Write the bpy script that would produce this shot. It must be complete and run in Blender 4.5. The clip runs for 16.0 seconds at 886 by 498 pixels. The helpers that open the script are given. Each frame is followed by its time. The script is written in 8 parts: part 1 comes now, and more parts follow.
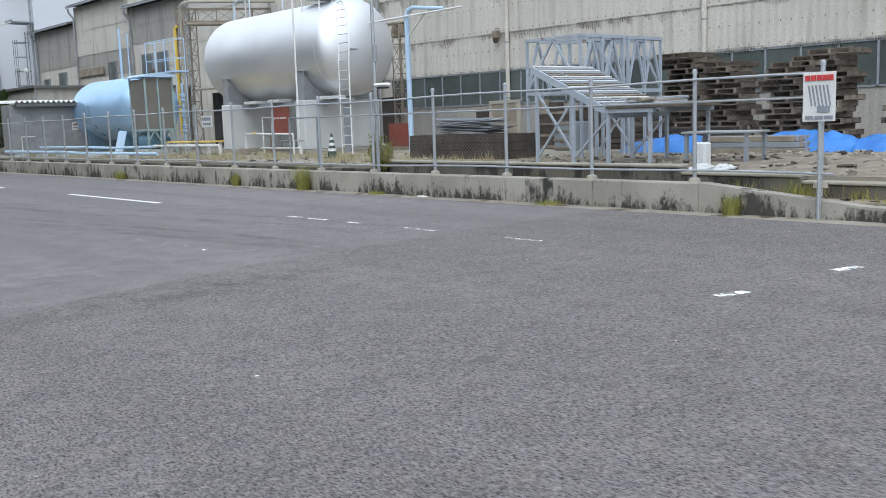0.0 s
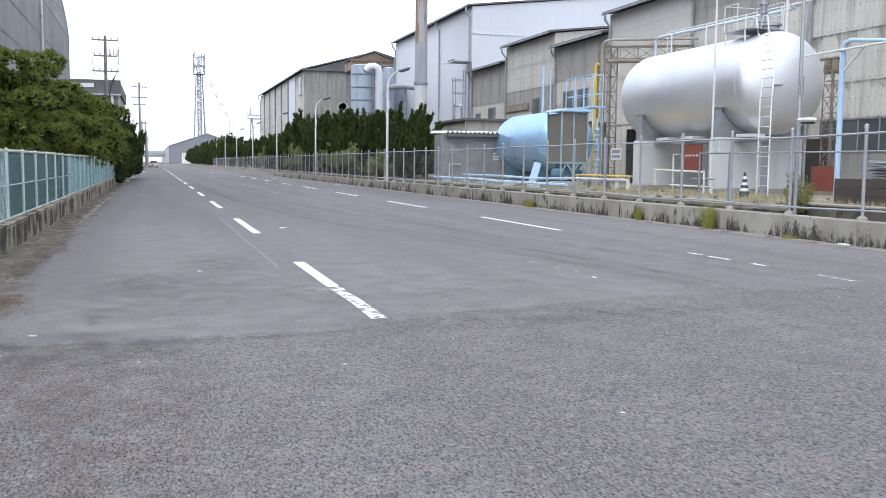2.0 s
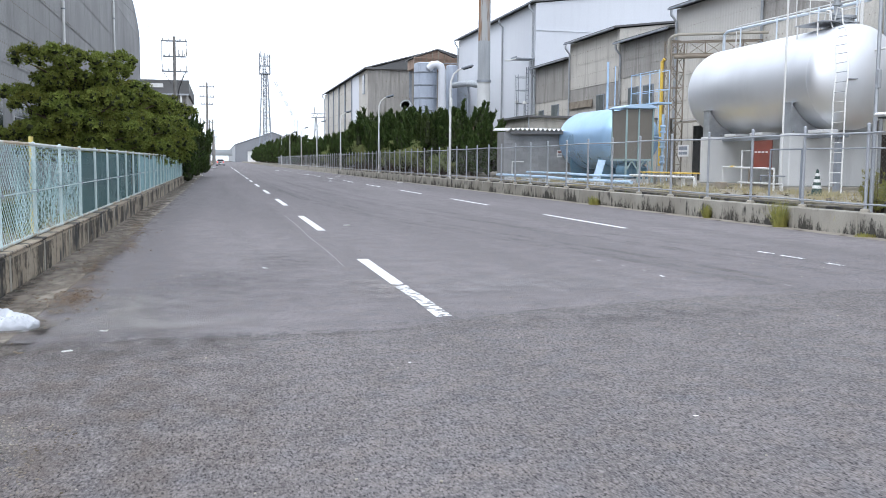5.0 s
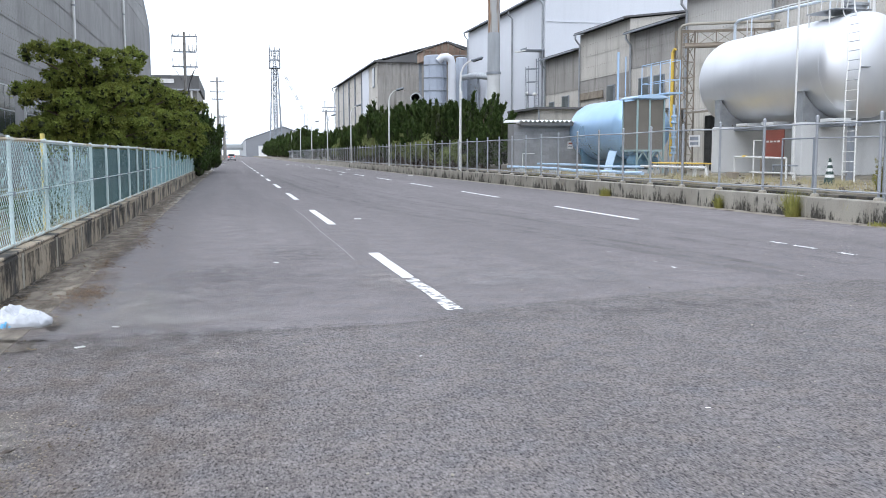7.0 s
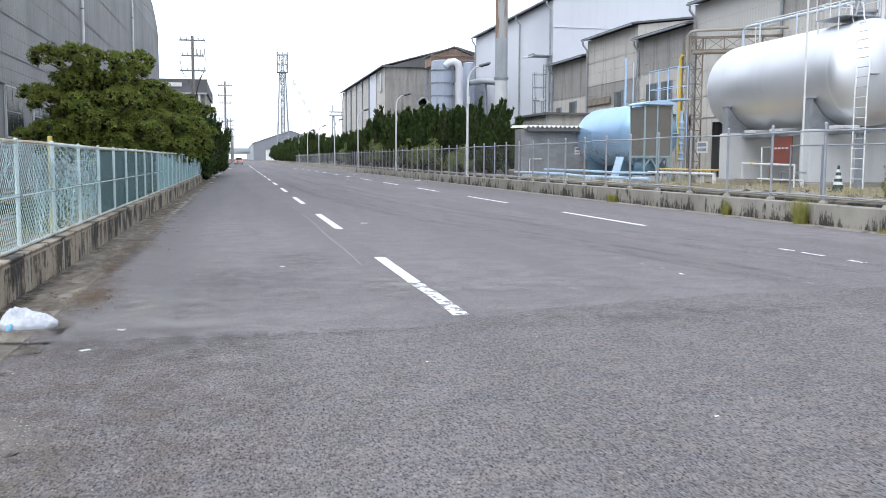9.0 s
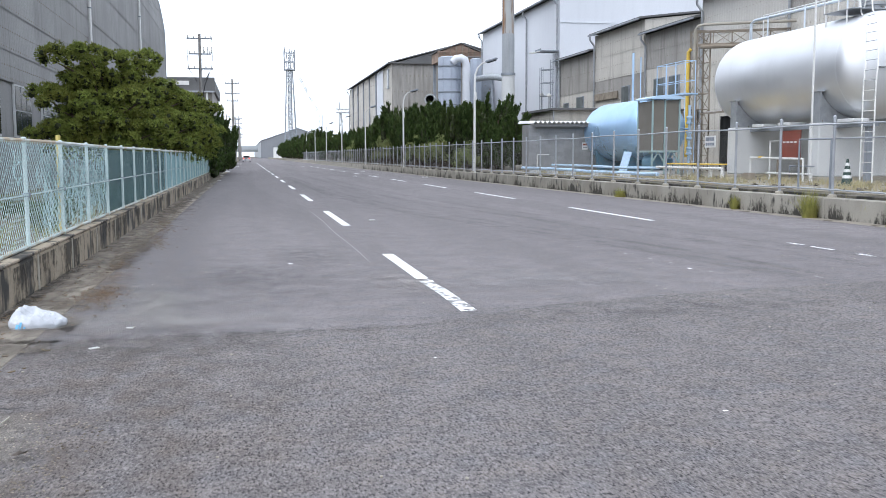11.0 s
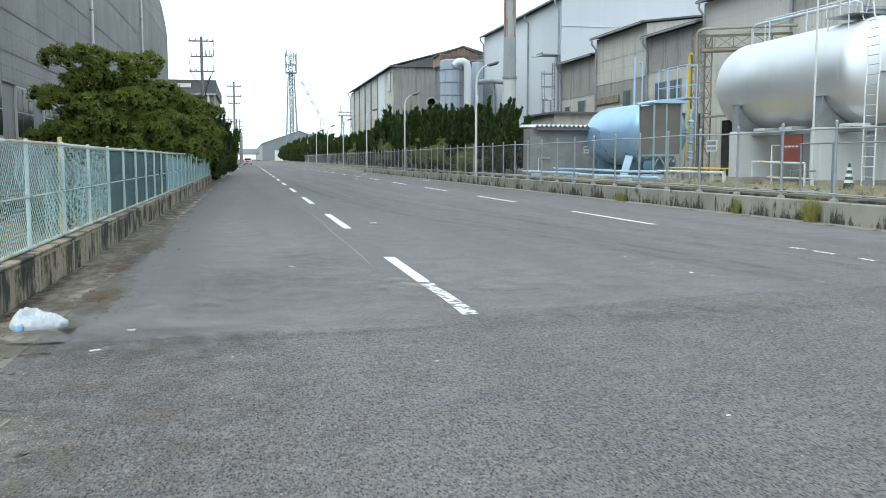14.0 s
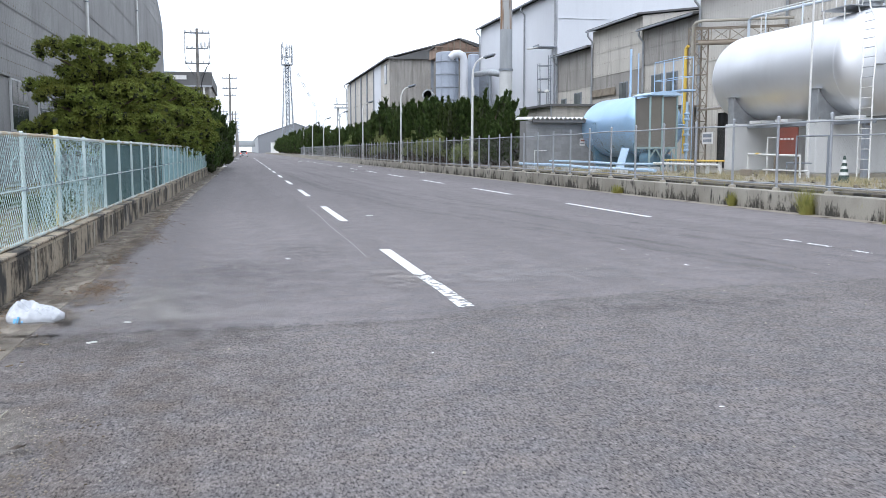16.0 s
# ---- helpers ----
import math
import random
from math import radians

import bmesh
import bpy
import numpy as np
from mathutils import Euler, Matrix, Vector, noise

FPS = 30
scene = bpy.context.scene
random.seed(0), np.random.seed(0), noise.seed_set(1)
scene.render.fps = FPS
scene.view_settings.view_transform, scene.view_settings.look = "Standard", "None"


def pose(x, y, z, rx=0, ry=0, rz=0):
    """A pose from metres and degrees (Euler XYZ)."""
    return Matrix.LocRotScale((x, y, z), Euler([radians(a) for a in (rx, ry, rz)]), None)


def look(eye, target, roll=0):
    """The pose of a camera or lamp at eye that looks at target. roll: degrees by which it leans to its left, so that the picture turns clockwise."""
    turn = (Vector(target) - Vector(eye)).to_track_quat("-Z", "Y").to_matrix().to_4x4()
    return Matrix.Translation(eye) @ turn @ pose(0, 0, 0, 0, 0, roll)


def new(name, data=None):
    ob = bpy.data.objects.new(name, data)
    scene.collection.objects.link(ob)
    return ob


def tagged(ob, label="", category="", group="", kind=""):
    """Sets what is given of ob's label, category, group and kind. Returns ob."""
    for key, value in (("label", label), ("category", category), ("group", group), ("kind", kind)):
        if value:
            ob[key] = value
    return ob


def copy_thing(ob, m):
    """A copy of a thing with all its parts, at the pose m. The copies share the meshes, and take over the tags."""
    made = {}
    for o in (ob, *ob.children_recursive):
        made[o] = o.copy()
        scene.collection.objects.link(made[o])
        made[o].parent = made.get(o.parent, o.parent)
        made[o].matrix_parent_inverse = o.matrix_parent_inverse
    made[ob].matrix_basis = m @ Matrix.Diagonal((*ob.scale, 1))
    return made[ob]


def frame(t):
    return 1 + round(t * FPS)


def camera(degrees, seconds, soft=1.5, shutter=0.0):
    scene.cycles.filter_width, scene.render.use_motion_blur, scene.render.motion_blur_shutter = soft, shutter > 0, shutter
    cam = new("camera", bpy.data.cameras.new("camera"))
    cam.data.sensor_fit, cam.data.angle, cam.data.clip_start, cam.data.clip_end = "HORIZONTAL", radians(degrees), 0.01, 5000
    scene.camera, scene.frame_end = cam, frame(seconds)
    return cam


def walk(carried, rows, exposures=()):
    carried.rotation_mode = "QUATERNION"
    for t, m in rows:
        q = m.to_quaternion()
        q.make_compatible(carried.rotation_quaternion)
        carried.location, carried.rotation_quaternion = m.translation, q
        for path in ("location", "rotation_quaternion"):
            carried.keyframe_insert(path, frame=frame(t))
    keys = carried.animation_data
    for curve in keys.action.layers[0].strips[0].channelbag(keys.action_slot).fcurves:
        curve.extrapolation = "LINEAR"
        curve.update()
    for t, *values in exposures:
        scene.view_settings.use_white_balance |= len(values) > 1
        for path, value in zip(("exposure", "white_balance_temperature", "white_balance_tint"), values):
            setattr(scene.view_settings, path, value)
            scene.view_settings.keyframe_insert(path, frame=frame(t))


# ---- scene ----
cam = camera(50.83, 16.0, soft=0.5, shutter=0.0)
# seconds, eye, yaw, pitch, roll (degrees)
ROWS = [
    (0, -0.404, -0.529, 1.503, -41.76, -7.94, -1.99),
    (0.5, -0.062, -0.351, 1.325, -32.76, -7.18, -1.20),
    (1, -0.023, -0.344, 1.343, -26.46, -6.72, -1.20),
    (1.5, -0.014, -0.159, 1.324, -20.63, -5.80, 0.30),
    (1.8, -0.010, -0.120, 1.325, -18.73, -5.42, 0.50),
    (2, -0.007, -0.094, 1.326, -17.22, -5.18, 0.62),
    (2.5, -0.015, -0.087, 1.325, -15.98, -5.32, 0.70),
    (3, -0.000, -0.007, 1.328, -15.91, -5.31, 0.73),
    (3.5, -0.013, -0.083, 1.328, -15.68, -5.26, 0.47),
    (4, -0.018, -0.064, 1.322, -15.14, -5.22, 0.56),
    (4.5, -0.006, -0.025, 1.316, -14.34, -5.43, 0.59),
    (5, -0.011, -0.008, 1.316, -13.40, -5.35, 0.47),
    (7.5, 0.001, -0.004, 1.322, -12.67, -5.92, -0.07),
    (8, -0.003, -0.016, 1.323, -12.65, -5.96, 0.15),
    (8.5, 0.001, 0.024, 1.317, -12.21, -5.65, 0.21),
    (9, 0.002, 0.032, 1.317, -12.31, -5.50, 0.23),
    (11.5, 0.008, 0.035, 1.312, -11.58, -5.77, -0.34),
    (12, 0.003, 0.045, 1.310, -11.20, -5.75, -0.24),
    (12.5, 0.004, 0.047, 1.318, -11.24, -5.78, -0.15),
    (13, 0.003, 0.032, 1.320, -11.47, -5.62, -0.08),
    (13.5, -0.002, 0.022, 1.316, -11.59, -5.53, -0.20),
    (14, 0.002, 0.046, 1.312, -11.76, -5.52, 0.01),
    (14.5, 0.001, 0.030, 1.314, -11.46, -5.56, -0.06),
    (15, 0.004, 0.024, 1.316, -11.62, -5.84, -0.03),
    (15.5, 0.003, 0.036, 1.315, -11.77, -5.84, -0.04),
    (16, 0.002, 0.023, 1.315, -11.99, -5.99, 0.02),
]
EXPOSURES = [(0.0, -0.05, 5930, 7.0), (0.5, 0.20, 5930, 8.0), (1.0, 0.18, 5930, 9.0), (1.5, 0.15, 5880, 6.0), (2.0, 0.17, 5920, 11.0), (12.4, 0.17, 5920, 11.0), (12.5, -0.02, 5780, -6.0), (12.6, -0.02, 5780, -6.0),
             (12.7, 0.17, 5920, 11.0), (13.8, 0.17, 5920, 11.0), (13.9, 0.0, 5850, -1.0), (14.0, 0.0, 5850, -1.0), (14.1, 0.17, 5920, 11.0), (16.0, 0.17, 5920, 11.0)]
walk(cam, [(t, pose(x, y, z) @ pose(0, 0, 0, 90 + pitch, 0, yaw) @ pose(0, 0, 0, 0, 0, roll)) for t, x, y, z, yaw, pitch, roll in ROWS], EXPOSURES)

# ---- world and light: a bright overcast day ----
world = bpy.data.worlds.new("overcast")
scene.world = world
world.use_nodes = True
wn, wl = world.node_tree.nodes, world.node_tree.links
wn.clear()
sky = wn.new("ShaderNodeTexSky")
sky.sky_type, sky.sun_disc = "NISHITA", False
sky.sun_elevation, sky.sun_rotation = radians(53), radians(226)
sky.air_density, sky.dust_density = 1.0, 4.0
grey = wn.new("ShaderNodeHueSaturation")
grey.inputs["Saturation"].default_value = 0.35
bg_sky = wn.new("ShaderNodeBackground")
bg_sky.inputs["Strength"].default_value = 0.07
bg_cloud = wn.new("ShaderNodeBackground")
bg_cloud.inputs["Color"].default_value = (0.93, 0.965, 1.0, 1)
bg_cloud.inputs["Strength"].default_value = 1.20
both = wn.new("ShaderNodeAddShader")
out = wn.new("ShaderNodeOutputWorld")
wl.new(sky.outputs[0], grey.inputs["Color"])
wl.new(grey.outputs[0], bg_sky.inputs["Color"])
wl.new(bg_sky.outputs[0], both.inputs[0])
wl.new(bg_cloud.outputs[0], both.inputs[1])
wl.new(both.outputs[0], out.inputs["Surface"])

sun_data = bpy.data.lights.new("sun", "SUN")
sun_data.energy, sun_data.angle, sun_data.color = 1.1, radians(50), (1.0, 0.97, 0.93)
sun = new("sun", sun_data)
sun.matrix_world = look((-38, -36, 70), (0, 0, 0))


# ---- mesh building ----
class Build:
    """Collects vertices and faces for one mesh."""

    def __init__(self):
        self.v, self.f = [], []

    def add(self, verts, faces):
        o = len(self.v)
        self.v.extend(tuple(p) for p in verts)
        self.f.extend(tuple(o + i for i in q) for q in faces)
        return self

    def box(self, x0, y0, z0, x1, y1, z1):
        return self.add([(x, y, z) for z in (z0, z1) for y in (y0, y1) for x in (x0, x1)],
                        [(0, 2, 3, 1), (4, 5, 7, 6), (0, 1, 5, 4), (2, 6, 7, 3), (0, 4, 6, 2), (1, 3, 7, 5)])

    def cbox(self, x0, y0, z0, x1, y1, z1, c=0.01, m=None):
        """A box with chamfered edges."""
        verts, index = [], {}
        lo, hi = (x0, y0, z0), (x1, y1, z1)
        for s in range(8):
            bits = [(s >> k) & 1 for k in range(3)]
            for axis in range(3):
                p = [(hi if bits[k] else lo)[k] + (0 if k == axis else (-c if bits[k] else c)) for k in range(3)]
                index[s, axis] = len(verts)
                verts.append(p if m is None else m @ Vector(p))
        faces = []
        for axis in range(3):
            a, b = [k for k in range(3) if k != axis]
            for side in (0, 1):
                ring = [(side << axis) | (i << a) | (j << b) for i, j in ((0, 0), (1, 0), (1, 1), (0, 1))]
                q = [index[s, axis] for s in ring]
                faces.append(q if (side == 1) == (axis != 1) else q[::-1])
            for i in (0, 1):
                for j in (0, 1):
                    s0 = (i << a) | (j << b)
                    s1 = s0 | (1 << axis)
                    q = [index[s0, a], index[s1, a], index[s1, b], index[s0, b]]
                    faces.append(q if (i + j + (axis == 1)) % 2 else q[::-1])
        for s in range(8):
            q = [index[s, k] for k in range(3)]
            faces.append(q if bin(s).count("1") % 2 else q[::-1])
        return self.add(verts, faces)

    def tube(self, p, q, r, n=8, r2=None):
        return self.path([p, q], [r, r if r2 is None else r2], n)

    def path(self, pts, r, n=8):
        """A round bar along points; r is one radius or one for each point."""
        pts = [Vector(p) for p in pts]
        rs = r if isinstance(r, (list, tuple)) else [r] * len(pts)
        verts, faces, up = [], [], None
        for i, p in enumerate(pts):
            d = (pts[min(i + 1, len(pts) - 1)] - pts[max(i - 1, 0)]).normalized()
            if up is None:
                up = Vector((0, 0, 1)) if abs(d.z) < 0.9 else Vector((1, 0, 0))
            side = d.cross(up).normalized()
            up = side.cross(d).normalized()
            for k in range(n):
                a = 2 * math.pi * k / n
                verts.append(p + rs[i] * (math.cos(a) * side + math.sin(a) * up))
        for i in range(len(pts) - 1):
            for k in range(n):
                a, b = i * n + k, i * n + (k + 1) % n
                faces.append((a, b, b + n, a + n))
        faces.append(tuple(range(n))[::-1])
        faces.append(tuple(range(len(verts) - n, len(verts))))
        return self.add(verts, faces)

    def bar(self, p, q, w, h):
        """A square bar from p to q."""
        p, q = Vector(p), Vector(q)
        d = (q - p).normalized()
        up = Vector((0, 0, 1)) if abs(d.z) < 0.95 else Vector((0, 1, 0))
        s = d.cross(up).normalized() * w / 2
        u = s.cross(d).normalized() * h / 2
        verts = [e + a * s + b * u for e in (p, q) for a, b in ((-1, -1), (1, -1), (1, 1), (-1, 1))]
        return self.add(verts, [(0, 1, 5, 4), (1, 2, 6, 5), (2, 3, 7, 6), (3, 0, 4, 7), (3, 2, 1, 0), (4, 5, 6, 7)])

    def lathe(self, profile, n, m):
        """Turn (radius, height) pairs round the z axis of the pose m."""
        verts = [m @ Vector((r * math.cos(2 * math.pi * k / n), r * math.sin(2 * math.pi * k / n), z)) for r, z in profile for k in range(n)]
        faces = []
        for i in range(len(profile) - 1):
            for k in range(n):
                a, b = i * n + k, i * n + (k + 1) % n
                faces.append((a, b, b + n, a + n))
        faces.append(tuple(range(n))[::-1])
        faces.append(tuple(range(len(verts) - n, len(verts))))
        return self.add(verts, faces)

    def prism(self, outline, axis, a, b):
        """An outline in the two other axes (in the order x, y, z), drawn out along an axis from a to b."""
        n = len(outline)
        def put(p, t):
            p = list(p)
            p.insert(axis, t)
            return p
        verts = [put(p, a) for p in outline] + [put(p, b) for p in outline]
        faces = [tuple(range(n)), tuple(range(2 * n - 1, n - 1, -1))] + [(i, i + n, (i + 1) % n + n, (i + 1) % n) for i in range(n)]
        return self.add(verts, faces)


def base_of(ob):
    p = Vector((0, 0, 0))
    while ob is not None:
        p = p + ob.location
        ob = ob.parent
    return p


def part(name, build, material, parent=None, label="", smooth=False):
    """One mesh object, its vertices given in world metres, under a thing or part."""
    mesh = bpy.data.meshes.new(name)
    o = base_of(parent)
    mesh.from_pydata([(x - o.x, y - o.y, z - o.z) for x, y, z in build.v], [], build.f)
    bm = bmesh.new()
    bm.from_mesh(mesh)
    bmesh.ops.recalc_face_normals(bm, faces=bm.faces) if len(bm.faces) < 20000 else None
    bm.to_mesh(mesh)
    bm.free()
    mesh.materials.append(material)
    if smooth:
        mesh.shade_smooth()
        mesh.set_sharp_from_angle(angle=radians(38))
    ob = new(name, mesh)
    ob.parent = parent
    return tagged(ob, label)


def repeat(name, ob, parent, at):
    """One more object on the mesh of ob, at a place in world metres."""
    o = new(name, ob.data)
    o.parent = parent
    o.location = Vector(at) - base_of(parent)
    return o


def thing(name, at, label, category, group=""):
    ob = new(name)
    ob.empty_display_size = 0.2
    ob.location = at
    return tagged(ob, label, category, group)


def setting(name, build, material, label, category, smooth=False):
    ob = part(name, build, material, None, "", smooth)
    return tagged(ob, label, category, kind="structure")


# ---- materials ----
def nodes(name):
    m = bpy.data.materials.new(name)
    m.use_nodes = True
    t = m.node_tree
    return m, t.nodes, t.links, t.nodes["Principled BSDF"]


def noise_of(n, l, scale, detail=4.0, stretch=None, coords=None):
    tex = n.new("ShaderNodeTexNoise")
    tex.inputs["Scale"].default_value, tex.inputs["Detail"].default_value = scale, detail
    c = coords or n.new("ShaderNodeTexCoord").outputs["Object"]
    if stretch:
        mp = n.new("ShaderNodeMapping")
        mp.inputs["Scale"].default_value = stretch
        l.new(c, mp.inputs["Vector"])
        c = mp.outputs["Vector"]
    l.new(c, tex.inputs["Vector"])
    return tex.outputs["Fac"]


def ramp_of(n, l, fac, lo, hi):
    r = n.new("ShaderNodeMapRange")
    r.inputs["From Min"].default_value, r.inputs["From Max"].default_value = lo, hi
    l.new(fac, r.inputs["Value"])
    return r.outputs["Result"]


def mixed(n, l, fac, a, b):
    m = n.new("ShaderNodeMix")
    m.data_type = "RGBA"
    l.new(fac, m.inputs["Factor"])
    for socket, c in ((m.inputs[6], a), (m.inputs[7], b)):
        if isinstance(c, tuple):
            socket.default_value = (*c, 1)
        else:
            l.new(c, socket)
    return m.outputs[2]


def surface(name, light, dark, rough=0.7, metal=0.0, broad=0.6, fine=40.0, bump=0.15, streak=None, streak_dark=None, spots=None, vary=0.0, depth=0.01, grain=0.9):
    """Two tones mottled at two scales, a fine relief, and, if given, vertical streaks (strength) and spots of another colour."""
    m, n, l, b = nodes(name)
    big = ramp_of(n, l, noise_of(n, l, broad, 5), 0.35, 0.68)
    small = noise_of(n, l, fine, 3)
    col = mixed(n, l, big, light, dark)
    mid = tuple(0.5 * (p + q) for p, q in zip(light, dark))
    col = mixed(n, l, ramp_of(n, l, small, 0.3, grain), col, tuple(0.72 * v for v in mid))
    if streak:
        run = ramp_of(n, l, noise_of(n, l, 2.4, 5, (1, 1, 0.09)), 0.52, 0.75)
        half = n.new("ShaderNodeMath")
        half.operation = "MULTIPLY"
        half.inputs[1].default_value = streak
        l.new(run, half.inputs[0])
        col = mixed(n, l, half.outputs[0], col, streak_dark or tuple(0.4 * v for v in dark))
    if spots:
        col = mixed(n, l, ramp_of(n, l, noise_of(n, l, spots[1], 6), spots[2], spots[2] + 0.08), col, spots[0])
    if vary:
        info = n.new("ShaderNodeObjectInfo")
        hsv = n.new("ShaderNodeHueSaturation")
        l.new(ramp_of(n, l, info.outputs["Random"], -1.0, 1.0), hsv.inputs["Value"])
        r = n.new("ShaderNodeMapRange")
        r.inputs["To Min"].default_value, r.inputs["To Max"].default_value = 1 - vary, 1 + vary
        l.new(info.outputs["Random"], r.inputs["Value"])
        l.new(r.outputs[0], hsv.inputs["Value"])
        l.new(col, hsv.inputs["Color"])
        col = hsv.outputs[0]
    l.new(col, b.inputs["Base Color"])
    b.inputs["Metallic"].default_value = metal
    r = n.new("ShaderNodeMapRange")
    r.inputs["To Min"].default_value, r.inputs["To Max"].default_value = max(rough - 0.1, 0.02), min(rough + 0.12, 1)
    l.new(big, r.inputs["Value"])
    l.new(r.outputs[0], b.inputs["Roughness"])
    if bump:
        bp = n.new("ShaderNodeBump")
        bp.inputs["Strength"].default_value, bp.inputs["Distance"].default_value = bump, depth
        l.new(small, bp.inputs["Height"])
        l.new(bp.outputs[0], b.inputs["Normal"])
    return m


def asphalt_material(name, light, dark, track, size):
    m, n, l, b = nodes(name)
    co = n.new("ShaderNodeTexCoord").outputs["Object"]
    grain = noise_of(n, l, size, 4, (1.0, 0.42, 1.0), co)
    coarse = noise_of(n, l, 26, 6, (1.0, 0.6, 1.0), co)
    blotch = noise_of(n, l, 2.6, 7, None, co)
    patch = ramp_of(n, l, noise_of(n, l, 0.22, 6, (1.0, 0.45, 1), co), 0.36, 0.66)
    lane = ramp_of(n, l, noise_of(n, l, 0.9, 3, (1.0, 0.04, 1), co), 0.45, 0.70)
    col = mixed(n, l, patch, light, dark)
    col = mixed(n, l, ramp_of(n, l, lane, 0.0, 1.4), col, track)
    col = mixed(n, l, ramp_of(n, l, blotch, 0.42, 0.80), col, tuple(0.60 * v for v in dark))
    hue = noise_of(n, l, 5.0, 8, None, co)
    col = mixed(n, l, ramp_of(n, l, hue, 0.52, 1.25), col, (0.23, 0.185, 0.150))
    col = mixed(n, l, ramp_of(n, l, hue, 0.48, 0.0), col, (0.130, 0.136, 0.155))
    stone = n.new("ShaderNodeTexVoronoi")
    stone.inputs["Scale"].default_value = 120
    rolled = n.new("ShaderNodeMapping")
    rolled.inputs["Scale"].default_value = (1.0, 0.55, 1.0)
    l.new(co, rolled.inputs["Vector"])
    l.new(rolled.outputs["Vector"], stone.inputs["Vector"])
    bw = n.new("ShaderNodeRGBToBW")
    l.new(stone.outputs["Color"], bw.inputs[0])
    col = mixed(n, l, ramp_of(n, l, bw.outputs[0], 0.62, 2.0), col, (0.42, 0.395, 0.395))
    col = mixed(n, l, ramp_of(n, l, grain, 0.52, 0.68), col, (0.026, 0.024, 0.026))
    col = mixed(n, l, ramp_of(n, l, grain, 0.45, 0.16), col, (0.30, 0.28, 0.28))
    col = mixed(n, l, ramp_of(n, l, coarse, 0.56, 0.98), col, (0.33, 0.307, 0.295))
    col = mixed(n, l, ramp_of(n, l, noise_of(n, l, 34, 3, (1.0, 0.45, 1.0), co), 0.53, 0.80), col, (0.060, 0.056, 0.060))
    l.new(col, b.inputs["Base Color"])
    b.inputs["Roughness"].default_value = 0.88
    b.inputs["Specular IOR Level"].default_value = 0.3
    bp = n.new("ShaderNodeBump")
    bp.inputs["Strength"].default_value, bp.inputs["Distance"].default_value = 0.7, 0.012
    l.new(grain, bp.inputs["Height"])
    l.new(bp.outputs[0], b.inputs["Normal"])
    return m


def paint_line_material(name, lost):
    m, n, l, b = nodes(name)
    worn = ramp_of(n, l, noise_of(n, l, 12, 9), lost, lost + 0.05)
    fine = ramp_of(n, l, noise_of(n, l, 60, 3), 0.45, 0.72)
    col = mixed(n, l, fine, (0.78, 0.78, 0.77), (0.60, 0.60, 0.59))
    col = mixed(n, l, worn, col, (0.19, 0.188, 0.19))
    l.new(col, b.inputs["Base Color"])
    b.inputs["Roughness"].default_value = 0.75
    return m


def leaf_material(name, light, dark, clump=7.0):
    """Leaves that vary sprig by sprig, and a little leaf by leaf."""
    m, n, l, b = nodes(name)
    geo = n.new("ShaderNodeNewGeometry")
    sprig = ramp_of(n, l, noise_of(n, l, clump, 3), 0.32, 0.68)
    fac = n.new("ShaderNodeMix")
    fac.inputs["Factor"].default_value = 0.4
    l.new(sprig, fac.inputs[2])
    l.new(geo.outputs["Random Per Island"], fac.inputs[3])
    col = mixed(n, l, fac.outputs[0], light, dark)
    col = mixed(n, l, ramp_of(n, l, noise_of(n, l, 1.1, 3), 0.40, 0.85), col, tuple(0.5 * (p + q) * w for p, q, w in zip(light, dark, (0.75, 0.55, 0.5))))
    l.new(col, b.inputs["Base Color"])
    b.inputs["Roughness"].default_value = 0.7
    b.inputs["Specular IOR Level"].default_value = 0.12
    return m


def glass_material(name, tint, rough=0.05):
    m, n, l, b = nodes(name)
    b.inputs["Base Color"].default_value = (*tint, 1)
    b.inputs["Roughness"].default_value = rough
    b.inputs["Specular IOR Level"].default_value = 0.35
    return m


ASPHALT = asphalt_material("asphalt", (0.184, 0.168, 0.172), (0.227, 0.208, 0.211), (0.123, 0.114, 0.115), 125)
ASPHALT_OLD = asphalt_material("older_asphalt", (0.152, 0.138, 0.136), (0.185, 0.168, 0.163), (0.119, 0.108, 0.105), 88)
ROAD_PAINT = paint_line_material("road_paint", 0.50)
ROAD_PAINT_LOST = paint_line_material("nearly_lost_road_paint", 0.43)
ROAD_PAINT_SOUND = paint_line_material("sound_road_paint", 0.61)
SOIL = surface("soil", (0.17, 0.14, 0.10), (0.10, 0.085, 0.06), 0.95, 0, 0.4, 25, 0.5, depth=0.03)
YARD = surface("yard_gravel", (0.34, 0.31, 0.255), (0.23, 0.21, 0.165), 0.95, 0, 0.5, 30, 0.5, spots=((0.12, 0.11, 0.06), 0.9, 0.60), depth=0.03)
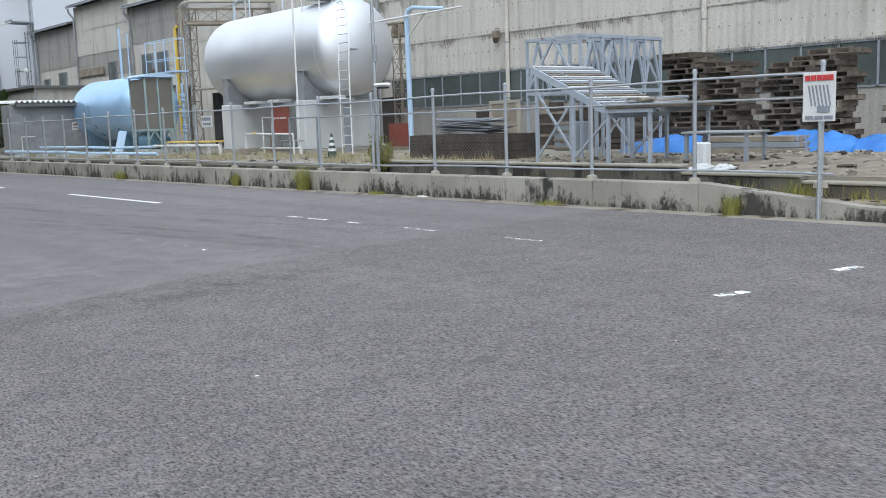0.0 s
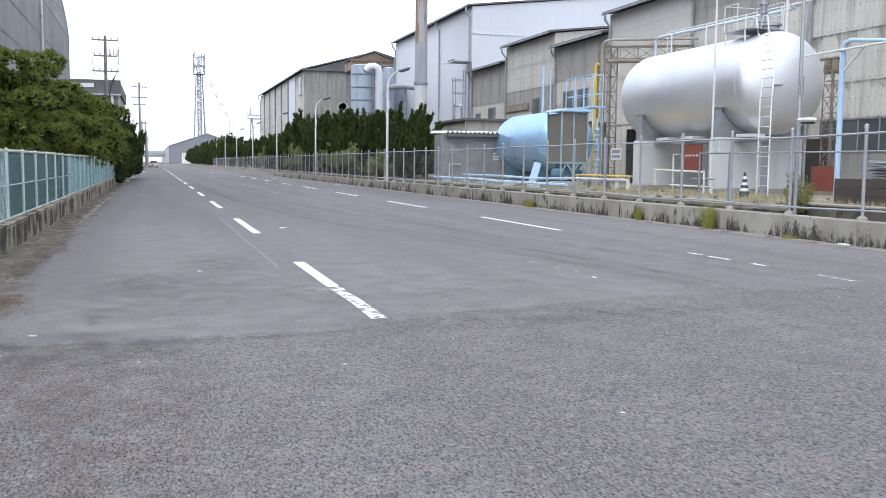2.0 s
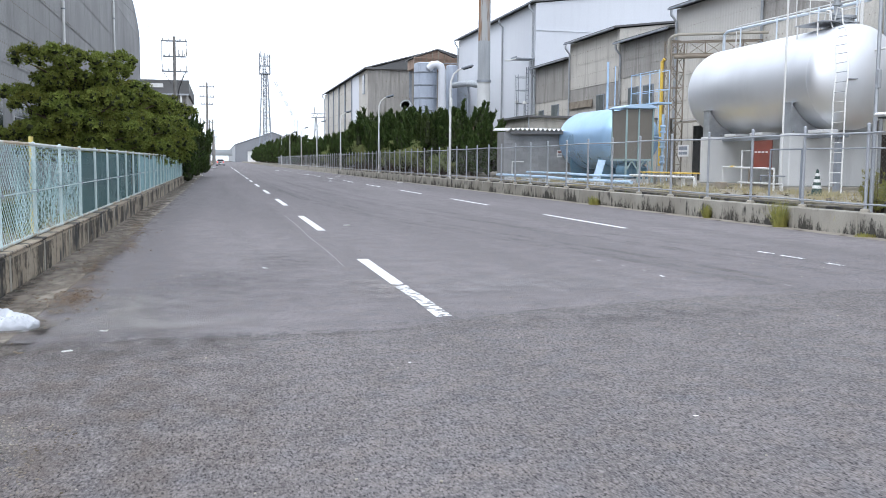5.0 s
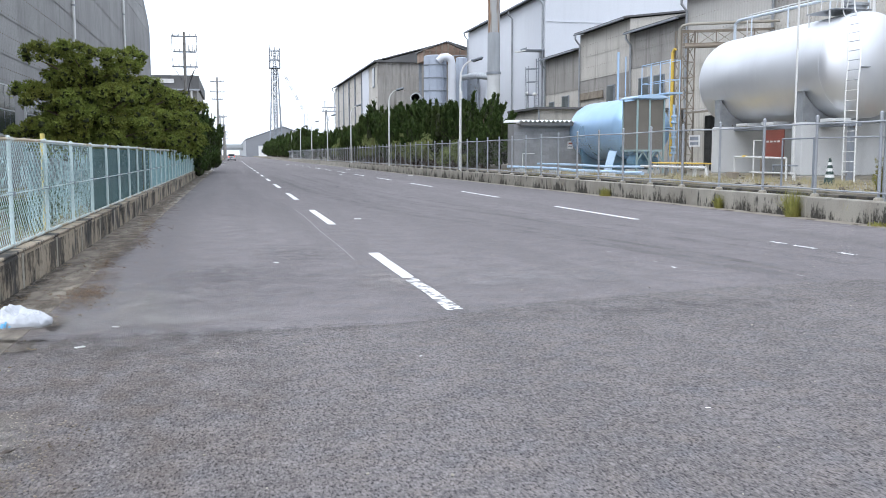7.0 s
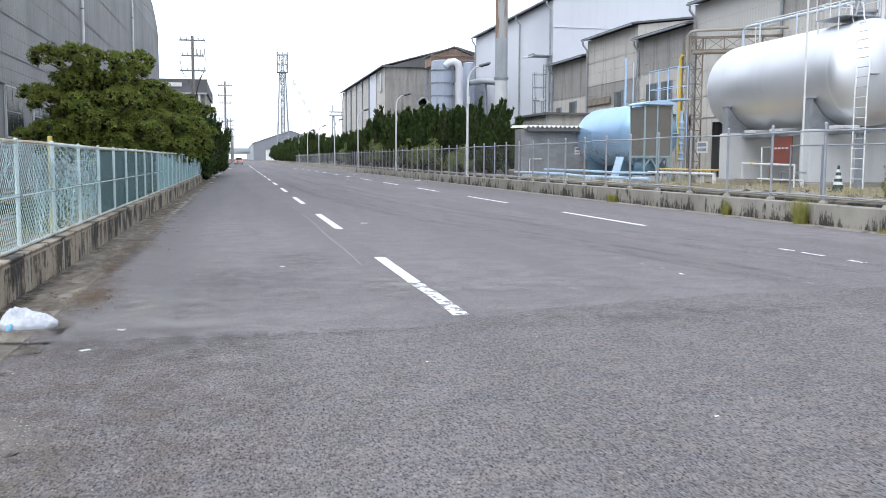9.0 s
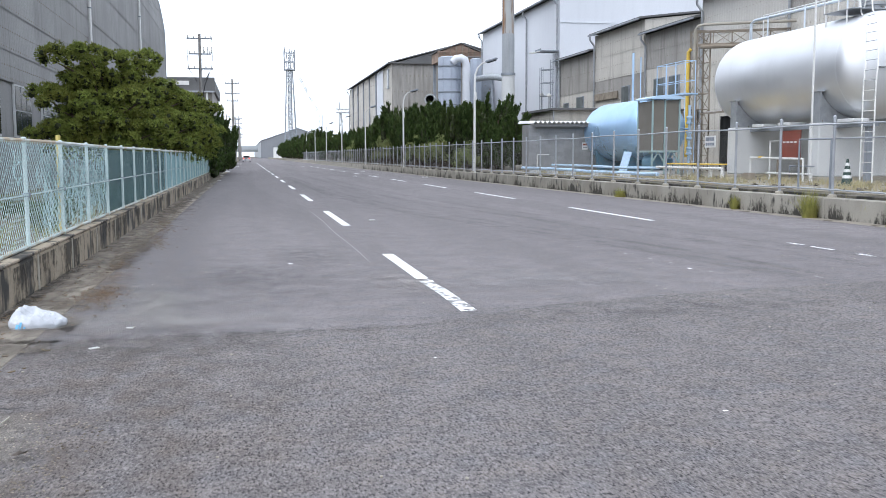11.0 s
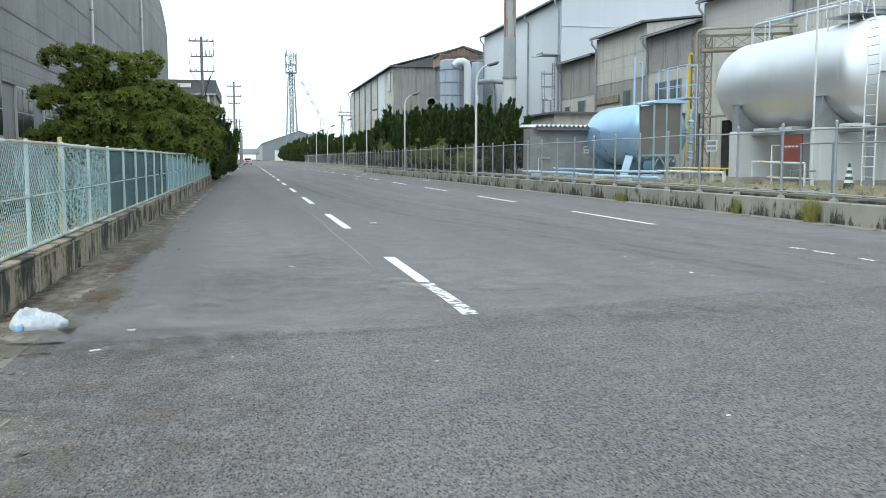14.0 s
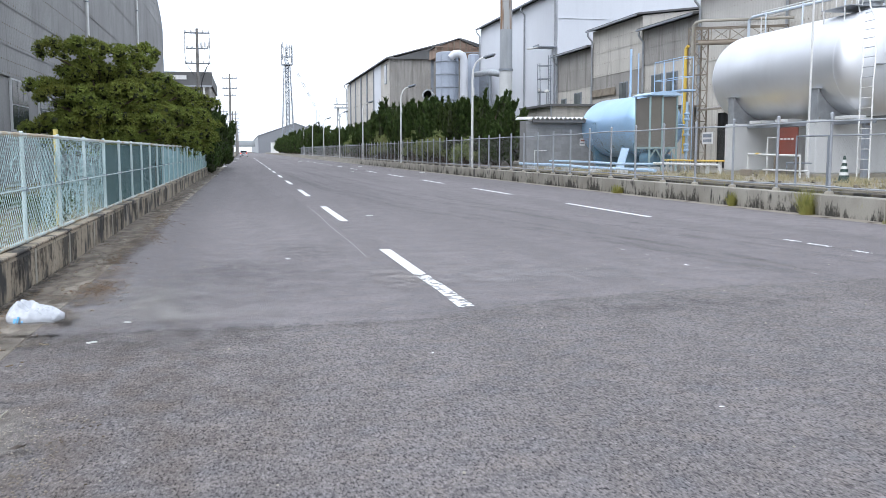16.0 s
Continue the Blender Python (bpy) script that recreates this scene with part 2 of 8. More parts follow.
def stained_concrete(name, light, dark, cover):
    """Cast concrete with black damp stains that run down in tongues."""
    m, n, l, b = nodes(name)
    col = mixed(n, l, ramp_of(n, l, noise_of(n, l, 1.1, 5), 0.35, 0.7), light, dark)
    col = mixed(n, l, ramp_of(n, l, noise_of(n, l, 45, 3), 0.45, 0.95), col, tuple(0.8 * v for v in dark))
    damp = noise_of(n, l, 2.4, 9, (1, 1, 0.8))
    drip = noise_of(n, l, 15.0, 5, (1, 1, 0.12))
    add = n.new("ShaderNodeMath")
    add.operation = "MULTIPLY_ADD"
    add.inputs[1].default_value = 0.32
    l.new(drip, add.inputs[0])
    l.new(damp, add.inputs[2])
    col = mixed(n, l, ramp_of(n, l, add.outputs[0], cover, cover + 0.12), col, (0.036, 0.034, 0.031))
    l.new(col, b.inputs["Base Color"])
    b.inputs["Roughness"].default_value = 0.92
    bp = n.new("ShaderNodeBump")
    bp.inputs["Strength"].default_value, bp.inputs["Distance"].default_value = 0.35, 0.01
    l.new(noise_of(n, l, 60, 4), bp.inputs["Height"])
    l.new(bp.outputs[0], b.inputs["Normal"])
    return m


CONCRETE_EAST = stained_concrete("stained_pale_concrete", (0.36, 0.34, 0.295), (0.24, 0.222, 0.188), 0.74)
KERB_DARK = stained_concrete("dark_kerb_concrete", (0.17, 0.155, 0.13), (0.085, 0.076, 0.062), 0.62)
CONCRETE_WEST = stained_concrete("stained_brown_concrete", (0.40, 0.340, 0.258), (0.26, 0.212, 0.152), 0.64)
RUBBLE = surface("brown_rubble", (0.30, 0.255, 0.20), (0.13, 0.11, 0.085), 0.95, 0, 2.5, 22, 0.6, spots=((0.42, 0.40, 0.36), 14, 0.66), depth=0.03)
CONCRETE_TOP = surface("concrete_coping", (0.40, 0.37, 0.31), (0.30, 0.28, 0.23), 0.9, 0, 1.2, 50, 0.25)
CONCRETE_CLEAN = surface("pale_concrete", (0.66, 0.67, 0.67), (0.56, 0.57, 0.57), 0.85, 0, 0.7, 40, 0.15, streak=0.18)
GUTTER = surface("gutter_concrete", (0.345, 0.308, 0.255), (0.222, 0.195, 0.158), 0.95, 0, 1.5, 40, 0.4, spots=((0.07, 0.055, 0.035), 2.2, 0.56))
CLAD = surface("aged_cement_sheet", (0.60, 0.572, 0.518), (0.49, 0.466, 0.42), 0.85, 0, 0.35, 18, 0.1, streak=0.45, streak_dark=(0.17, 0.155, 0.125))
CLAD_DARK = surface("dark_cement_sheet", (0.39, 0.372, 0.345), (0.28, 0.266, 0.245), 0.85, 0, 0.35, 18, 0.1, streak=0.6, streak_dark=(0.10, 0.09, 0.075))
CLAD_SMOOTH = surface("plain_cement_sheet", (0.57, 0.55, 0.515), (0.53, 0.51, 0.475), 0.85, 0, 0.35, 18, 0.05, streak=0.12, streak_dark=(0.25, 0.235, 0.205))
CLAD_GREY = surface("grey_cement_sheet", (0.320, 0.316, 0.311), (0.255, 0.252, 0.250), 0.85, 0, 0.25, 16, 0.1, streak=0.4, streak_dark=(0.10, 0.10, 0.098))
CLAD_WHITE = surface("pale_metal_sheet", (0.64, 0.66, 0.70), (0.60, 0.62, 0.66), 0.6, 0, 0.12, 8, 0.02, streak=0.06, grain=3.0)
ROOF_DARK = surface("dark_roof_sheet", (0.16, 0.16, 0.16), (0.10, 0.10, 0.10), 0.8, 0, 0.3, 20, 0.1)
SILVER = surface("silver_tank_paint", (0.80, 0.81, 0.83), (0.77, 0.78, 0.80), 0.53, 0.95, 0.5, 60, 0.0, streak=0.06, grain=2.5)
GALV = surface("galvanised_steel", (0.46, 0.48, 0.50), (0.36, 0.38, 0.40), 0.5, 0.6, 3, 60, 0.05)
FENCE_GALV = surface("bright_galvanised_pipe", (0.46, 0.48, 0.51), (0.35, 0.37, 0.40), 0.5, 0.3, 3, 60, 0.05)
BIN_STEEL = surface("blue_grey_bin_paint", (0.47, 0.52, 0.60), (0.38, 0.42, 0.50), 0.5, 0.1, 0.6, 30, 0.03, streak=0.3)
GREY_STEEL = surface("grey_painted_steel", (0.30, 0.33, 0.37), (0.22, 0.24, 0.27), 0.6, 0.1, 2, 40, 0.1, spots=((0.16, 0.10, 0.06), 3.0, 0.64))
FRAME_STEEL = surface("blue_grey_primer", (0.42, 0.47, 0.53), (0.33, 0.37, 0.43), 0.6, 0.1, 2, 40, 0.1, spots=((0.20, 0.15, 0.11), 3.0, 0.66))
RUST_STEEL = surface("weathered_brown_steel", (0.33, 0.285, 0.225), (0.20, 0.165, 0.125), 0.85, 0.1, 2, 30, 0.2)
BLUE = surface("pale_blue_paint", (0.46, 0.68, 0.93), (0.41, 0.62, 0.88), 0.36, 0.5, 0.6, 40, 0.03, streak=0.1)
BLUE_PIPE = surface("pale_blue_pipe_paint", (0.50, 0.66, 0.84), (0.42, 0.58, 0.77), 0.4, 0, 0.6, 40, 0.03, streak=0.1)
BLUE_DARK = surface("teal_steel_paint", (0.13, 0.26, 0.36), (0.08, 0.17, 0.25), 0.5, 0, 0.8, 40, 0.03)
MINT = surface("mint_green_paint", (0.36, 0.47, 0.47), (0.28, 0.39, 0.40), 0.5, 0, 1, 40, 0.03)
YELLOW = surface("yellow_paint", (0.80, 0.56, 0.10), (0.68, 0.46, 0.08), 0.5, 0, 2, 40, 0.05)
WHITE = surface("white_paint", (0.76, 0.76, 0.74), (0.66, 0.66, 0.64), 0.55, 0, 2, 40, 0.05, streak=0.15)
VINYL = surface("green_vinyl_wire", (0.54, 0.68, 0.68), (0.43, 0.57, 0.57), 0.5, 0, 2, 50, 0.0)
VINYL_POST = surface("pale_green_post_paint", (0.62, 0.72, 0.71), (0.52, 0.61, 0.60), 0.5, 0.0, 2, 50, 0.05)
RAIL = surface("weathered_green_rail", (0.60, 0.66, 0.64), (0.46, 0.48, 0.44), 0.6, 0.0, 1.0, 50, 0.05, spots=((0.36, 0.29, 0.19), 1.3, 0.50))
GREY_WIRE = surface("galvanised_wire", (0.36, 0.36, 0.34), (0.25, 0.25, 0.24), 0.55, 0.5, 2, 50, 0.0)
GLASS_DARK = glass_material("dark_window_glass", (0.035, 0.042, 0.045), 0.12)
GLASS_GREEN = surface("dirty_wired_glass", (0.10, 0.12, 0.115), (0.06, 0.072, 0.07), 0.35, 0, 0.8, 20, 0.05, vary=0.25)
BARK = surface("pine_bark", (0.14, 0.10, 0.07), (0.07, 0.05, 0.035), 0.95, 0, 5, 40, 0.6)
PINE = leaf_material("pine_needles", (0.34, 0.405, 0.088), (0.048, 0.075, 0.019))
JUNIPER = leaf_material("juniper_sprays", (0.105, 0.160, 0.046), (0.020, 0.037, 0.015), 2.4)
# dark colour of added solids that stand for shade inside the crowns
CROWN_SHADE = surface("dark_crown_shade", (0.040, 0.050, 0.016), (0.022, 0.028, 0.010), 0.95, 0, 6, 40, 0.3)
SHRUB = leaf_material("light_shrub_leaves", (0.36, 0.42, 0.17), (0.13, 0.17, 0.065))
WEED = leaf_material("weeds", (0.33, 0.31, 0.09), (0.15, 0.18, 0.05))
DRY_GRASS = leaf_material("dry_grass", (0.46, 0.41, 0.26), (0.28, 0.27, 0.13))
TARP = surface("blue_tarpaulin", (0.055, 0.24, 0.66), (0.035, 0.16, 0.52), 0.45, 0, 2, 30, 0.1)
PALLET = surface("weathered_pallet_wood", (0.20, 0.165, 0.13), (0.075, 0.060, 0.047), 0.9, 0, 3, 40, 0.3, vary=0.5)
DARK_TIMBER = surface("dark_stained_timber", (0.062, 0.047, 0.037), (0.030, 0.024, 0.020), 0.9, 0, 3, 40, 0.3, vary=0.3)
# distance haze is put into the base colour of these three
FAR_HAZE_SHEET = surface("far_hazed_sheet", (0.42, 0.44, 0.46), (0.36, 0.38, 0.40), 0.8, 0, 0.05, 4, 0.0)
FAR_HAZE_CONCRETE = surface("far_hazed_concrete", (0.40, 0.43, 0.43), (0.34, 0.37, 0.37), 0.9, 0, 0.03, 4, 0.0)
HAZE_GREY = surface("distant_hazed_sheet", (0.24, 0.25, 0.27), (0.19, 0.20, 0.22), 0.8, 0, 0.05, 4, 0.0)
BLACK = surface("black_rubber_and_shade", (0.022, 0.022, 0.023), (0.014, 0.014, 0.015), 0.7, 0, 4, 60, 0.1)
RED_SHEET = surface("rust_red_sheet", (0.27, 0.058, 0.034), (0.17, 0.045, 0.03), 0.7, 0, 2, 30, 0.1)

# ---- ground, road and roadside walls ----
b = Build().add([(-2500, -2500, -0.30), (2500, -2500, -0.30), (2500, 2500, -0.30), (-2500, 2500, -0.30)], [(0, 1, 2, 3)])
setting("ground", b, SOIL, "bare brownish earth round the industrial road", "ground")
b = Build()
ys = [-60 + 4 * i for i in range(176)]
for i, y in enumerate(ys):
    b.v += [(x, y, 0.0) for x in (-2.02, 1.83, 5.0, 8.0, 11.62)]
b.f += [(5 * i + k, 5 * i + k + 1, 5 * i + k + 6, 5 * i + k + 5) for i in range(len(ys) - 1) for k in range(4)]
setting("road", b, ASPHALT, "worn grey asphalt industrial road with faded markings", "road")
b = Build()
edge = [(-14.0, 6.4), (-2.6, 6.55), (-1.4, 7.0), (-0.35, 7.12), (0.6, 7.05), (1.3, 7.12), (1.83, 7.42), (2.7, 7.85), (4.6, 8.3), (6.4, 8.5), (9.0, 8.65), (11.6, 8.7)]
for (xa, ya), (xb, yb) in zip(edge, edge[1:]):
    b.add([(xa, -30, 0.003), (xb, -30, 0.003), (xb, yb, 0.003), (xa, ya, 0.003)], [(0, 1, 2, 3)])
setting("road_junction", b, ASPHALT_OLD, "older darker asphalt of the side road mouth", "road")
b = Build().box(12.55, -60, -0.28, 90, 600, 0.50)
setting("yard", b, YARD, "raised factory yard of pale gravel and dry soil", "ground")
b = Build().box(-60, 7.9, -0.28, -2.26, 600, 0.10)
setting("verge", b, SOIL, "planted strip of brown soil beside the left factory", "ground")

b = Build().add([(12.56, 0, 0.504), (21, 0, 0.504), (21, 14.5, 0.504), (12.56, 15.5, 0.504)], [(0, 1, 2, 3)])
setting("yard_rubble", b, RUBBLE, "brown rubble and grit covering part of the yard", "ground")
b = Build().add([(-14.0, -30, 0.0), (-2.02, -30, 0.0), (-2.02, 7.9, 0.0), (-14.0, 7.9, 0.0)], [(0, 1, 2, 3)])
setting("road_side", b, ASPHALT_OLD, "older asphalt of the side road", "road")

# roadside walls: low cast concrete in lengths
def low_wall(name, x0, x1, lengths, top, label, material):
    b = Build()
    for y0, y1 in lengths:
        b.cbox(x0, y0 + 0.006, -0.2, x1, y1 - 0.006, top, 0.018)
    return setting(name, b, material, label, "low wall")


low_wall("wall_west", -2.26, -2.02, [(7.9 + 1.83 * i, 7.9 + 1.83 * (i + 1)) for i in range(150)], 0.375, "low stained concrete wall carrying the green fence", CONCRETE_WEST)
low_wall("wall_east", 11.60, 11.86, [(7.2 + 2 * i, 9.2 + 2 * i) for i in range(140)], 0.435, "low concrete wall with black stains under the wire fence", CONCRETE_EAST)
b = Build()
for i in range(150):
    b.cbox(-2.272, 7.902 + 1.83 * i, 0.377, -2.008, 9.726 + 1.83 * i, 0.405, 0.008)
tagged(part("wall_coping", b, CONCRETE_WEST), "pale concrete coping on the low wall", "coping", kind="structure")
b = Build()
for i in range(45):
    y = 7.9 + 1.83 * i
    b.cbox(-2.03, y - 0.035, -0.02, -2.012, y + 0.035, 0.365, 0.004)
tagged(part("wall_ribs", b, CONCRETE_TOP), "pale mortar ribs on the low wall", "wall rib", kind="structure")
b = Build()
for i in range(6):
    y1, y0 = 7.19 - 1.2 * i, 7.19 - 1.2 * (i + 1)
    z1, z0 = max(0.435 - 0.12 * i, 0.15), max(0.435 - 0.12 * (i + 1), 0.15)
    b.prism([(y0, -0.2), (y1, -0.2), (y1, z1), (y0, z0)], 0, 11.60, 11.86)
setting("wall_ramp", b, CONCRETE_EAST, "end of the low concrete wall sloping down to the road", "low wall")
b = Build()
for i in range(130):
    y = -6 + 2 * i
    b.cbox(12.35, y, -0.2, 12.55, y + 1.99, 0.46 if y > 15 else 0.60 if y > 7 else max(0.40, 0.60 - 0.055 * (8 - y)), 0.015)
setting("kerb_yard", b, KERB_DARK, "concrete kerb holding up the gravel yard", "kerb")
b = Build()
for i in range(11):
    y = -6 + 2 * i
    z = 0.60 if y > 7 else max(0.40, 0.60 - 0.055 * (8 - y))
    b.cbox(12.31, y + 0.01, z + 0.002, 12.58, y + 1.98, z + 0.05, 0.012)
tagged(part("kerb_coping", b, CONCRETE_TOP), "pale coping on the yard kerb", "coping", kind="structure")
b = Build().box(11.86, -10, -0.28, 12.35, 400, 0.22)
setting("strip", b, RUBBLE, "narrow soil strip between wall and yard kerb", "ground")
b = Build().add([(11.2, -20, 0.004), (11.6, -20, 0.004), (11.6, 300, 0.004), (11.2, 300, 0.004)], [(0, 1, 2, 3)])
setting("pavement_east", b, GUTTER, "dusty edge strip at the foot of the wall", "gutter")
b = Build()
for i in range(130):
    b.cbox(-2.02, 6.0 + 0.6 * i, -0.05, -1.52, 6.592 + 0.6 * i, 0.008 + 0.004 * math.sin(i * 2.3), 0.006)
setting("pavement_west", b, GUTTER, "dirty concrete gutter blocks along the wall", "gutter")


# road markings
def marking(corners, label="white worn road line", name="road_line", paint=ROAD_PAINT):
    b = Build().add([(x, y, 0.004) for x, y in corners], [tuple(range(len(corners)))])
    return tagged(part(name, b, paint), label, "road marking", kind="structure")


marking([(1.75, 7.62), (1.90, 7.66), (1.905, 9.0), (1.88, 9.30), (1.90, 9.62), (1.86, 9.70), (1.75, 9.60), (1.77, 8.6)])
marking([(1.75, 9.76), (1.83, 9.72), (1.89, 9.80), (1.90, 12.37), (1.75, 12.37)], paint=ROAD_PAINT_SOUND)
for i in range(1, 18):
    y0 = 7.62 + 9.98 * i
    marking([(1.75, y0), (1.90, y0), (1.90, y0 + 4.75), (1.75, y0 + 4.75)], paint=ROAD_PAINT_SOUND)
for i in range(1, 12):
    y0 = 7.5 + 9.98 * i
    marking([(7.90, y0), (8.03, y0), (8.03, y0 + 4.9), (7.90, y0 + 4.9)], paint=ROAD_PAINT_SOUND)
for y0, y1 in ((12.2, 12.55), (11.45, 12.0), (10.6, 10.95), (8.9, 9.6), (7.0, 7.6)):
    marking([(7.86, y0), (7.95, y0), (7.95, y1), (7.86, y1)], "broken remains of a white road line", paint=ROAD_PAINT if y0 > 10 else ROAD_PAINT_LOST)
for x, y in ((6.35, 3.5), (8.05, 3.33)):
    marking([(x - 0.18, y - 0.02), (x + 0.16, y - 0.09), (x + 0.19, y + 0.02), (x - 0.14, y + 0.10)], "short white paint remnant on the asphalt")


# ---- factory buildings ----
def corrugated(b, x, y0, y1, z0, z1, pitch=0.26, deep=0.014, lean=0.03, toward=-1):
    """A corrugated sheet facing the road (toward -1 for -x), its foot standing out a little over the one below."""
    n = max(2, int((y1 - y0) / pitch)) * 2
    o = len(b.v)
    for i in range(n + 1):
        y = y0 + (y1 - y0) * i / n
        d = deep * (i % 2)
        b.v.append((x + toward * (d + lean), y, z0))
        b.v.append((x + toward * d, y, z1))
    b.f += [(o + 2 * i, o + 2 * i + 2, o + 2 * i + 3, o + 2 * i + 1) for i in range(n)]


def hooks(b, x, y0, y1, z, step=0.34, toward=-1, w=0.011, h=0.028):
    for i in range(int((y1 - y0) / step)):
        y = y0 + step * (i + 0.5)
        b.box(x + toward * 0.02, y - w, z - h, x + toward * 0.055, y + w, z + h)


def factory_section(y0, y1, eave, rows, window=None, label="", x=26.0, clad=CLAD, deep=30.0, toward=-1, pitch=0.12, gable=None):
    """A length of factory: body, sheets row by row, roof edge, gutter and downpipe. rows: (foot, head, material)."""
    f = thing("factory_building", (x, (y0 + y1) / 2, 0.5), label, "factory building")
    s = -toward
    part("wall", Build().box(min(x, x + s * deep), y0, 0.3, max(x, x + s * deep), y1, eave - 0.15), clad, f)
    for foot, head, material in rows:
        b = Build()
        corrugated(b, x + toward * 0.01, y0 + 0.05, y1 - 0.05, foot, head, toward=toward, lean=0.008 if material == CLAD_WHITE else 0.03)
        sheet = part("cladding_sheet", b, material, f)
        if material == CLAD_WHITE:
            continue
        b = Build()
        hooks(b, x, y0, y1, foot + 0.12, toward=toward)
        hooks(b, x, y0, y1, (foot + head) / 2, toward=toward, w=0.008, h=0.02)
        tagged(part("hook_strip", b, RUST_STEEL, sheet), kind="stuff")
    mid, peak = x + s * deep / 2, eave + deep / 2 * pitch
    b = Build()
    b.prism([(x + toward * 0.45, eave - 0.12), (x + toward * 0.45, eave), (mid, peak), (x + s * deep, eave), (x + s * deep, eave - 0.12), (mid, peak - 0.14)], 1, y0 - 0.15, y1 + 0.15)
    part("roof", b, ROOF_DARK, f)
    part("gable", Build().prism([(x, eave - 0.16), (mid, peak - 0.16), (x + s * deep, eave - 0.16)], 1, y0, y1), gable or clad, f)
    part("gutter", Build().box(min(x + toward * 0.60, x + toward * 0.46), y0, eave - 0.20, max(x + toward * 0.60, x + toward * 0.46), y1, eave - 0.10), GREY_STEEL, f)
    part("downpipe", Build().path([(x + toward * 0.5, y1 - 0.3, eave - 0.25), (x + toward * 0.5, y1 - 0.3, eave - 0.5), (x + toward * 0.16, y1 - 0.3, eave - 0.9), (x + toward * 0.16, y1 - 0.3, 0.5)], 0.075, 8), GALV, f, smooth=True)
    if window:
        wy0, wy1, wz0, wz1 = window
        n = int((wy1 - wy0) / 1.1)
        for i in range(n):
            a, c = wy0 + (wy1 - wy0) * i / n, wy0 + (wy1 - wy0) * (i + 1) / n
            w = part("window", Build().box(x - 0.06, a, wz0, x + 0.05, a + 0.06, wz1).box(x - 0.06, a, wz0, x + 0.05, c, wz0 + 0.05).box(x - 0.06, a, wz1 - 0.05, x + 0.05, c, wz1), GREY_STEEL, f)
            part("pane", Build().box(x - 0.03, a + 0.06, wz0 + 0.05, x - 0.018, c, wz1 - 0.05), GLASS_GREEN, w)
    return f


LONG_ROWS = [(0.55, 1.95, CLAD_DARK), (3.30, 4.80, CLAD), (4.70, 6.75, CLAD), (6.65, 8.6, CLAD), (8.5, 10.2, CLAD)]
factory_section(-30, 33.0, 10.4, LONG_ROWS, (-6, 32, 1.98, 3.28), "long factory hall clad in stained beige cement sheet")
factory_section(33.02, 41.9, 10.4, [(0.55, 3.4, CLAD_DARK), (3.30, 5.05, CLAD), (4.95, 6.85, CLAD), (6.75, 8.2, CLAD), (8.1, 9.2, CLAD_DARK), (9.1, 10.2, CLAD_DARK)], None,
                "factory bay with dark streaked cladding under the eaves")
factory_section(41.92, 50.8, 10.4, [(0.55, 5.05, CLAD), (4.95, 6.5, CLAD), (6.4, 8.1, CLAD), (8.0, 10.2, CLAD_SMOOTH)], None, "factory bay with a plain pale upper sheet")
factory_section(50.95, 58.6, 9.35, [(0.55, 5.4, CLAD), (5.3, 7.0, CLAD), (6.9, 8.1, CLAD_DARK), (8.0, 9.2, CLAD_DARK)], None, "factory bay with dark weathered upper cladding")
factory_section(58.75, 67.9, 10.4, [(0.55, 5.3, CLAD), (5.2, 6.9, CLAD_DARK), (6.8, 8.6, CLAD), (8.5, 10.2, CLAD)], None, "taller factory bay with streaked beige cladding")
factory_section(68.05, 75.9, 9.3, [(0.55, 4.6, CLAD), (4.5, 6.3, CLAD), (6.2, 9.1, CLAD_DARK)], None, "lower factory bay patched with brown boards")
tall_hall = factory_section(76.1, 102.4, 14.85, [(0.55, 3.9, CLAD_WHITE), (3.85, 6.7, CLAD_WHITE), (6.65, 9.3, CLAD_WHITE), (9.25, 12.0, CLAD_WHITE), (11.95, 14.6, CLAD_WHITE)], None, "tall plain hall clad in pale grey metal", clad=CLAD_WHITE)
for yy in (76.35, 85.2):
    part("downpipe", Build().path([(25.5, yy, 14.6), (25.5, yy, 14.3), (25.84, yy, 13.9), (25.84, yy, 0.5)], 0.085, 8), GALV, tall_hall, smooth=True)
part("gable_flashing", Build().box(26.0, 76.04, 12.42, 56, 76.09, 12.45), CLAD_WHITE, tall_hall)
hall = factory_section(113.5, 161, 12.6, [(0.55, 6.8, CLAD), (6.7, 9.8, CLAD), (9.7, 12.4, CLAD)], None, "distant gabled hall in pale patched cladding", x=17.5, clad=CLAD_DARK, deep=17.6, pitch=0.285, gable=ROOF_DARK)
for yy in (127.0, 134.0, 141.0, 148.0, 155.0):
    part("downpipe", Build().tube((17.36, yy, 0.5), (17.36, yy, 12.4), 0.11, 6), GREY_STEEL, hall)
part("white_panel", Build().box(17.40, 120.6, 0.5, 17.44, 126.6, 12.35), CLAD_WHITE, hall, "newer white sheet panel")
b = Build()
corr = 60
for i in range(corr + 1):
    xx = 17.5 + 17.6 * i / corr
    b.v += [(xx, 113.47 - 0.05 * (i % 2), 0.5), (xx, 113.47 - 0.05 * (i % 2), 12.42)]
b.f += [(2 * i, 2 * i + 2, 2 * i + 3, 2 * i + 1) for i in range(corr)]
part("end_sheet", b, CLAD_DARK, hall)
b = Build()
for z in (5.2, 7.1, 9.0, 10.9):
    for i in range(34):
        b.box(17.7 + 0.5 * i, 113.36, z, 17.75 + 0.5 * i, 113.41, z + 0.16)
tagged(part("hook_strip", b, RUST_STEEL, hall), kind="stuff")
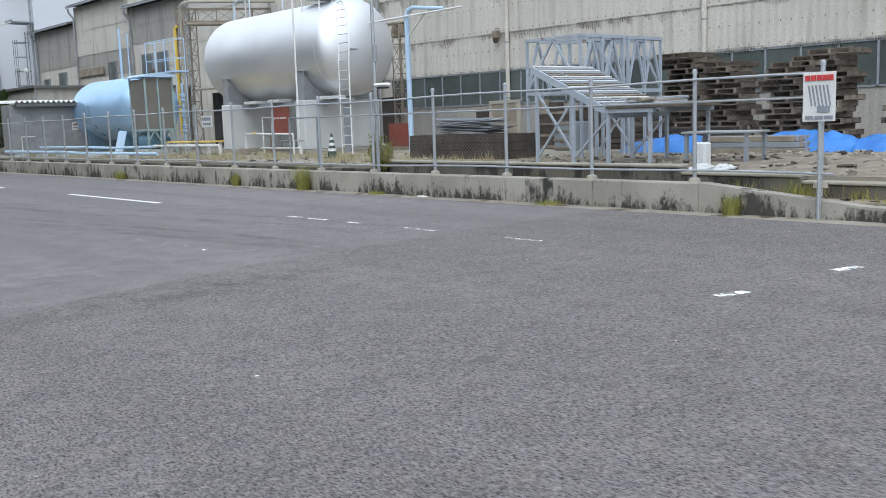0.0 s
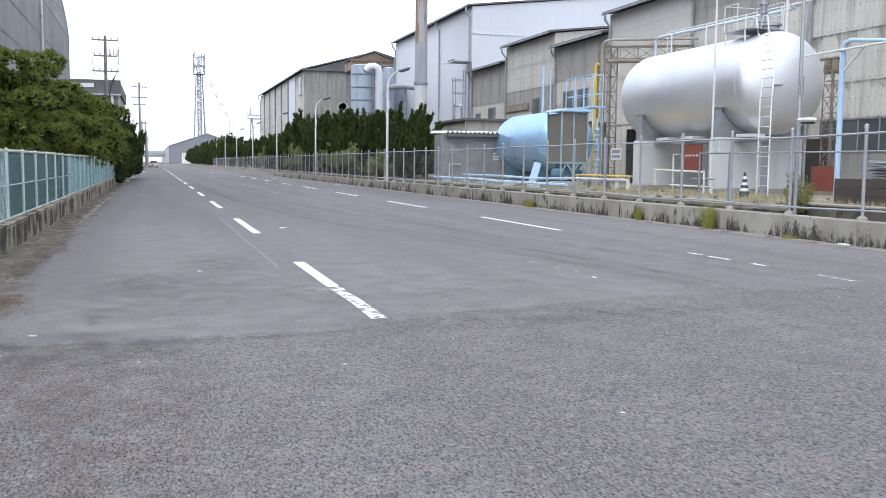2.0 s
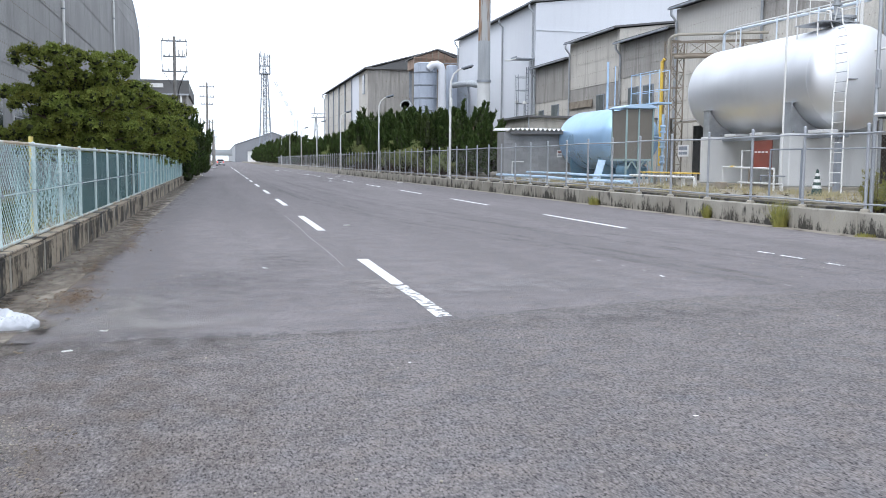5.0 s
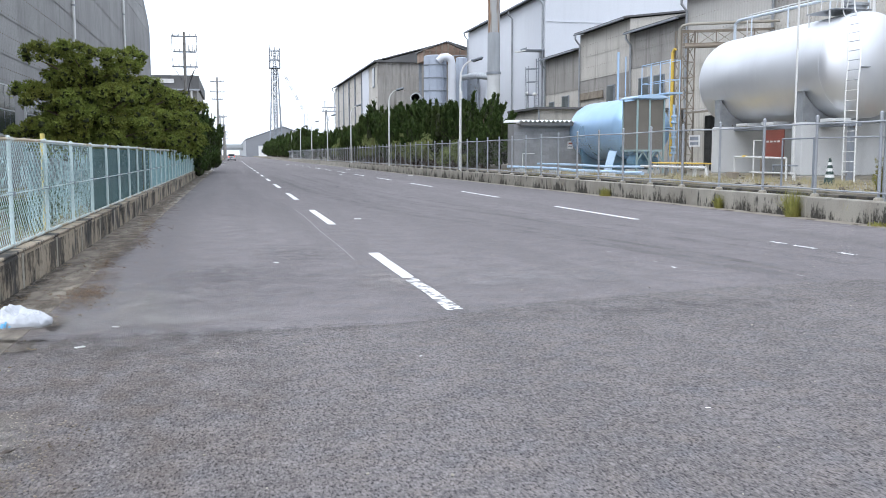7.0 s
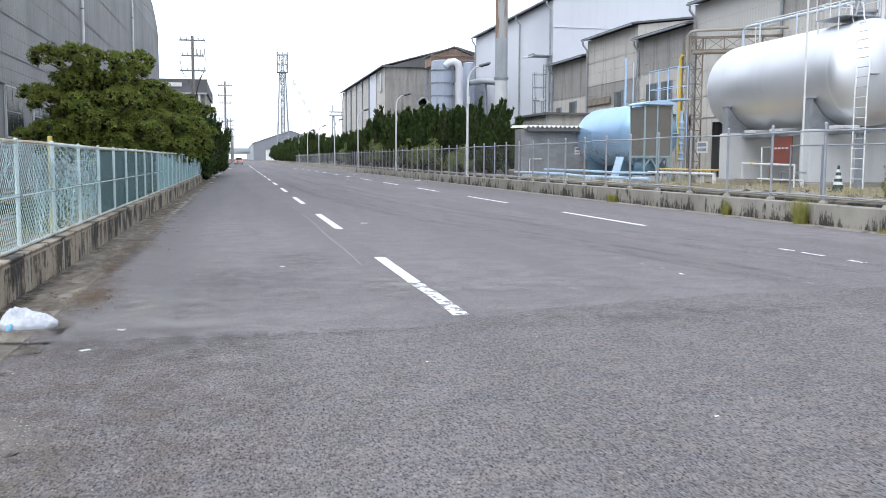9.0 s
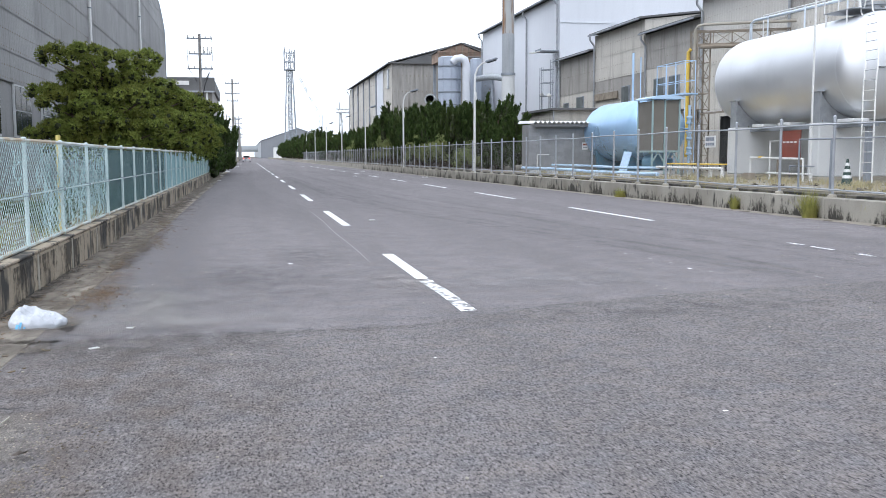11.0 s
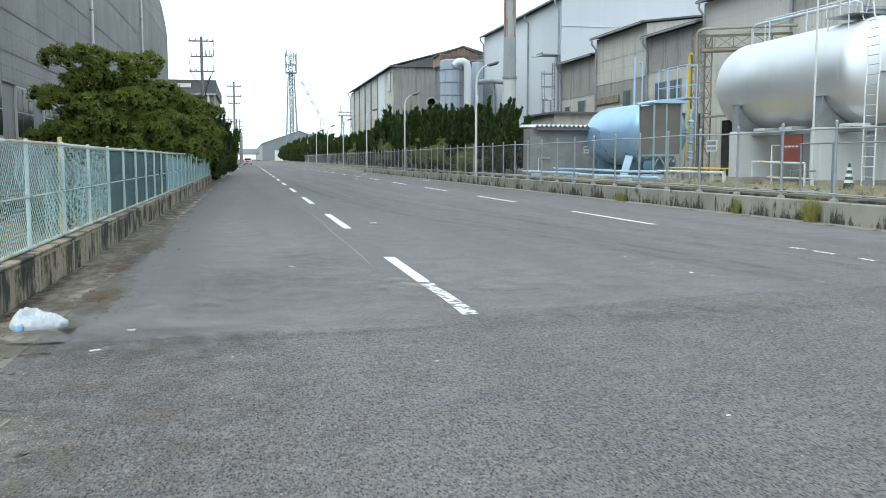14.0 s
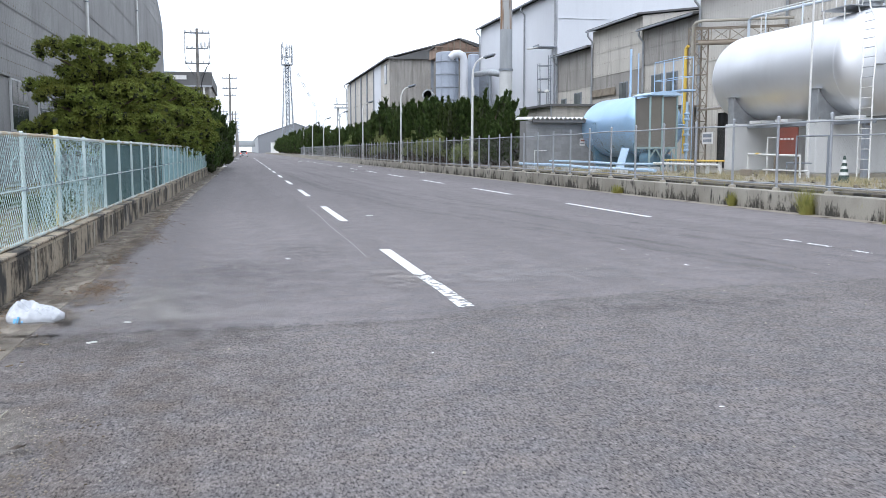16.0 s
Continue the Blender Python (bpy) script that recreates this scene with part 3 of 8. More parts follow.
part("end_flashing", Build().box(17.1, 113.1, 12.42, 35.2, 113.5, 12.62), ROOF_DARK, hall)
w = part("window", Build().box(17.38, 115.6, 9.6, 17.46, 117.2, 12.0), GREY_STEEL, hall)
part("pane", Build().box(17.36, 115.7, 9.7, 17.39, 117.1, 11.9), GLASS_DARK, w)

def vaulted_hall(x, y0, y1, label):
    """The long west hall: upright sheeted wall that bends back into a vaulted roof."""
    f = thing("factory_building", (x, (y0 + y1) / 2, 0.1), label, "factory building")
    way = [(0.0, 13.7), (-0.10, 14.75), (-0.25, 15.7), (-0.46, 16.85), (-0.75, 17.85), (-1.5, 19.4), (-2.9, 21.0), (-5.0, 22.8), (-8.5, 24.6), (-14.0, 26.0)]
    section = [(x - 0.03, 0.0)] + [(x + d - 0.03, z) for d, z in way] + [(x - 28.0 - d, z) for d, z in way[::-1]] + [(x - 28.0, 0.0)]
    part("wall", Build().prism(section, 1, y0, y1), CLAD_GREY, f)
    for foot, head in ((0.1, 2.0), (3.9, 5.0), (4.95, 6.4), (6.35, 8.6), (8.5, 10.8), (10.7, 13.75)):
        b = Build()
        corrugated(b, x + 0.01, y0 + 0.05, y1 - 0.05, foot, head, toward=1)
        sheet = part("cladding_sheet", b, CLAD_GREY, f)
        b = Build()
        hooks(b, x, y0, min(y1, 60), foot + 0.12, toward=1)
        if head < 9:
            hooks(b, x, y0, min(y1, 60), (foot + head) / 2, toward=1, w=0.008, h=0.02)
        tagged(part("hook_strip", b, RUST_STEEL, sheet), kind="stuff")
    for i, ((d0, z0), (d1, z1)) in enumerate(zip(way[:7], way[1:])):
        b = Build()
        n = int((y1 - y0) / 0.26) * 2
        for k in range(n + 1):
            y, o = y0 + 0.05 + (y1 - y0 - 0.1) * k / n, 0.014 * (k % 2)
            b.v += [(x + d0 + o + 0.035, y, z0 - 0.05), (x + d1 + o + 0.005, y, z1)]
        b.f += [(2 * k, 2 * k + 2, 2 * k + 3, 2 * k + 1) for k in range(n)]
        part("roof_sheet", b, CLAD_GREY, f)
    part("verge_trim", Build().path([(x + 0.04, y1, 0.2)] + [(x + d + 0.04, y1, z) for d, z in way], 0.06, 6), GREY_STEEL, f)
    return f


vaulted_hall(-8.0, 18, 101.5, "large dark grey vaulted hall behind the pines")

# rust-brown penthouse on a steel tower behind the dust collector
BROWN_CLAD = surface("rust_brown_sheet", (0.36, 0.26, 0.20), (0.27, 0.19, 0.145), 0.85, 0, 0.8, 20, 0.1, streak=0.3)
ph = thing("penthouse", (24.1, 107.0, 0.5), "rust-brown sheeted penthouse raised on a steel tower", "penthouse")
part("wall", Build().prism([(21.5, 11.9), (27.1, 11.9), (27.1, 12.75), (24.15, 13.95), (21.5, 13.0)], 1, 105.3, 109), BROWN_CLAD, ph)
part("roof", Build().prism([(21.3, 13.0), (24.15, 14.0), (27.5, 12.70), (27.5, 12.80), (24.15, 14.12), (21.3, 13.1)], 1, 105.1, 109.3), ROOF_DARK, ph)
for i in range(9):
    xx = 21.5 + 0.7 * i
    part("post", Build().box(xx - 0.07, 104.95, 11.7, xx + 0.07, 105.08, 13.0 + (0.35 * (xx - 21.5) if xx < 24.2 else max(-0.3, 0.95 - 0.42 * (xx - 24.2))) * 0.9), RUST_STEEL, ph)
for z in (12.1, 12.55, 13.0):
    part("rail", Build().box(21.4, 104.9, z, 27.2 - 0.5 * (z > 12.8), 105.0, z + 0.09), BROWN_CLAD, ph)
for xx in (21.8, 26.8):
    for yy in (105.4, 108.8):
        part("leg", Build().box(xx - 0.15, yy - 0.15, 0.5, xx + 0.15, yy + 0.15, 11.9), GREY_STEEL, ph)
part("landing", Build().box(24.6, 104.2, 11.2, 27.2, 105.2, 11.35), GREY_STEEL, ph)
for xx in (24.7, 25.5, 26.3, 27.1):
    part("stanchion", Build().tube((xx, 104.25, 11.35), (xx, 104.25, 12.4), 0.05, 5), GREY_STEEL, ph)
part("handrail", Build().tube((24.6, 104.25, 12.4), (27.2, 104.25, 12.4), 0.05, 5), GREY_STEEL, ph)


# ---- fences ----
def wire_mesh(name, w, h, material, pitch, r, at, parent):
    """A panel of chain link, w along y and h high, its foot at a place in world metres."""
    b = Build()
    x0, y0, z0 = at
    step = pitch * math.sqrt(2)
    for s in (1, -1):
        k = -h if s == 1 else 0
        while k < (w if s == 1 else w + h):
            # the line y = k + s * z, kept inside the panel
            ends = []
            for z in (0, h):
                ends.append((k + s * z, z))
            (ya, za), (yb, zb) = ends
            lo, hi = 0.0, 1.0
            d = yb - ya
            for bound, sign in ((0.0, 1), (w, -1)):
                if d * sign > 0:
                    lo = max(lo, (bound - ya) / d)
                else:
                    hi = min(hi, (bound - ya) / d)
            if hi - lo > 0.01:
                p = (x0 + s * r, y0 + ya + d * lo, z0 + h * lo)
                q = (x0 + s * r, y0 + ya + d * hi, z0 + h * hi)
                b.path([p, q], r, 3)
            k += step
    return part(name, b, material, parent, smooth=False)


# the west fence: green vinyl chain link on a low wall
fence = thing("fence", (-2.14, 7.95, 0.375), "pale green chain-link fence standing on a low concrete wall", "fence")
x, top, foot = -2.14, 1.49, 0.375
post = part("post", Build().path([(x, 8.1, foot - 0.1), (x, 8.1, top)], 0.021, 8).lathe([(0.022, 0), (0.022, 0.012), (0.010, 0.02)], 8, pose(x, 8.1, top)), VINYL_POST, fence, smooth=True)
panel = wire_mesh("mesh_panel", 1.83, top - foot - 0.09, VINYL, 0.056, 0.0021, (x + 0.03, 8.1, foot + 0.06), fence)
fine_panel = wire_mesh("mesh_panel", 1.83, top - foot - 0.09, VINYL, 0.056, 0.0003, (x + 0.03, 8.1 + 1.83 * 4, foot + 0.06), fence)
mid_panel = wire_mesh("mesh_panel", 1.83, top - foot - 0.09, VINYL, 0.056, 0.0014, (x + 0.03, 8.1 + 1.83 * 2, foot + 0.06), fence)
clamp = part("clamp", Build().cbox(x - 0.035, 8.07, 0.92, x + 0.04, 8.13, 0.96, 0.006), GREY_STEEL, fence)
for i in range(1, 62):
    repeat("post", post, fence, base_of(fence) + Vector((0, 1.83 * i, 0)))
    repeat("clamp", clamp, fence, base_of(fence) + Vector((0, 1.83 * i, 0)))
    if i == 1:
        repeat("mesh_panel", panel, fence, base_of(fence) + Vector((0, 1.83, 0)))
    elif i == 3:
        repeat("mesh_panel", mid_panel, fence, base_of(fence) + Vector((0, 1.83, 0)))
    elif i > 4:
        repeat("mesh_panel", fine_panel, fence, base_of(fence) + Vector((0, 1.83 * (i - 4), 0)))
far_end = 8.1 + 1.83 * 62
part("top_rail", Build().path([(x, 7.95 + 3.66 * i, top - 0.02 + 0.006 * math.sin(i * 2.1)) for i in range(32)] + [(x, far_end, top - 0.02)], 0.022, 8), RAIL, fence, "weathered rail, its coating gone brown in places", smooth=True)
part("middle_rail", Build().path([(x + 0.02, 7.95, 0.94), (x + 0.02, far_end, 0.94)], 0.008, 6), VINYL_POST, fence, smooth=True)
part("bottom_rail", Build().path([(x, 7.95, 0.425), (x, far_end, 0.425)], 0.020, 8), RAIL, fence, smooth=True)

m, n, l, bs = nodes("green_windbreak_net")
tr = n.new("ShaderNodeBsdfTransparent")
mx = n.new("ShaderNodeMixShader")
bs.inputs["Base Color"].default_value, bs.inputs["Roughness"].default_value = (0.024, 0.088, 0.092, 1), 0.8
weave = ramp_of(n, l, noise_of(n, l, 3.0, 3, (1, 1, 0.4)), 0.3, 0.7)
r_ = n.new("ShaderNodeMapRange")
r_.inputs["To Min"].default_value, r_.inputs["To Max"].default_value = 0.72, 0.93
l.new(weave, r_.inputs["Value"])
l.new(r_.outputs[0], mx.inputs[0])
l.new(tr.outputs[0], mx.inputs[1])
l.new(bs.outputs[0], mx.inputs[2])
l.new(mx.outputs[0], n["Material Output"].inputs["Surface"])
NET = m
net = thing("windbreak_net", (-2.2, 15.4, 0.4), "dark teal windbreak netting tied behind the fence", "netting")
for i in range(6):
    b = Build()
    for k in range(9):
        for j in range(2):
            b.v.append((-2.19 - 0.015 * math.sin(k * 1.9 + i), 15.45 + 1.83 * i + 0.22875 * k, 0.42 + 1.0 * j))
    b.f += [(2 * k, 2 * k + 2, 2 * k + 3, 2 * k + 1) for k in range(8)]
    part("net_sheet", b, NET, net)

PALE_NET = surface("pale_teal_netting", (0.27, 0.44, 0.46), (0.20, 0.35, 0.37), 0.8, 0, 4, 60, 0.1, streak=0.4, streak_dark=(0.10, 0.19, 0.20))
net = thing("windbreak_net", (-2.2, 26.4, 0.4), "faded pale teal windbreak netting behind the fence", "netting")
for i in range(20):
    b = Build()
    for k in range(9):
        for j in range(2):
            b.v.append((-2.19 - 0.015 * math.sin(k * 1.9 + i), 26.45 + 1.83 * i + 0.22875 * k, 0.42 + (1.0 - 0.05 * (i % 3)) * j))
    b.f += [(2 * k, 2 * k + 2, 2 * k + 3, 2 * k + 1) for k in range(8)]
    part("net_sheet", b, PALE_NET, net)

TORN = surface("torn_pale_netting", (0.37, 0.52, 0.54), (0.24, 0.37, 0.39), 0.7, 0, 6, 60, 0.1)
torn = thing("torn_netting", (-2.19, 11.5, 0.4), "tattered pale netting hanging in strips behind the fence", "netting")
rs = random.Random(17)
for i in range(210):
    b = Build()
    y0, z1 = (11.0 + 4.4 * rs.random(), rs.uniform(1.1, 1.45)) if i < 170 else (7.9 + 3.2 * rs.random(), 1.44)
    z0 = rs.uniform(0.42, 0.95) if i < 170 else rs.uniform(0.9, 1.3)
    w0 = rs.uniform(0.006, 0.045)
    for k in range(9):
        z = z1 + (z0 - z1) * k / 8
        yy = y0 + 0.05 * math.sin(k * 0.5 + i) + 0.015 * rs.uniform(-1, 1)
        ww = w0 * (1.0 - 0.08 * k) * rs.uniform(0.75, 1.1)
        xx = -2.185 - 0.02 * math.sin(k * 0.9 + i * 2)
        b.v += [(xx, yy - ww, z), (xx - 0.01, yy + ww, z)]
    b.f += [(2 * k, 2 * k + 1, 2 * k + 3, 2 * k + 2) for k in range(8)]
    part("strip", b, TORN, torn)

# the east fence: galvanised chain link
fence_e = thing("fence", (11.73, 5.4, 0.435), "galvanised chain-link fence with round posts on a low wall", "fence")
x, top, foot = 11.73, 2.03, 0.435
b = Build().path([(x, 5.4, 0.3), (x, 5.4, top)], 0.031, 10).lathe([(0.038, 0), (0.038, 0.05), (0.015, 0.075)], 10, pose(x, 5.4, top))
post = part("post", b, FENCE_GALV, fence_e, smooth=True)
pad = part("post_foot", Build().lathe([(0.10, 0), (0.085, 0.07), (0.05, 0.09)], 10, pose(x, 5.4, foot - 0.02)), CONCRETE_TOP, fence_e, smooth=True)
panel = wire_mesh("mesh_panel", 1.952, 1.36, GREY_WIRE, 0.056, 0.0011, (x - 0.035, 5.4, 0.58), fence_e)
for i in range(1, 100):
    o = base_of(fence_e) + Vector((0, 1.952 * i, 0))
    repeat("post", post, fence_e, o)
    repeat("post_foot", pad, fence_e, o)
    if i < 70:
        repeat("mesh_panel", panel, fence_e, base_of(fence_e) + Vector((0, 1.952 * i, 0)))
random.seed(3)
for name, z, r in (("top_rail", 1.93, 0.018), ("bottom_rail", 0.60, 0.017)):
    pts = [(x - 0.045, 5.2 + 1.0 * i, z + (0.012 * math.sin(i * 1.1) + 0.010 * math.sin(i * 0.37) if i < 60 else 0)) for i in range(200)]
    part(name, Build().path(pts, r, 8), FENCE_GALV, fence_e, smooth=True)
part("gate_frame", Build().path([(11.9, 17.45, 0.55), (11.9, 17.45, 1.64), (11.9, 18.6, 1.64), (11.9, 18.6, 0.55)], 0.024, 8), GREY_STEEL, fence_e, "grey pipe frame of a small gate", smooth=True)
part("rail", Build().path([(11.9, 5.5, 1.62), (11.9, 17.4, 1.64)], 0.016, 8), FENCE_GALV, fence_e, smooth=True)


# ---- the horizontal tank ----
def tank_shell(b, x, z, r, y0, y1, head, n=48):
    prof = []
    for k in range(9):
        a = math.pi / 2 * k / 8
        prof.append((max(0.02, r * math.sin(a)), head * (1 - math.cos(a))))
    prof = [(q, y0 + h) for q, h in prof] + [(q, y1 - h) for q, h in prof[::-1]]
    return b.lathe([(q, h) for q, h in prof], n, pose(x, 0, z, -90))


TX, TZ, TR = 19.0, 4.02, 1.62
tank = thing("storage_tank", (TX, 29.7, 2.3), "large silver horizontal storage tank on concrete pedestals", "storage tank")
part("shell", tank_shell(Build(), TX, TZ, TR, 24.6, 33.6, 0.85, 64), SILVER, tank, smooth=True)
for y in (25.45, 28.9, 32.75):
    b = Build().lathe([(TR + 0.0005, -0.02), (TR + 0.002, -0.01), (TR + 0.002, 0.01), (TR + 0.0005, 0.02)], 64, pose(TX, y, TZ, -90))
    part("weld_seam", b, SILVER, tank, smooth=True)
for y in (26.42, 31.5):
    arc = [(TX + (TR + 0.01) * math.sin(a), TZ - (TR + 0.01) * math.cos(a)) for a in [radians(-56 + 112 * k / 24) for k in range(25)]]
    out_ = [(TX - 1.5, 2.302), (TX - 1.5, arc[0][1] + 0.12)] + arc + [(TX + 1.5, arc[-1][1] + 0.12), (TX + 1.5, 2.302)]
    sd = part("saddle", Build().prism(out_, 1, y - 0.09, y + 0.09), GALV, tank, "grey steel cradle")
    part("flange", Build().box(TX - 1.56, y - 0.2, 2.302, TX - 1.50, y + 0.2, arc[0][1] + 0.14), GALV, sd)
    part("cap_plate", Build().box(TX - 1.60, y - 0.22, arc[0][1] + 0.142, TX - 1.44, y + 0.22, arc[0][1] + 0.162), GALV, sd)
    part("base_plate", Build().box(TX - 1.5, y - 0.22, 2.302, TX + 1.5, y - 0.1, 2.33), GALV, sd)
RAIL_WAY = [(17.30, 23.42, 0.5), (17.30, 23.42, 3.3), (17.42, 23.52, 3.9), (17.72, 23.98, 4.6), (18.18, 24.66, 5.2), (18.40, 25.2, 5.62), (18.42, 25.3, 6.05), (18.45, 25.55, 6.12), (18.47, 25.7, 5.74)]
ladder = part("ladder", Build().path(RAIL_WAY, 0.022, 8).path([(x, y + 0.54, z) for x, y, z in RAIL_WAY], 0.022, 8), WHITE, tank, "white tubular ladder", smooth=True)
for i in range(17):
    z = 0.8 + 0.29 * i
    for p, q in zip(RAIL_WAY[:5], RAIL_WAY[1:6]):
        if p[2] <= z < q[2]:
            u = (z - p[2]) / (q[2] - p[2])
            xx, yy = p[0] + u * (q[0] - p[0]), p[1] + u * (q[1] - p[1])
            part("rung", Build().tube((xx, yy, z), (xx, yy + 0.54, z), 0.012, 6), WHITE if z < 3.3 else FENCE_GALV, ladder)
# platform, manhole and valves on top
deck = part("platform", Build().cbox(18.0, 25.6, 5.71, 19.3, 27.1, 5.735, 0.005), GALV, tank)
for yy in (25.9, 26.95):
    part("strut", Build().tube((18.03, yy, 5.24), (18.03, yy, 5.71), 0.025, 8), WHITE, deck)
for px_, py_ in ((18.04, 26.35), (18.04, 27.06), (19.26, 27.06), (19.26, 25.64)):
    part("stanchion", Build().tube((px_, py_, 5.735), (px_, py_, 6.6), 0.018, 6), WHITE, deck)
for z in (6.2, 6.59):
    part("handrail", Build().path([(18.04, 26.35, z), (18.04, 27.06, z), (19.26, 27.06, z), (19.26, 25.64, z)], 0.016, 6), WHITE, deck)
b = Build().lathe([(0.30, 0), (0.30, 0.35), (0.38, 0.36), (0.38, 0.44), (0.05, 0.46)], 20, pose(19.0, 26.0, 5.50))
part("manway", b, GALV, tank, smooth=True)
b = Build().lathe([(0.09, 0), (0.09, 0.42), (0.17, 0.43), (0.17, 0.50), (0.09, 0.51), (0.09, 0.72), (0.16, 0.73), (0.16, 0.79), (0.10, 0.80), (0.12, 0.98), (0.17, 0.99), (0.17, 1.06), (0.08, 1.08), (0.08, 1.6), (0.03, 1.66)], 14, pose(19.0, 26.35, 5.6))
part("relief_valve", b, GALV, tank, smooth=True)
part("vent_pipe", Build().path([(19.2, 25.4, 5.6), (19.2, 25.4, 7.2)], 0.05, 8), WHITE, tank, smooth=True)
part("nameplate_bracket", Build().cbox(18.25, 24.5, 3.86, 18.5, 24.68, 3.90, 0.01), GALV, tank)

for y in (26.42, 31.5):
    p = thing("tank_pedestal", (TX, y, 0.5), "pale grey concrete pedestal under the silver tank", "pedestal", "pedestals under the tank")
    part("block", Build().cbox(17.38, y - 0.28, 0.62, 20.6, y + 0.28, 2.296, 0.03), CONCRETE_CLEAN, p)
    part("footing", Build().cbox(17.30, y - 0.36, 0.45, 20.7, y + 0.36, 0.618, 0.02), CONCRETE_TOP, p)
    for xx in (17.55, 17.95, 20.1, 20.45):
        part("anchor_bolt", Build().tube((xx, y - 0.2, 2.28), (xx, y - 0.2, 2.37), 0.018, 6), RUST_STEEL, p)
for y in (25.4, 28.7, 30.35):
    s_ = thing("concrete_pad", (18.1, y, 2.3), "flat grey concrete pad under the tank", "concrete pad", "pads under the tank")
    part("pad", Build().cbox(17.75, y - 0.38, 2.282, 18.3, y + 0.38, 2.39, 0.012), CONCRETE_CLEAN, s_)
beam = thing("support_beam", (18.1, 29.2, 2.18), "grey steel beam between the tank pedestals", "steel beam")
part("beam", Build().box(17.95, 24.6, 2.14, 18.35, 26.13, 2.28).box(17.95, 26.71, 2.14, 18.35, 31.21, 2.28), GREY_STEEL, beam)
part("leg", Build().box(18.05, 24.7, 0.5, 18.2, 24.85, 2.14), GREY_STEEL, beam)

# pale pipe along the tank top, on little stands
PALE_PIPE = surface("pale_blue_white_paint", (0.66, 0.73, 0.80), (0.58, 0.65, 0.72), 0.5, 0, 2, 40, 0.03, streak=0.1)
pipe = thing("pipe_run", (20.4, 31.0, 5.4), "pale pipe running above the tank on short stands", "pipe")
part("pipe", Build().path([(20.4, 35.6, 0.6), (20.4, 35.6, 6.65), (20.4, 35.3, 6.75), (20.4, 26.6, 6.62), (19.4, 25.6, 6.5)], 0.06, 8), PALE_PIPE, pipe, smooth=True)
part("small_pipe", Build().path([(20.6, 35.0, 5.2), (20.6, 35.0, 6.9), (20.6, 26.0, 6.8)], 0.03, 6), WHITE, pipe, smooth=True)
for y in (34.0, 31.5, 29.0, 27.0):
    part("stand", Build().tube((20.2, y, 4.9), (20.2, y, 6.75), 0.03, 6), PALE_PIPE, pipe)

# masts
mast = thing("thin_mast", (17.0, 25.95, 0.5), "thin white mast beside the tank pedestal", "mast")
part("pole", Build().path([(17.0, 25.95, 0.5), (17.0, 25.95, 8.6)], 0.032, 8), WHITE, mast, smooth=True)
lampm = thing("floodlight_pole", (12.0, 15.35, 0.22), "galvanised pole with a box floodlight beside the fence", "light pole")
part("pole", Build().path([(12.0, 15.35, 0.2), (12.0, 15.35, 7.4)], [0.042, 0.034], 10), GALV, lampm, smooth=True)
part("junction_box", Build().cbox(11.95, 15.25, 2.75, 12.02, 15.31, 3.1, 0.01), GALV, lampm)
lh = part("floodlight", Build().cbox(11.82, 14.86, 2.21, 12.06, 15.20, 2.29, 0.035), WHITE, lampm, "white floodlight housing")
part("lamp_glass", Build().cbox(11.85, 14.90, 2.175, 12.03, 15.10, 2.208, 0.01), GLASS_DARK, lh)

# the blue pipe portal
pp = thing("blue_pipe_post", (19.3, 22.9, 0.5), "pale blue upright pipe with a braced horizontal arm", "pipe")
part("upright", Build().path([(19.3, 22.9, 0.5), (19.3, 22.9, 4.82), (19.3, 22.82, 4.97), (19.3, 22.6, 5.04), (19.3, 21.15, 4.86)], [0.085, 0.085, 0.08, 0.06, 0.05], 12), BLUE_PIPE, pp, smooth=True)
part("brace", Build().tube((19.3, 22.88, 4.14), (19.3, 21.9, 4.90), 0.032, 8), WHITE, pp, smooth=True)
part("thin_pipe", Build().path([(19.2, 24.9, 4.76), (19.2, 20.2, 4.80)], 0.035, 6), WHITE, pp, smooth=True)


# pipe rack: brown lattice towers and a lattice beam
def lattice(b, p, q, w, h, bays, r=0.035):
    """A four-chord lattice between p and q, w wide and h deep."""
    p, q = Vector(p), Vector(q)
    d = (q - p).normalized()
    up = Vector((0, 0, 1)) if abs(d.z) < 0.9 else Vector((0, 1, 0))
    s, u = d.cross(up).normalized() * w / 2, None
    u = s.cross(d).normalized() * h / 2
    corners = [(-1, -1), (1, -1), (1, 1), (-1, 1)]
    for a, c in corners:
        b.bar(p + a * s + c * u, q + a * s + c * u, 2 * r, 2 * r)
    for i in range(bays):
        e, f = p + (q - p) * i / bays, p + (q - p) * (i + 1) / bays
        for k in range(4):
            (a, c), (a2, c2) = corners[k], corners[(k + 1) % 4]
            if i % 2:
                a, c, a2, c2 = a2, c2, a, c
            b.bar(e + a * s + c * u, f + a2 * s + c2 * u, r, r)
            b.bar(f + a * s + c * u, f + a2 * s + c2 * u, r, r)
    return b


rack = thing("pipe_rack", (22.2, 43.5, 0.5), "brown lattice pipe rack running to the factory wall", "pipe rack", "pipe racks")
part("tower", lattice(Build(), (22.2, 43.5, 0.5), (22.2, 43.5, 7.4), 0.7, 0.7, 9, 0.028), RUST_STEEL, rack)
part("beam", lattice(Build(), (21.9, 43.55, 7.05), (25.85, 41.5, 7.05), 0.55, 0.62, 5, 0.028), RUST_STEEL, rack)
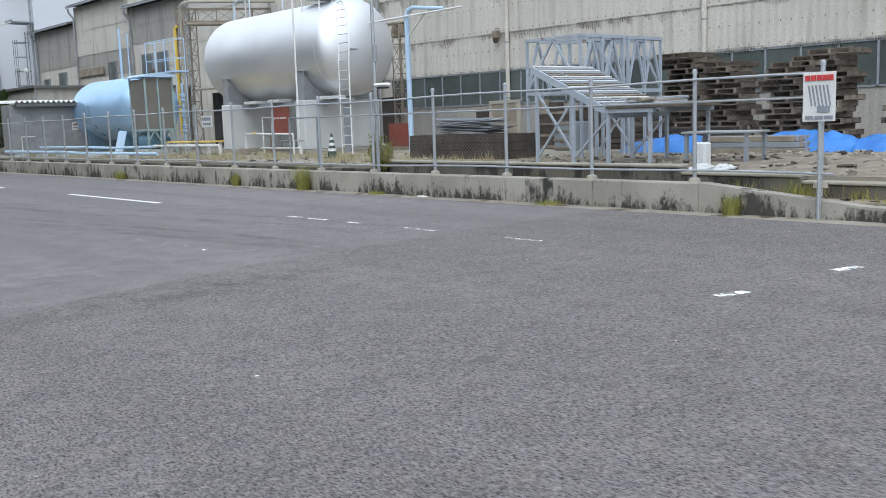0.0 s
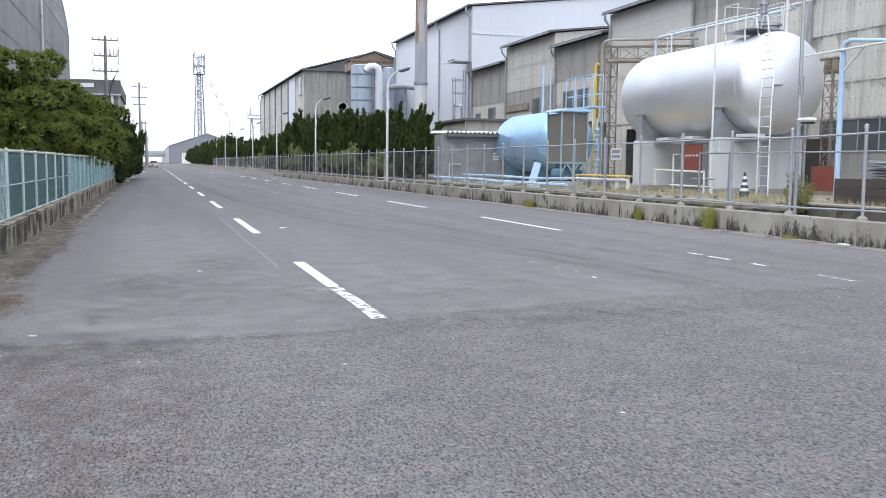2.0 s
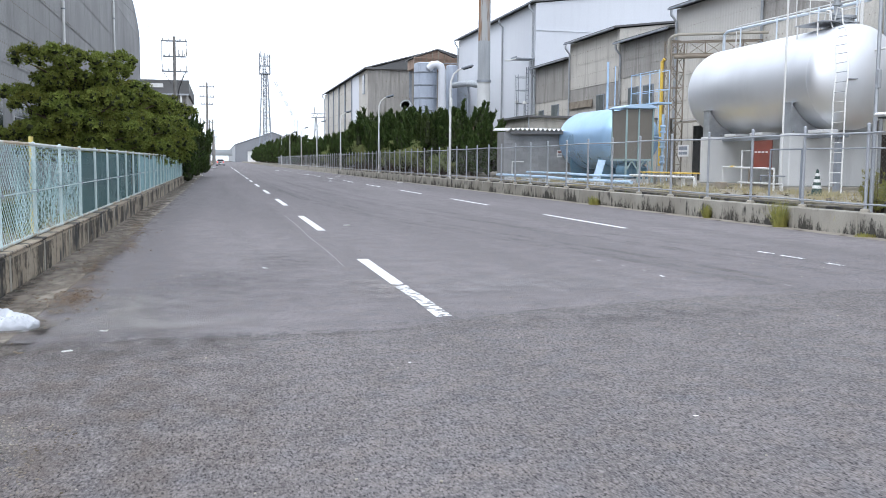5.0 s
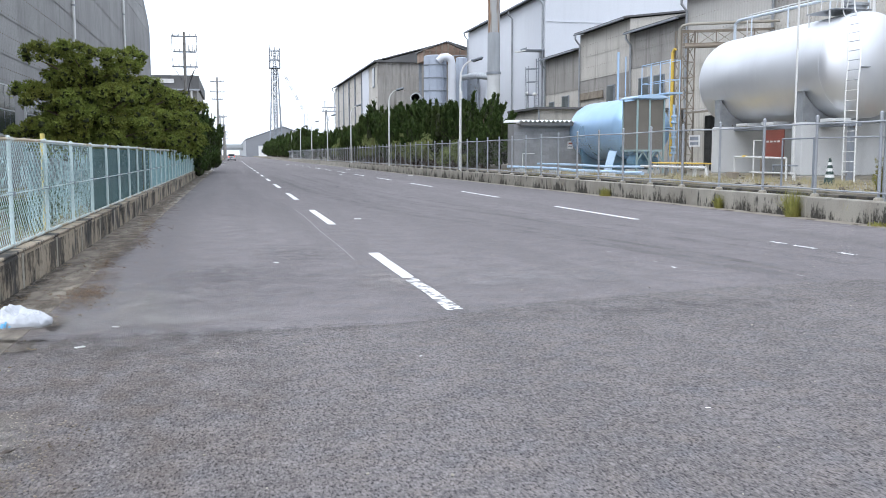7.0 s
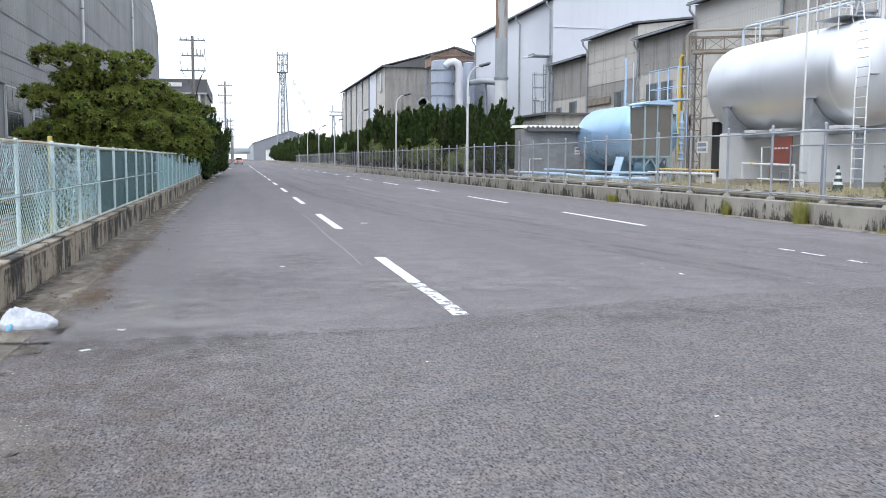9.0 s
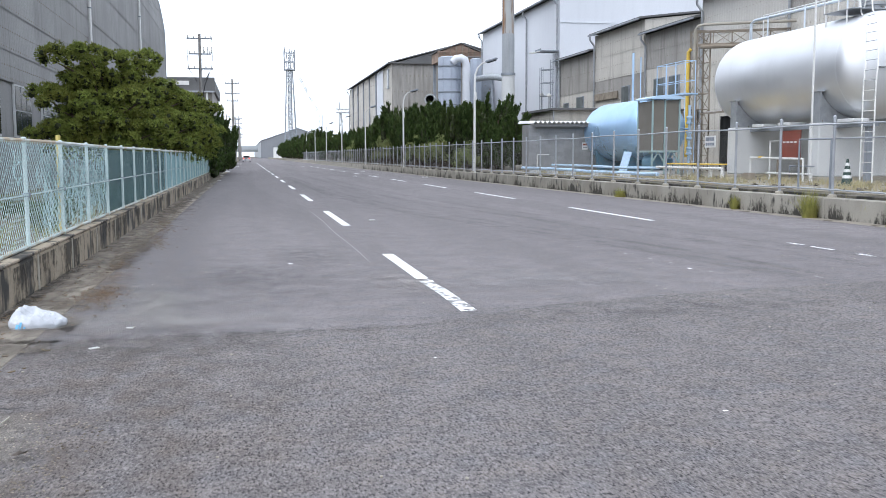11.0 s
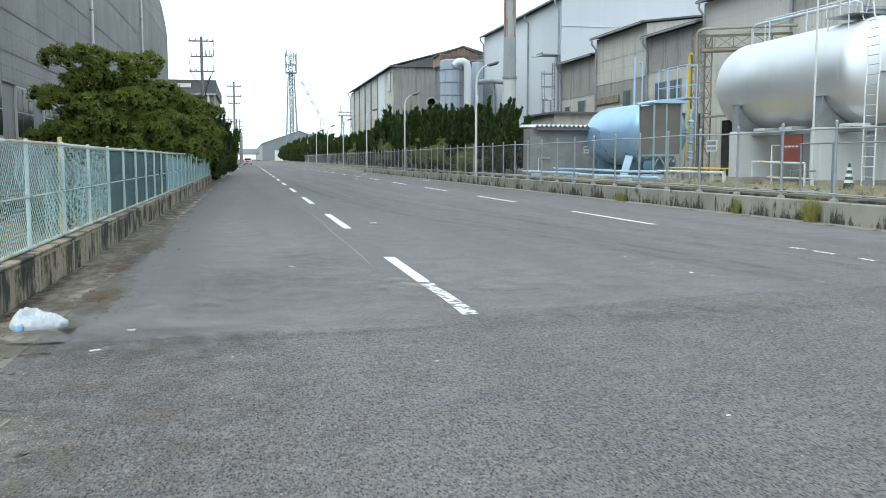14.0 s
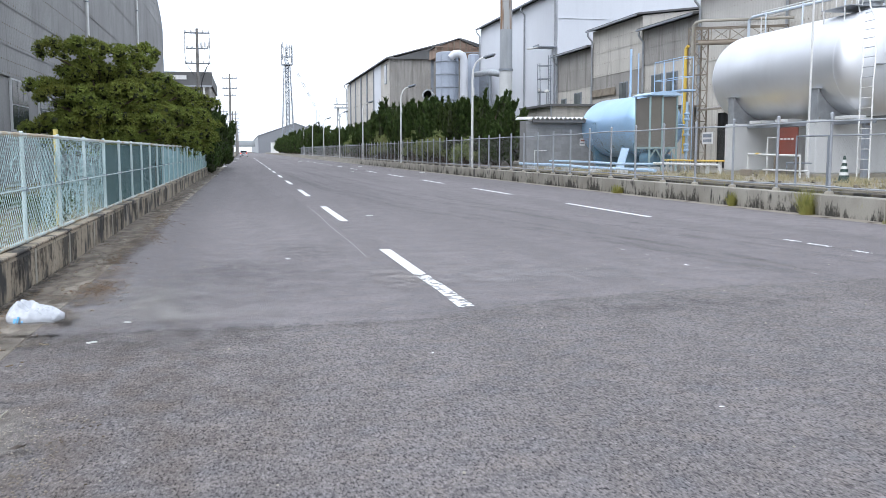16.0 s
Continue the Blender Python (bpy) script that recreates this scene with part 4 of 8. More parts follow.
part("pipe", Build().path([(21.75, 43.2, 1.0), (21.75, 43.2, 7.45), (21.85, 43.1, 7.6), (22.1, 42.9, 7.66), (25.8, 40.9, 7.66)], 0.07, 8), CONCRETE_TOP, rack, "thick lagged pipe", smooth=True)
part("pipe", Build().path([(22.0, 43.1, 6.6), (25.8, 41.1, 6.6)], 0.10, 8), RUST_STEEL, rack, smooth=True)
part("pipe", Build().path([(21.75, 43.9, 1.2), (21.75, 43.9, 6.4), (21.8, 43.75, 6.55)], 0.085, 10), YELLOW, rack, "bright yellow gas riser", smooth=True)
rack = thing("pipe_rack", (22.5, 27.1, 0.5), "lower brown lattice pipe rack behind the tank", "pipe rack", "pipe racks")
part("tower", lattice(Build(), (22.5, 27.15, 0.5), (22.5, 27.15, 4.9), 0.42, 0.42, 8, 0.018), RUST_STEEL, rack)
part("tower", lattice(Build(), (22.5, 31.1, 0.5), (22.5, 31.1, 4.65), 0.42, 0.42, 6, 0.018), RUST_STEEL, rack)
for z in (4.66, 5.14):
    part("pipe", Build().path([(22.5, 26.7, z), (22.5, 31.4, z)], 0.06, 8), RUST_STEEL, rack, smooth=True)
for yy in (26.95, 27.35, 30.9, 31.3):
    part("bearer", Build().box(22.3, yy - 0.025, 4.72, 22.7, yy + 0.025, 5.08), RUST_STEEL, rack)

# ---- the blue tank in its cage, and the pipes round it ----
bt = thing("blue_tank", (17.6, 41.5, 0.5), "pale blue horizontal tank with rounded ends", "storage tank")
part("shell", tank_shell(Build(), 17.75, 2.42, 1.40, 38.0, 44.9, 0.9, 40), BLUE, bt, smooth=True)
for y in (39.6, 43.2):
    part("saddle", Build().prism([(16.8, 0.5), (18.7, 0.5), (18.9, 1.7), (16.6, 1.7)], 1, y - 0.12, y + 0.12), BLUE_DARK, bt)
cage = thing("screened_frame", (17.15, 37.2, 0.5), "grey-green steel frame with brown mesh screens under a small roof", "screen cage")
for xx in (16.55, 17.1, 17.75):
    for yy in (36.5, 37.95):
        part("column", Build().box(xx - 0.032, yy - 0.032, 0.5, xx + 0.032, yy + 0.032, 3.62), MINT, cage)
SCREEN = surface("brown_screen", (0.20, 0.185, 0.16), (0.15, 0.14, 0.12), 0.9, 0, 0.8, 90, 0.2)
for x0, x1 in ((16.6, 17.05), (17.15, 17.7)):
    part("screen", Build().box(x0, 36.49, 1.5, x1, 36.51, 3.58), SCREEN, cage)
for y0, y1 in ((36.56, 37.9),):
    part("screen", Build().box(16.54, y0, 1.5, 16.56, y1, 3.55), SCREEN, cage)
part("sill_rail", Build().box(16.5, 36.44, 1.42, 17.8, 36.54, 1.5).box(16.5, 36.5, 1.42, 16.6, 38.0, 1.5), MINT, cage)
part("roof", Build().prism([(16.42, 3.62), (17.88, 3.62), (17.88, 3.66), (17.65, 3.75), (17.15, 3.80), (16.65, 3.75), (16.42, 3.66)], 1, 36.35, 38.1), BLUE_PIPE, cage, "pale blue domed sheet roof")
for yy in (36.5,):
    for xx, s in ((16.55, 1), (17.75, -1), (17.1, 1), (17.1, -1)):
        part("brace", Build().bar((xx, yy, 1.0), (xx + s * 0.28, yy, 1.44), 0.05, 0.05), MINT, cage)
plant = thing("pump_set", (17.2, 37.2, 0.5), "dark blue pump and valves under the frame", "pump")
part("casing", tank_shell(Build(), 16.95, 1.0, 0.36, 36.8, 37.8, 0.2, 20), BLUE_DARK, plant, smooth=True)
part("motor", Build().cbox(17.35, 36.8, 0.6, 17.7, 37.6, 1.2, 0.08), BLUE_DARK, plant)
part("foot", Build().box(16.62, 36.7, 0.5, 17.7, 37.85, 0.66), CONCRETE_CLEAN, plant)
vs = thing("valve_stack", (18.4, 36.6, 0.5), "pale blue valves and pipes at the end of the frame", "valves")
part("riser", Build().path([(18.4, 36.9, 0.5), (18.4, 36.9, 3.4)], 0.06, 10), BLUE_PIPE, vs, smooth=True)
for z in (1.3, 1.95, 2.6):
    part("valve", Build().lathe([(0.07, 0), (0.13, 0.03), (0.13, 0.08), (0.09, 0.11), (0.09, 0.24), (0.13, 0.27), (0.13, 0.32), (0.07, 0.35)], 12, pose(18.4, 36.9, z)).tube((18.4, 36.9, z + 0.17), (18.25, 36.5, z + 0.2), 0.025, 6), BLUE_PIPE, vs, smooth=True)
part("branch", Build().path([(18.4, 36.9, 2.4), (18.2, 38.8, 2.5)], 0.045, 8), BLUE_PIPE, vs, smooth=True)
wk = thing("blue_walkway", (19.8, 41.0, 3.8), "pale blue railed walkway above the blue tank", "walkway")
for yy in (39.8, 40.8, 41.8, 42.8):
    part("leg", Build().tube((19.6, yy, 0.5), (19.6, yy, 5.6), 0.022, 6), BLUE_PIPE, wk)
    part("leg", Build().tube((20.1, yy, 0.5), (20.1, yy, 5.6), 0.022, 6), BLUE_PIPE, wk)
part("deck", Build().box(19.5, 39.7, 4.05, 20.2, 42.9, 4.12), BLUE_PIPE, wk)
for z in (4.7, 5.58):
    part("handrail", Build().path([(19.6, 39.8, z), (19.6, 42.8, z), (20.1, 42.8, z), (20.1, 39.8, z), (19.6, 39.8, z)], 0.016, 6), BLUE_PIPE, wk, smooth=True)
part("tall_pipe", Build().path([(18.7, 43.6, 3.3), (18.7, 43.6, 6.3)], 0.055, 10), BLUE_PIPE, wk, smooth=True)
part("tall_pipe", Build().path([(19.1, 43.6, 3.3), (19.1, 43.6, 6.1)], 0.03, 10), BLUE_PIPE, wk, smooth=True)

gp = thing("ground_pipes", (13.5, 36.0, 0.55), "pale blue pipes laid low along the yard edge", "pipe")
part("pipe", Build().path([(13.0, 43.4, 0.72), (13.0, 36.6, 0.72), (13.4, 35.6, 0.66), (13.6, 29.5, 0.66)], 0.065, 8), BLUE_PIPE, gp, smooth=True)
part("pipe", Build().path([(14.2, 42.5, 0.86), (14.2, 37.0, 0.86), (15.0, 36.2, 0.8), (16.2, 35.0, 0.8)], 0.05, 8), BLUE_PIPE, gp, smooth=True)
for yy in (42.0, 39.5, 37.2, 34.0, 31.5):
    part("support", Build().box(12.95, yy - 0.05, 0.5, 13.45, yy + 0.05, 0.64), CONCRETE_CLEAN, gp)
bd = thing("leaning_board", (16.05, 38.6, 0.5), "pale blue board leaning beside the pipes", "board")
part("board", Build().cbox(-0.02, -0.25, 0, 0.02, 0.12, 1.05, 0.004, pose(15.95, 38.4, 0.5, 4, 24, 40)), BLUE_PIPE, bd)
yp = thing("yellow_platform", (16.4, 31.6, 0.5), "low yellow steel platform on white legs", "platform")
part("deck", Build().cbox(15.9, 30.2, 0.95, 16.55, 33.8, 1.0, 0.01), YELLOW, yp)
part("edge_pipe", Build().path([(15.85, 34.5, 0.84), (15.85, 29.3, 0.84), (15.85, 29.3, 0.5)], 0.05, 8), WHITE, yp, smooth=True)
for yy in (30.4, 32.0, 33.6):
    part("leg", Build().box(15.95, yy - 0.05, 0.5, 16.05, yy + 0.05, 0.95), WHITE, yp)
    part("leg", Build().box(16.42, yy - 0.05, 0.5, 16.52, yy + 0.05, 0.95), WHITE, yp)
vp = thing("white_pipe_frame", (16.3, 26.9, 0.5), "white bent water pipes with a yellow valve", "pipe")
part("pipe", Build().path([(16.4, 28.4, 0.5), (16.4, 28.4, 1.22), (16.4, 25.4, 1.18), (16.4, 25.4, 0.5)], 0.035, 8), WHITE, vp, smooth=True)
part("pipe", Build().path([(16.8, 27.9, 0.5), (16.8, 27.9, 1.75), (16.8, 27.3, 1.75), (16.8, 27.3, 0.5)], 0.03, 8), WHITE, vp, smooth=True)
part("valve", Build().lathe([(0.03, 0), (0.08, 0.02), (0.08, 0.05), (0.03, 0.07)], 12, pose(16.4, 27.8, 1.2)), YELLOW, vp, smooth=True)
part("pipe", Build().path([(16.5, 27.6, 0.72), (16.5, 25.1, 0.72), (16.5, 25.1, 0.5)], 0.03, 8), WHITE, vp, smooth=True)
part("pipe", Build().path([(16.9, 26.9, 0.5), (16.9, 26.9, 0.95), (16.9, 25.6, 0.95)], 0.025, 8), GREY_STEEL, vp, smooth=True)
part("valve_wheel", Build().lathe([(0.02, 0), (0.10, 0.01), (0.10, 0.03), (0.02, 0.04)], 12, pose(16.9, 26.4, 1.0)), RUST_STEEL, vp, smooth=True)
part("box", Build().cbox(16.1, 28.0, 0.5, 16.35, 28.4, 0.72, 0.02), RUST_STEEL, vp)


# ---- block shed and low buildings ----
BLOCK = surface("grey_block", (0.30, 0.303, 0.31), (0.235, 0.238, 0.243), 0.9, 0, 1.2, 40, 0.25, vary=0.10)
MORTAR = surface("mortar", (0.25, 0.25, 0.25), (0.20, 0.20, 0.20), 0.95, 0, 2, 40, 0.2)
shed = thing("block_shed", (15.5, 46.0, 0.5), "small grey concrete-block shed with a corrugated roof", "shed")
wall = part("wall", Build().box(13.52, 44.02, 0.4, 17.22, 45.2, 2.80), MORTAR, shed)
for row in range(12):
    z = 0.5 + 0.192 * row
    xx = 13.5 - (0.2 if row % 2 else 0.0)
    while xx < 17.22:
        a, c = max(xx + 0.005, 13.5), min(xx + 0.393, 17.24)
        if c - a > 0.05:
            part("block", Build().cbox(a, 44.013, z + 0.003, c, 44.06, z + 0.189, 0.003), BLOCK, wall)
        xx += 0.4
b = Build()
n_ = 38
for i in range(n_ + 1):
    xx = 13.6 + 4.4 * i / n_
    zz = 2.85 + 0.125 * (i % 2)
    for yy, dz in ((43.55, 0.0), (46.3, 0.08)):
        b.v.append((xx, yy, zz + dz))
        b.v.append((xx, yy, zz + dz - 0.012))
for i in range(n_):
    o = 4 * i
    b.f += [(o, o + 4, o + 6, o + 2), (o + 1, o + 3, o + 7, o + 5), (o, o + 1, o + 5, o + 4)]
part("roof_sheet", b, WHITE, shed, "pale corrugated roof sheet with a scalloped edge")
# dark strip puts the shade below the scallops into its colour
part("fascia", Build().box(13.7, 43.6, 2.70, 17.9, 43.72, 2.84), ROOF_DARK, shed)
part("meter_pipe", Build().path([(13.9, 43.9, 0.5), (13.9, 43.9, 1.35), (14.5, 43.9, 1.35)], 0.03, 6), WHITE, shed, smooth=True)


def bars_sign(at, axis, w, h, parent, head=None):
    """A white board with grey bars for its lettering, facing the road (axis x) or the near side (axis y)."""
    x, y, z = at
    def plate(a0, a1, z0, z1, lift, material, name):
        if axis == "x":
            bb = Build().box(x - 0.012 - lift, y + a0, z + z0, x - lift, y + a1, z + z1)
        else:
            bb = Build().box(x + a0, y - 0.012 - lift, z + z0, x + a1, y - lift, z + z1)
        return part(name, bb, material, parent)
    plate(-w / 2, w / 2, 0, h, 0, WHITE, "board")
    return plate


sg = thing("notice_sign", (16.38, 43.97, 1.58), "small white notice on the shed wall", "sign")
pl = bars_sign((16.38, 43.975, 1.58), "y", 0.28, 0.36, sg)
pl(-0.1, 0.1, 0.22, 0.30, 0.014, RED_SHEET, "lettering_bar")
pl(-0.1, 0.1, 0.08, 0.14, 0.014, GREY_STEEL, "lettering_bar")
sg = thing("notice_sign", (11.66, 22.2, 1.5), "white notice board wired to the fence", "sign")
pl = bars_sign((11.665, 22.2, 1.5), "x", 0.56, 0.30, sg)
for i in range(4):
    pl(-0.22 + 0.115 * i, -0.13 + 0.115 * i, 0.17, 0.26, 0.014, GREY_STEEL, "lettering_bar")
    pl(-0.22 + 0.115 * i, -0.14 + 0.115 * i, 0.05, 0.12, 0.014, GREY_STEEL, "lettering_bar")
RED_PAINT = surface("red_sign_paint", (0.60, 0.05, 0.05), (0.50, 0.04, 0.04), 0.5, 0, 3, 40, 0.02)
sg = thing("warning_sign", (11.53, 5.34, 0.0), "white warning sign with red heading on a steel post", "sign")
part("post", Build().path([(11.56, 5.34, -0.05), (11.56, 5.34, 1.9)], 0.03, 8), GALV, sg, smooth=True)
pl = bars_sign((11.52, 5.34, 1.30), "x", 0.44, 0.64, sg)
for i in range(5):
    pl(-0.19 + 0.078 * i, -0.125 + 0.078 * i, 0.53, 0.60, 0.014, RED_PAINT, "lettering_bar")
for i in range(6):
    a = -0.14 + 0.05 * i
    part("drawing_line", Build().add([(11.502, 5.34 + p, 1.30 + q) for p, q in ((a - 0.03, 0.20), (a - 0.005, 0.20), (a + 0.045, 0.47), (a + 0.02, 0.47))], [(0, 1, 2, 3)]), GREY_STEEL, sg)
pl(-0.15, 0.02, 0.12, 0.20, 0.014, GREY_STEEL, "lettering_bar")
for i in range(3):
    pl(-0.19 + 0.13 * i, -0.08 + 0.13 * i, 0.03, 0.075, 0.014, GREY_STEEL, "lettering_bar")

low = thing("low_building", (21.4, 54.0, 0.5), "low flat-roofed building against the factory", "building")
part("wall", Build().box(17.1, 50.8, 0.4, 25.8, 56.2, 3.85), CLAD, low)
part("roof", Build().box(16.85, 50.5, 3.85, 25.9, 56.5, 3.97), ROOF_DARK, low)
part("downpipe", Build().tube((17.0, 50.7, 0.5), (17.0, 50.7, 3.85), 0.05, 6), GALV, low)
for yy in (51.8, 54.0):
    w = part("window", Build().box(17.04, yy, 1.9, 17.12, yy + 1.4, 3.1), GREY_STEEL, low)
    part("pane", Build().box(17.02, yy + 0.06, 1.96, 17.05, yy + 1.34, 3.04), GLASS_DARK, w)
lean = thing("lean_to", (24.5, 37.0, 0.5), "grey lean-to with dark window under a corrugated canopy", "building")
part("wall", Build().box(23.2, 33.0, 0.4, 25.85, 40.5, 3.3), CONCRETE_CLEAN, lean)
bcan = Build()
corr = 40
for i in range(corr + 1):
    yy = 32.6 + 10.2 * i / corr
    z_ = 0.035 * (i % 2)
    bcan.v += [(21.9, yy, 3.36 + z_), (25.85, yy, 3.95 + z_)]
bcan.f += [(2 * i, 2 * i + 2, 2 * i + 3, 2 * i + 1) for i in range(corr)]
part("canopy", bcan, CLAD_DARK, lean)
part("fascia", Build().box(21.9, 32.6, 3.28, 21.98, 42.8, 3.36), RUST_STEEL, lean)
w = part("window", Build().box(23.13, 35.4, 1.75, 23.22, 37.4, 2.7), GREY_STEEL, lean)
part("pane", Build().box(23.11, 35.5, 1.82, 23.14, 37.3, 2.63), GLASS_DARK, w)
# solid black block stands for the shade in the open bay
part("bay_shade", Build().box(23.0, 40.6, 0.45, 25.8, 42.8, 3.2), BLACK, lean, "black block coloured as the shade of an open bay")
mp = thing("red_notice_board", (17.9, 28.5, 0.5), "rust-red sheet panel standing under the tank", "panel", "red sheets")
part("sheet", Build().cbox(17.88, 27.9, 1.2, 17.92, 29.1, 2.12, 0.004), RED_SHEET, mp)
for i in range(4):
    part("lettering_bar", Build().box(17.868, 28.1 + 0.22 * i, 1.70, 17.876, 28.24 + 0.22 * i, 1.76), WHITE, mp)
part("leg", Build().box(17.87, 27.85, 0.5, 17.93, 27.92, 1.2), RUST_STEEL, mp)
part("leg", Build().box(17.87, 29.18, 0.5, 17.93, 29.25, 1.2), RUST_STEEL, mp)
mp = thing("red_notice_board", (20.0, 24.3, 0.5), "rust-red sheet standing by the blue pipe", "panel", "red sheets")
part("sheet", Build().cbox(19.98, 23.8, 0.62, 20.02, 24.9, 1.40, 0.004), RED_SHEET, mp)
part("foot", Build().box(19.95, 23.85, 0.5, 20.05, 24.85, 0.62), RUST_STEEL, mp)

# ---- factory wall details ----
wl_ = thing("wall_lamp", (25.8, 25.3, 4.78), "small rusty wall lamp on a bracket", "wall lamp")
part("housing", Build().cbox(25.66, 25.18, 4.50, 25.90, 25.44, 4.80, 0.03), RUST_STEEL, wl_)
part("bulb_guard", Build().lathe([(0.10, 0), (0.11, -0.08), (0.07, -0.16), (0.01, -0.18)], 12, pose(25.76, 25.31, 4.50)), DARK_TIMBER, wl_, smooth=True)
part("bracket", Build().path([(25.95, 25.31, 4.88), (25.76, 25.31, 4.88), (25.76, 25.31, 4.79)], 0.025, 6), RUST_STEEL, wl_, smooth=True)
for y in (24.8, 16.2):
    dp = thing("downpipe", (25.85, y, 0.5), "beige rainwater pipe on the factory wall", "downpipe", "factory downpipes")
    part("pipe", Build().path([(25.86, y, 0.5), (25.86, y, 10.1)], 0.085, 10), CLAD, dp, smooth=True)
    for z in (2.2, 4.3, 6.4, 8.5):
        part("bracket", Build().lathe([(0.10, 0), (0.10, 0.05)], 10, pose(25.86, y, z)), GREY_STEEL, dp)
for (y0, y1, z0, z1) in ((70.0, 71.5, 4.6, 5.9), (73.5, 74.6, 4.6, 5.6), (61.0, 62.3, 4.5, 6.1), (53.4, 54.8, 4.6, 6.2), (55.5, 57.0, 4.6, 6.2)):
    w = tagged(part("window_1", Build().box(25.86, y0, z0, 25.96, y1, z1), GREY_STEEL), "dark steel-framed window in the factory wall", "window", kind="structure")
    part("pane", Build().box(25.84, y0 + 0.06, z0 + 0.06, 25.87, (y0 + y1) / 2 - 0.02, z1 - 0.06), GLASS_GREEN, w)
    part("pane", Build().box(25.84, (y0 + y1) / 2 + 0.02, z0 + 0.06, 25.87, y1 - 0.06, z1 - 0.06), GLASS_GREEN, w)
hx = thing("patch_board", (25.9, 65.5, 5.6), "brown plywood board patching the factory wall", "board")
part("board", Build().box(25.82, 63.0, 5.35, 25.88, 67.4, 5.85), RUST_STEEL, hx)
# cage ladder on the tall hall
cl = thing("cage_ladder", (25.2, 76.6, 4.5), "grey caged ladder on the corner of the tall hall", "ladder")
for yy in (76.3, 76.9):
    part("stile", Build().tube((25.5, yy, 4.3), (25.5, yy, 9.4), 0.035, 6), GREY_STEEL, cl)
for i in range(16):
    part("rung", Build().tube((25.5, 76.3, 4.5 + 0.31 * i), (25.5, 76.9, 4.5 + 0.31 * i), 0.018, 5), GREY_STEEL, cl)
for z in (5.2, 6.3, 7.4, 8.5):
    part("hoop", Build().path([(25.5, 76.1, z), (24.7, 76.1, z), (24.5, 76.6, z), (24.7, 77.1, z), (25.5, 77.1, z)], 0.03, 5), GREY_STEEL, cl)
for yy in (76.15, 76.6, 77.05):
    part("strap", Build().tube((24.58, yy, 5.2), (24.58, yy, 8.7), 0.025, 5), GREY_STEEL, cl)
part("landing", Build().box(24.3, 76.0, 10.0, 25.9, 77.6, 10.1).box(24.3, 76.0, 10.1, 24.36, 77.6, 10.22), GREY_STEEL, cl)
part("wall_lamp_arm", Build().tube((24.3, 76.2, 10.0), (23.7, 76.0, 9.85), 0.05, 6).cbox(23.3, 75.9, 9.75, 23.75, 76.1, 9.88, 0.02), WHITE, cl)
for yy, z in ((75.2, 6.2), (77.2, 6.4)):
    v = thing("roof_vent", (24.8, yy, 4.46), "thin vent pipe with a cap", "vent", "vents by the ladder")
    part("pipe", Build().tube((24.8, yy, 0.5), (24.8, yy, z), 0.06, 8), GALV, v)
    part("cap", Build().lathe([(0.2, 0), (0.2, 0.12), (0.05, 0.25)], 12, pose(24.8, yy, z)), WHITE, v, smooth=True)

# ---- dust collector, chimney and ducts ----
dc = thing("dust_collector", (21.0, 95.0, 0.5), "pale grey dust collector with ribbed bins and a bent duct", "dust collector")
b = Build().lathe([(1.15, 0.5), (1.15, 11.3), (0.9, 11.4)], 20, pose(20.6, 95, 0))
part("bin", b, BIN_STEEL, dc, smooth=True)
for k in range(10):
    a = 2 * math.pi * k / 10 + 0.2
    part("stiffener", Build().box(20.6 + 1.16 * math.cos(a) - 0.03, 95 + 1.16 * math.sin(a) - 0.03, 0.6, 20.6 + 1.16 * math.cos(a) + 0.03, 95 + 1.16 * math.sin(a) + 0.03, 11.2), BIN_STEEL, dc)
part("back_casing", Build().cbox(23.0, 97.0, 0.5, 25.6, 99.0, 9.3, 0.05), GREY_STEEL, dc)
part("bin", Build().lathe([(0.6, 0.5), (0.6, 11.3), (0.4, 11.4)], 16, pose(23.7, 96.2, 0)), BIN_STEEL, dc, smooth=True)
for z in (6.5, 7.8, 9.1, 10.4):
    part("band", Build().lathe([(1.16, -0.07), (1.22, -0.05), (1.22, 0.05), (1.16, 0.07)], 20, pose(20.6, 95, z)), GREY_STEEL, dc, smooth=True)
part("duct", Build().path([(20.7, 94.0, 10.75), (21.1, 93.85, 11.1), (21.55, 93.7, 11.15), (21.9, 93.6, 10.95), (22.05, 93.6, 10.5), (22.05, 93.6, 4.0)], 0.40, 14), CLAD_WHITE, dc, smooth=True)
GREY_CHIM = surface("grey_chimney_paint", (0.40, 0.42, 0.44), (0.34, 0.36, 0.38), 0.7, 0.1, 0.5, 30, 0.05, streak=0.35)
chim = thing("chimney", (21.2, 75.0, 0.5), "tall grey steel chimney streaked with rust", "chimney")
CHIM, n, l, bs = nodes("rusty_chimney")
col = mixed(n, l, noise_of(n, l, 0.6, 4), (0.40, 0.41, 0.41), (0.30, 0.30, 0.29))
col = mixed(n, l, ramp_of(n, l, noise_of(n, l, 3.2, 6, (1, 1, 0.07)), 0.44, 0.62), col, (0.24, 0.135, 0.07))
l.new(mixed(n, l, ramp_of(n, l, noise_of(n, l, 5.0, 6, (1, 1, 0.1)), 0.55, 0.70), col, (0.13, 0.075, 0.045)), bs.inputs["Base Color"])
bs.inputs["Roughness"].default_value = 0.75
part("lower_shaft", Build().lathe([(0.56, 0.5), (0.53, 7.95)], 20, pose(21.2, 75, 0)), CONCRETE_CLEAN, chim, smooth=True)
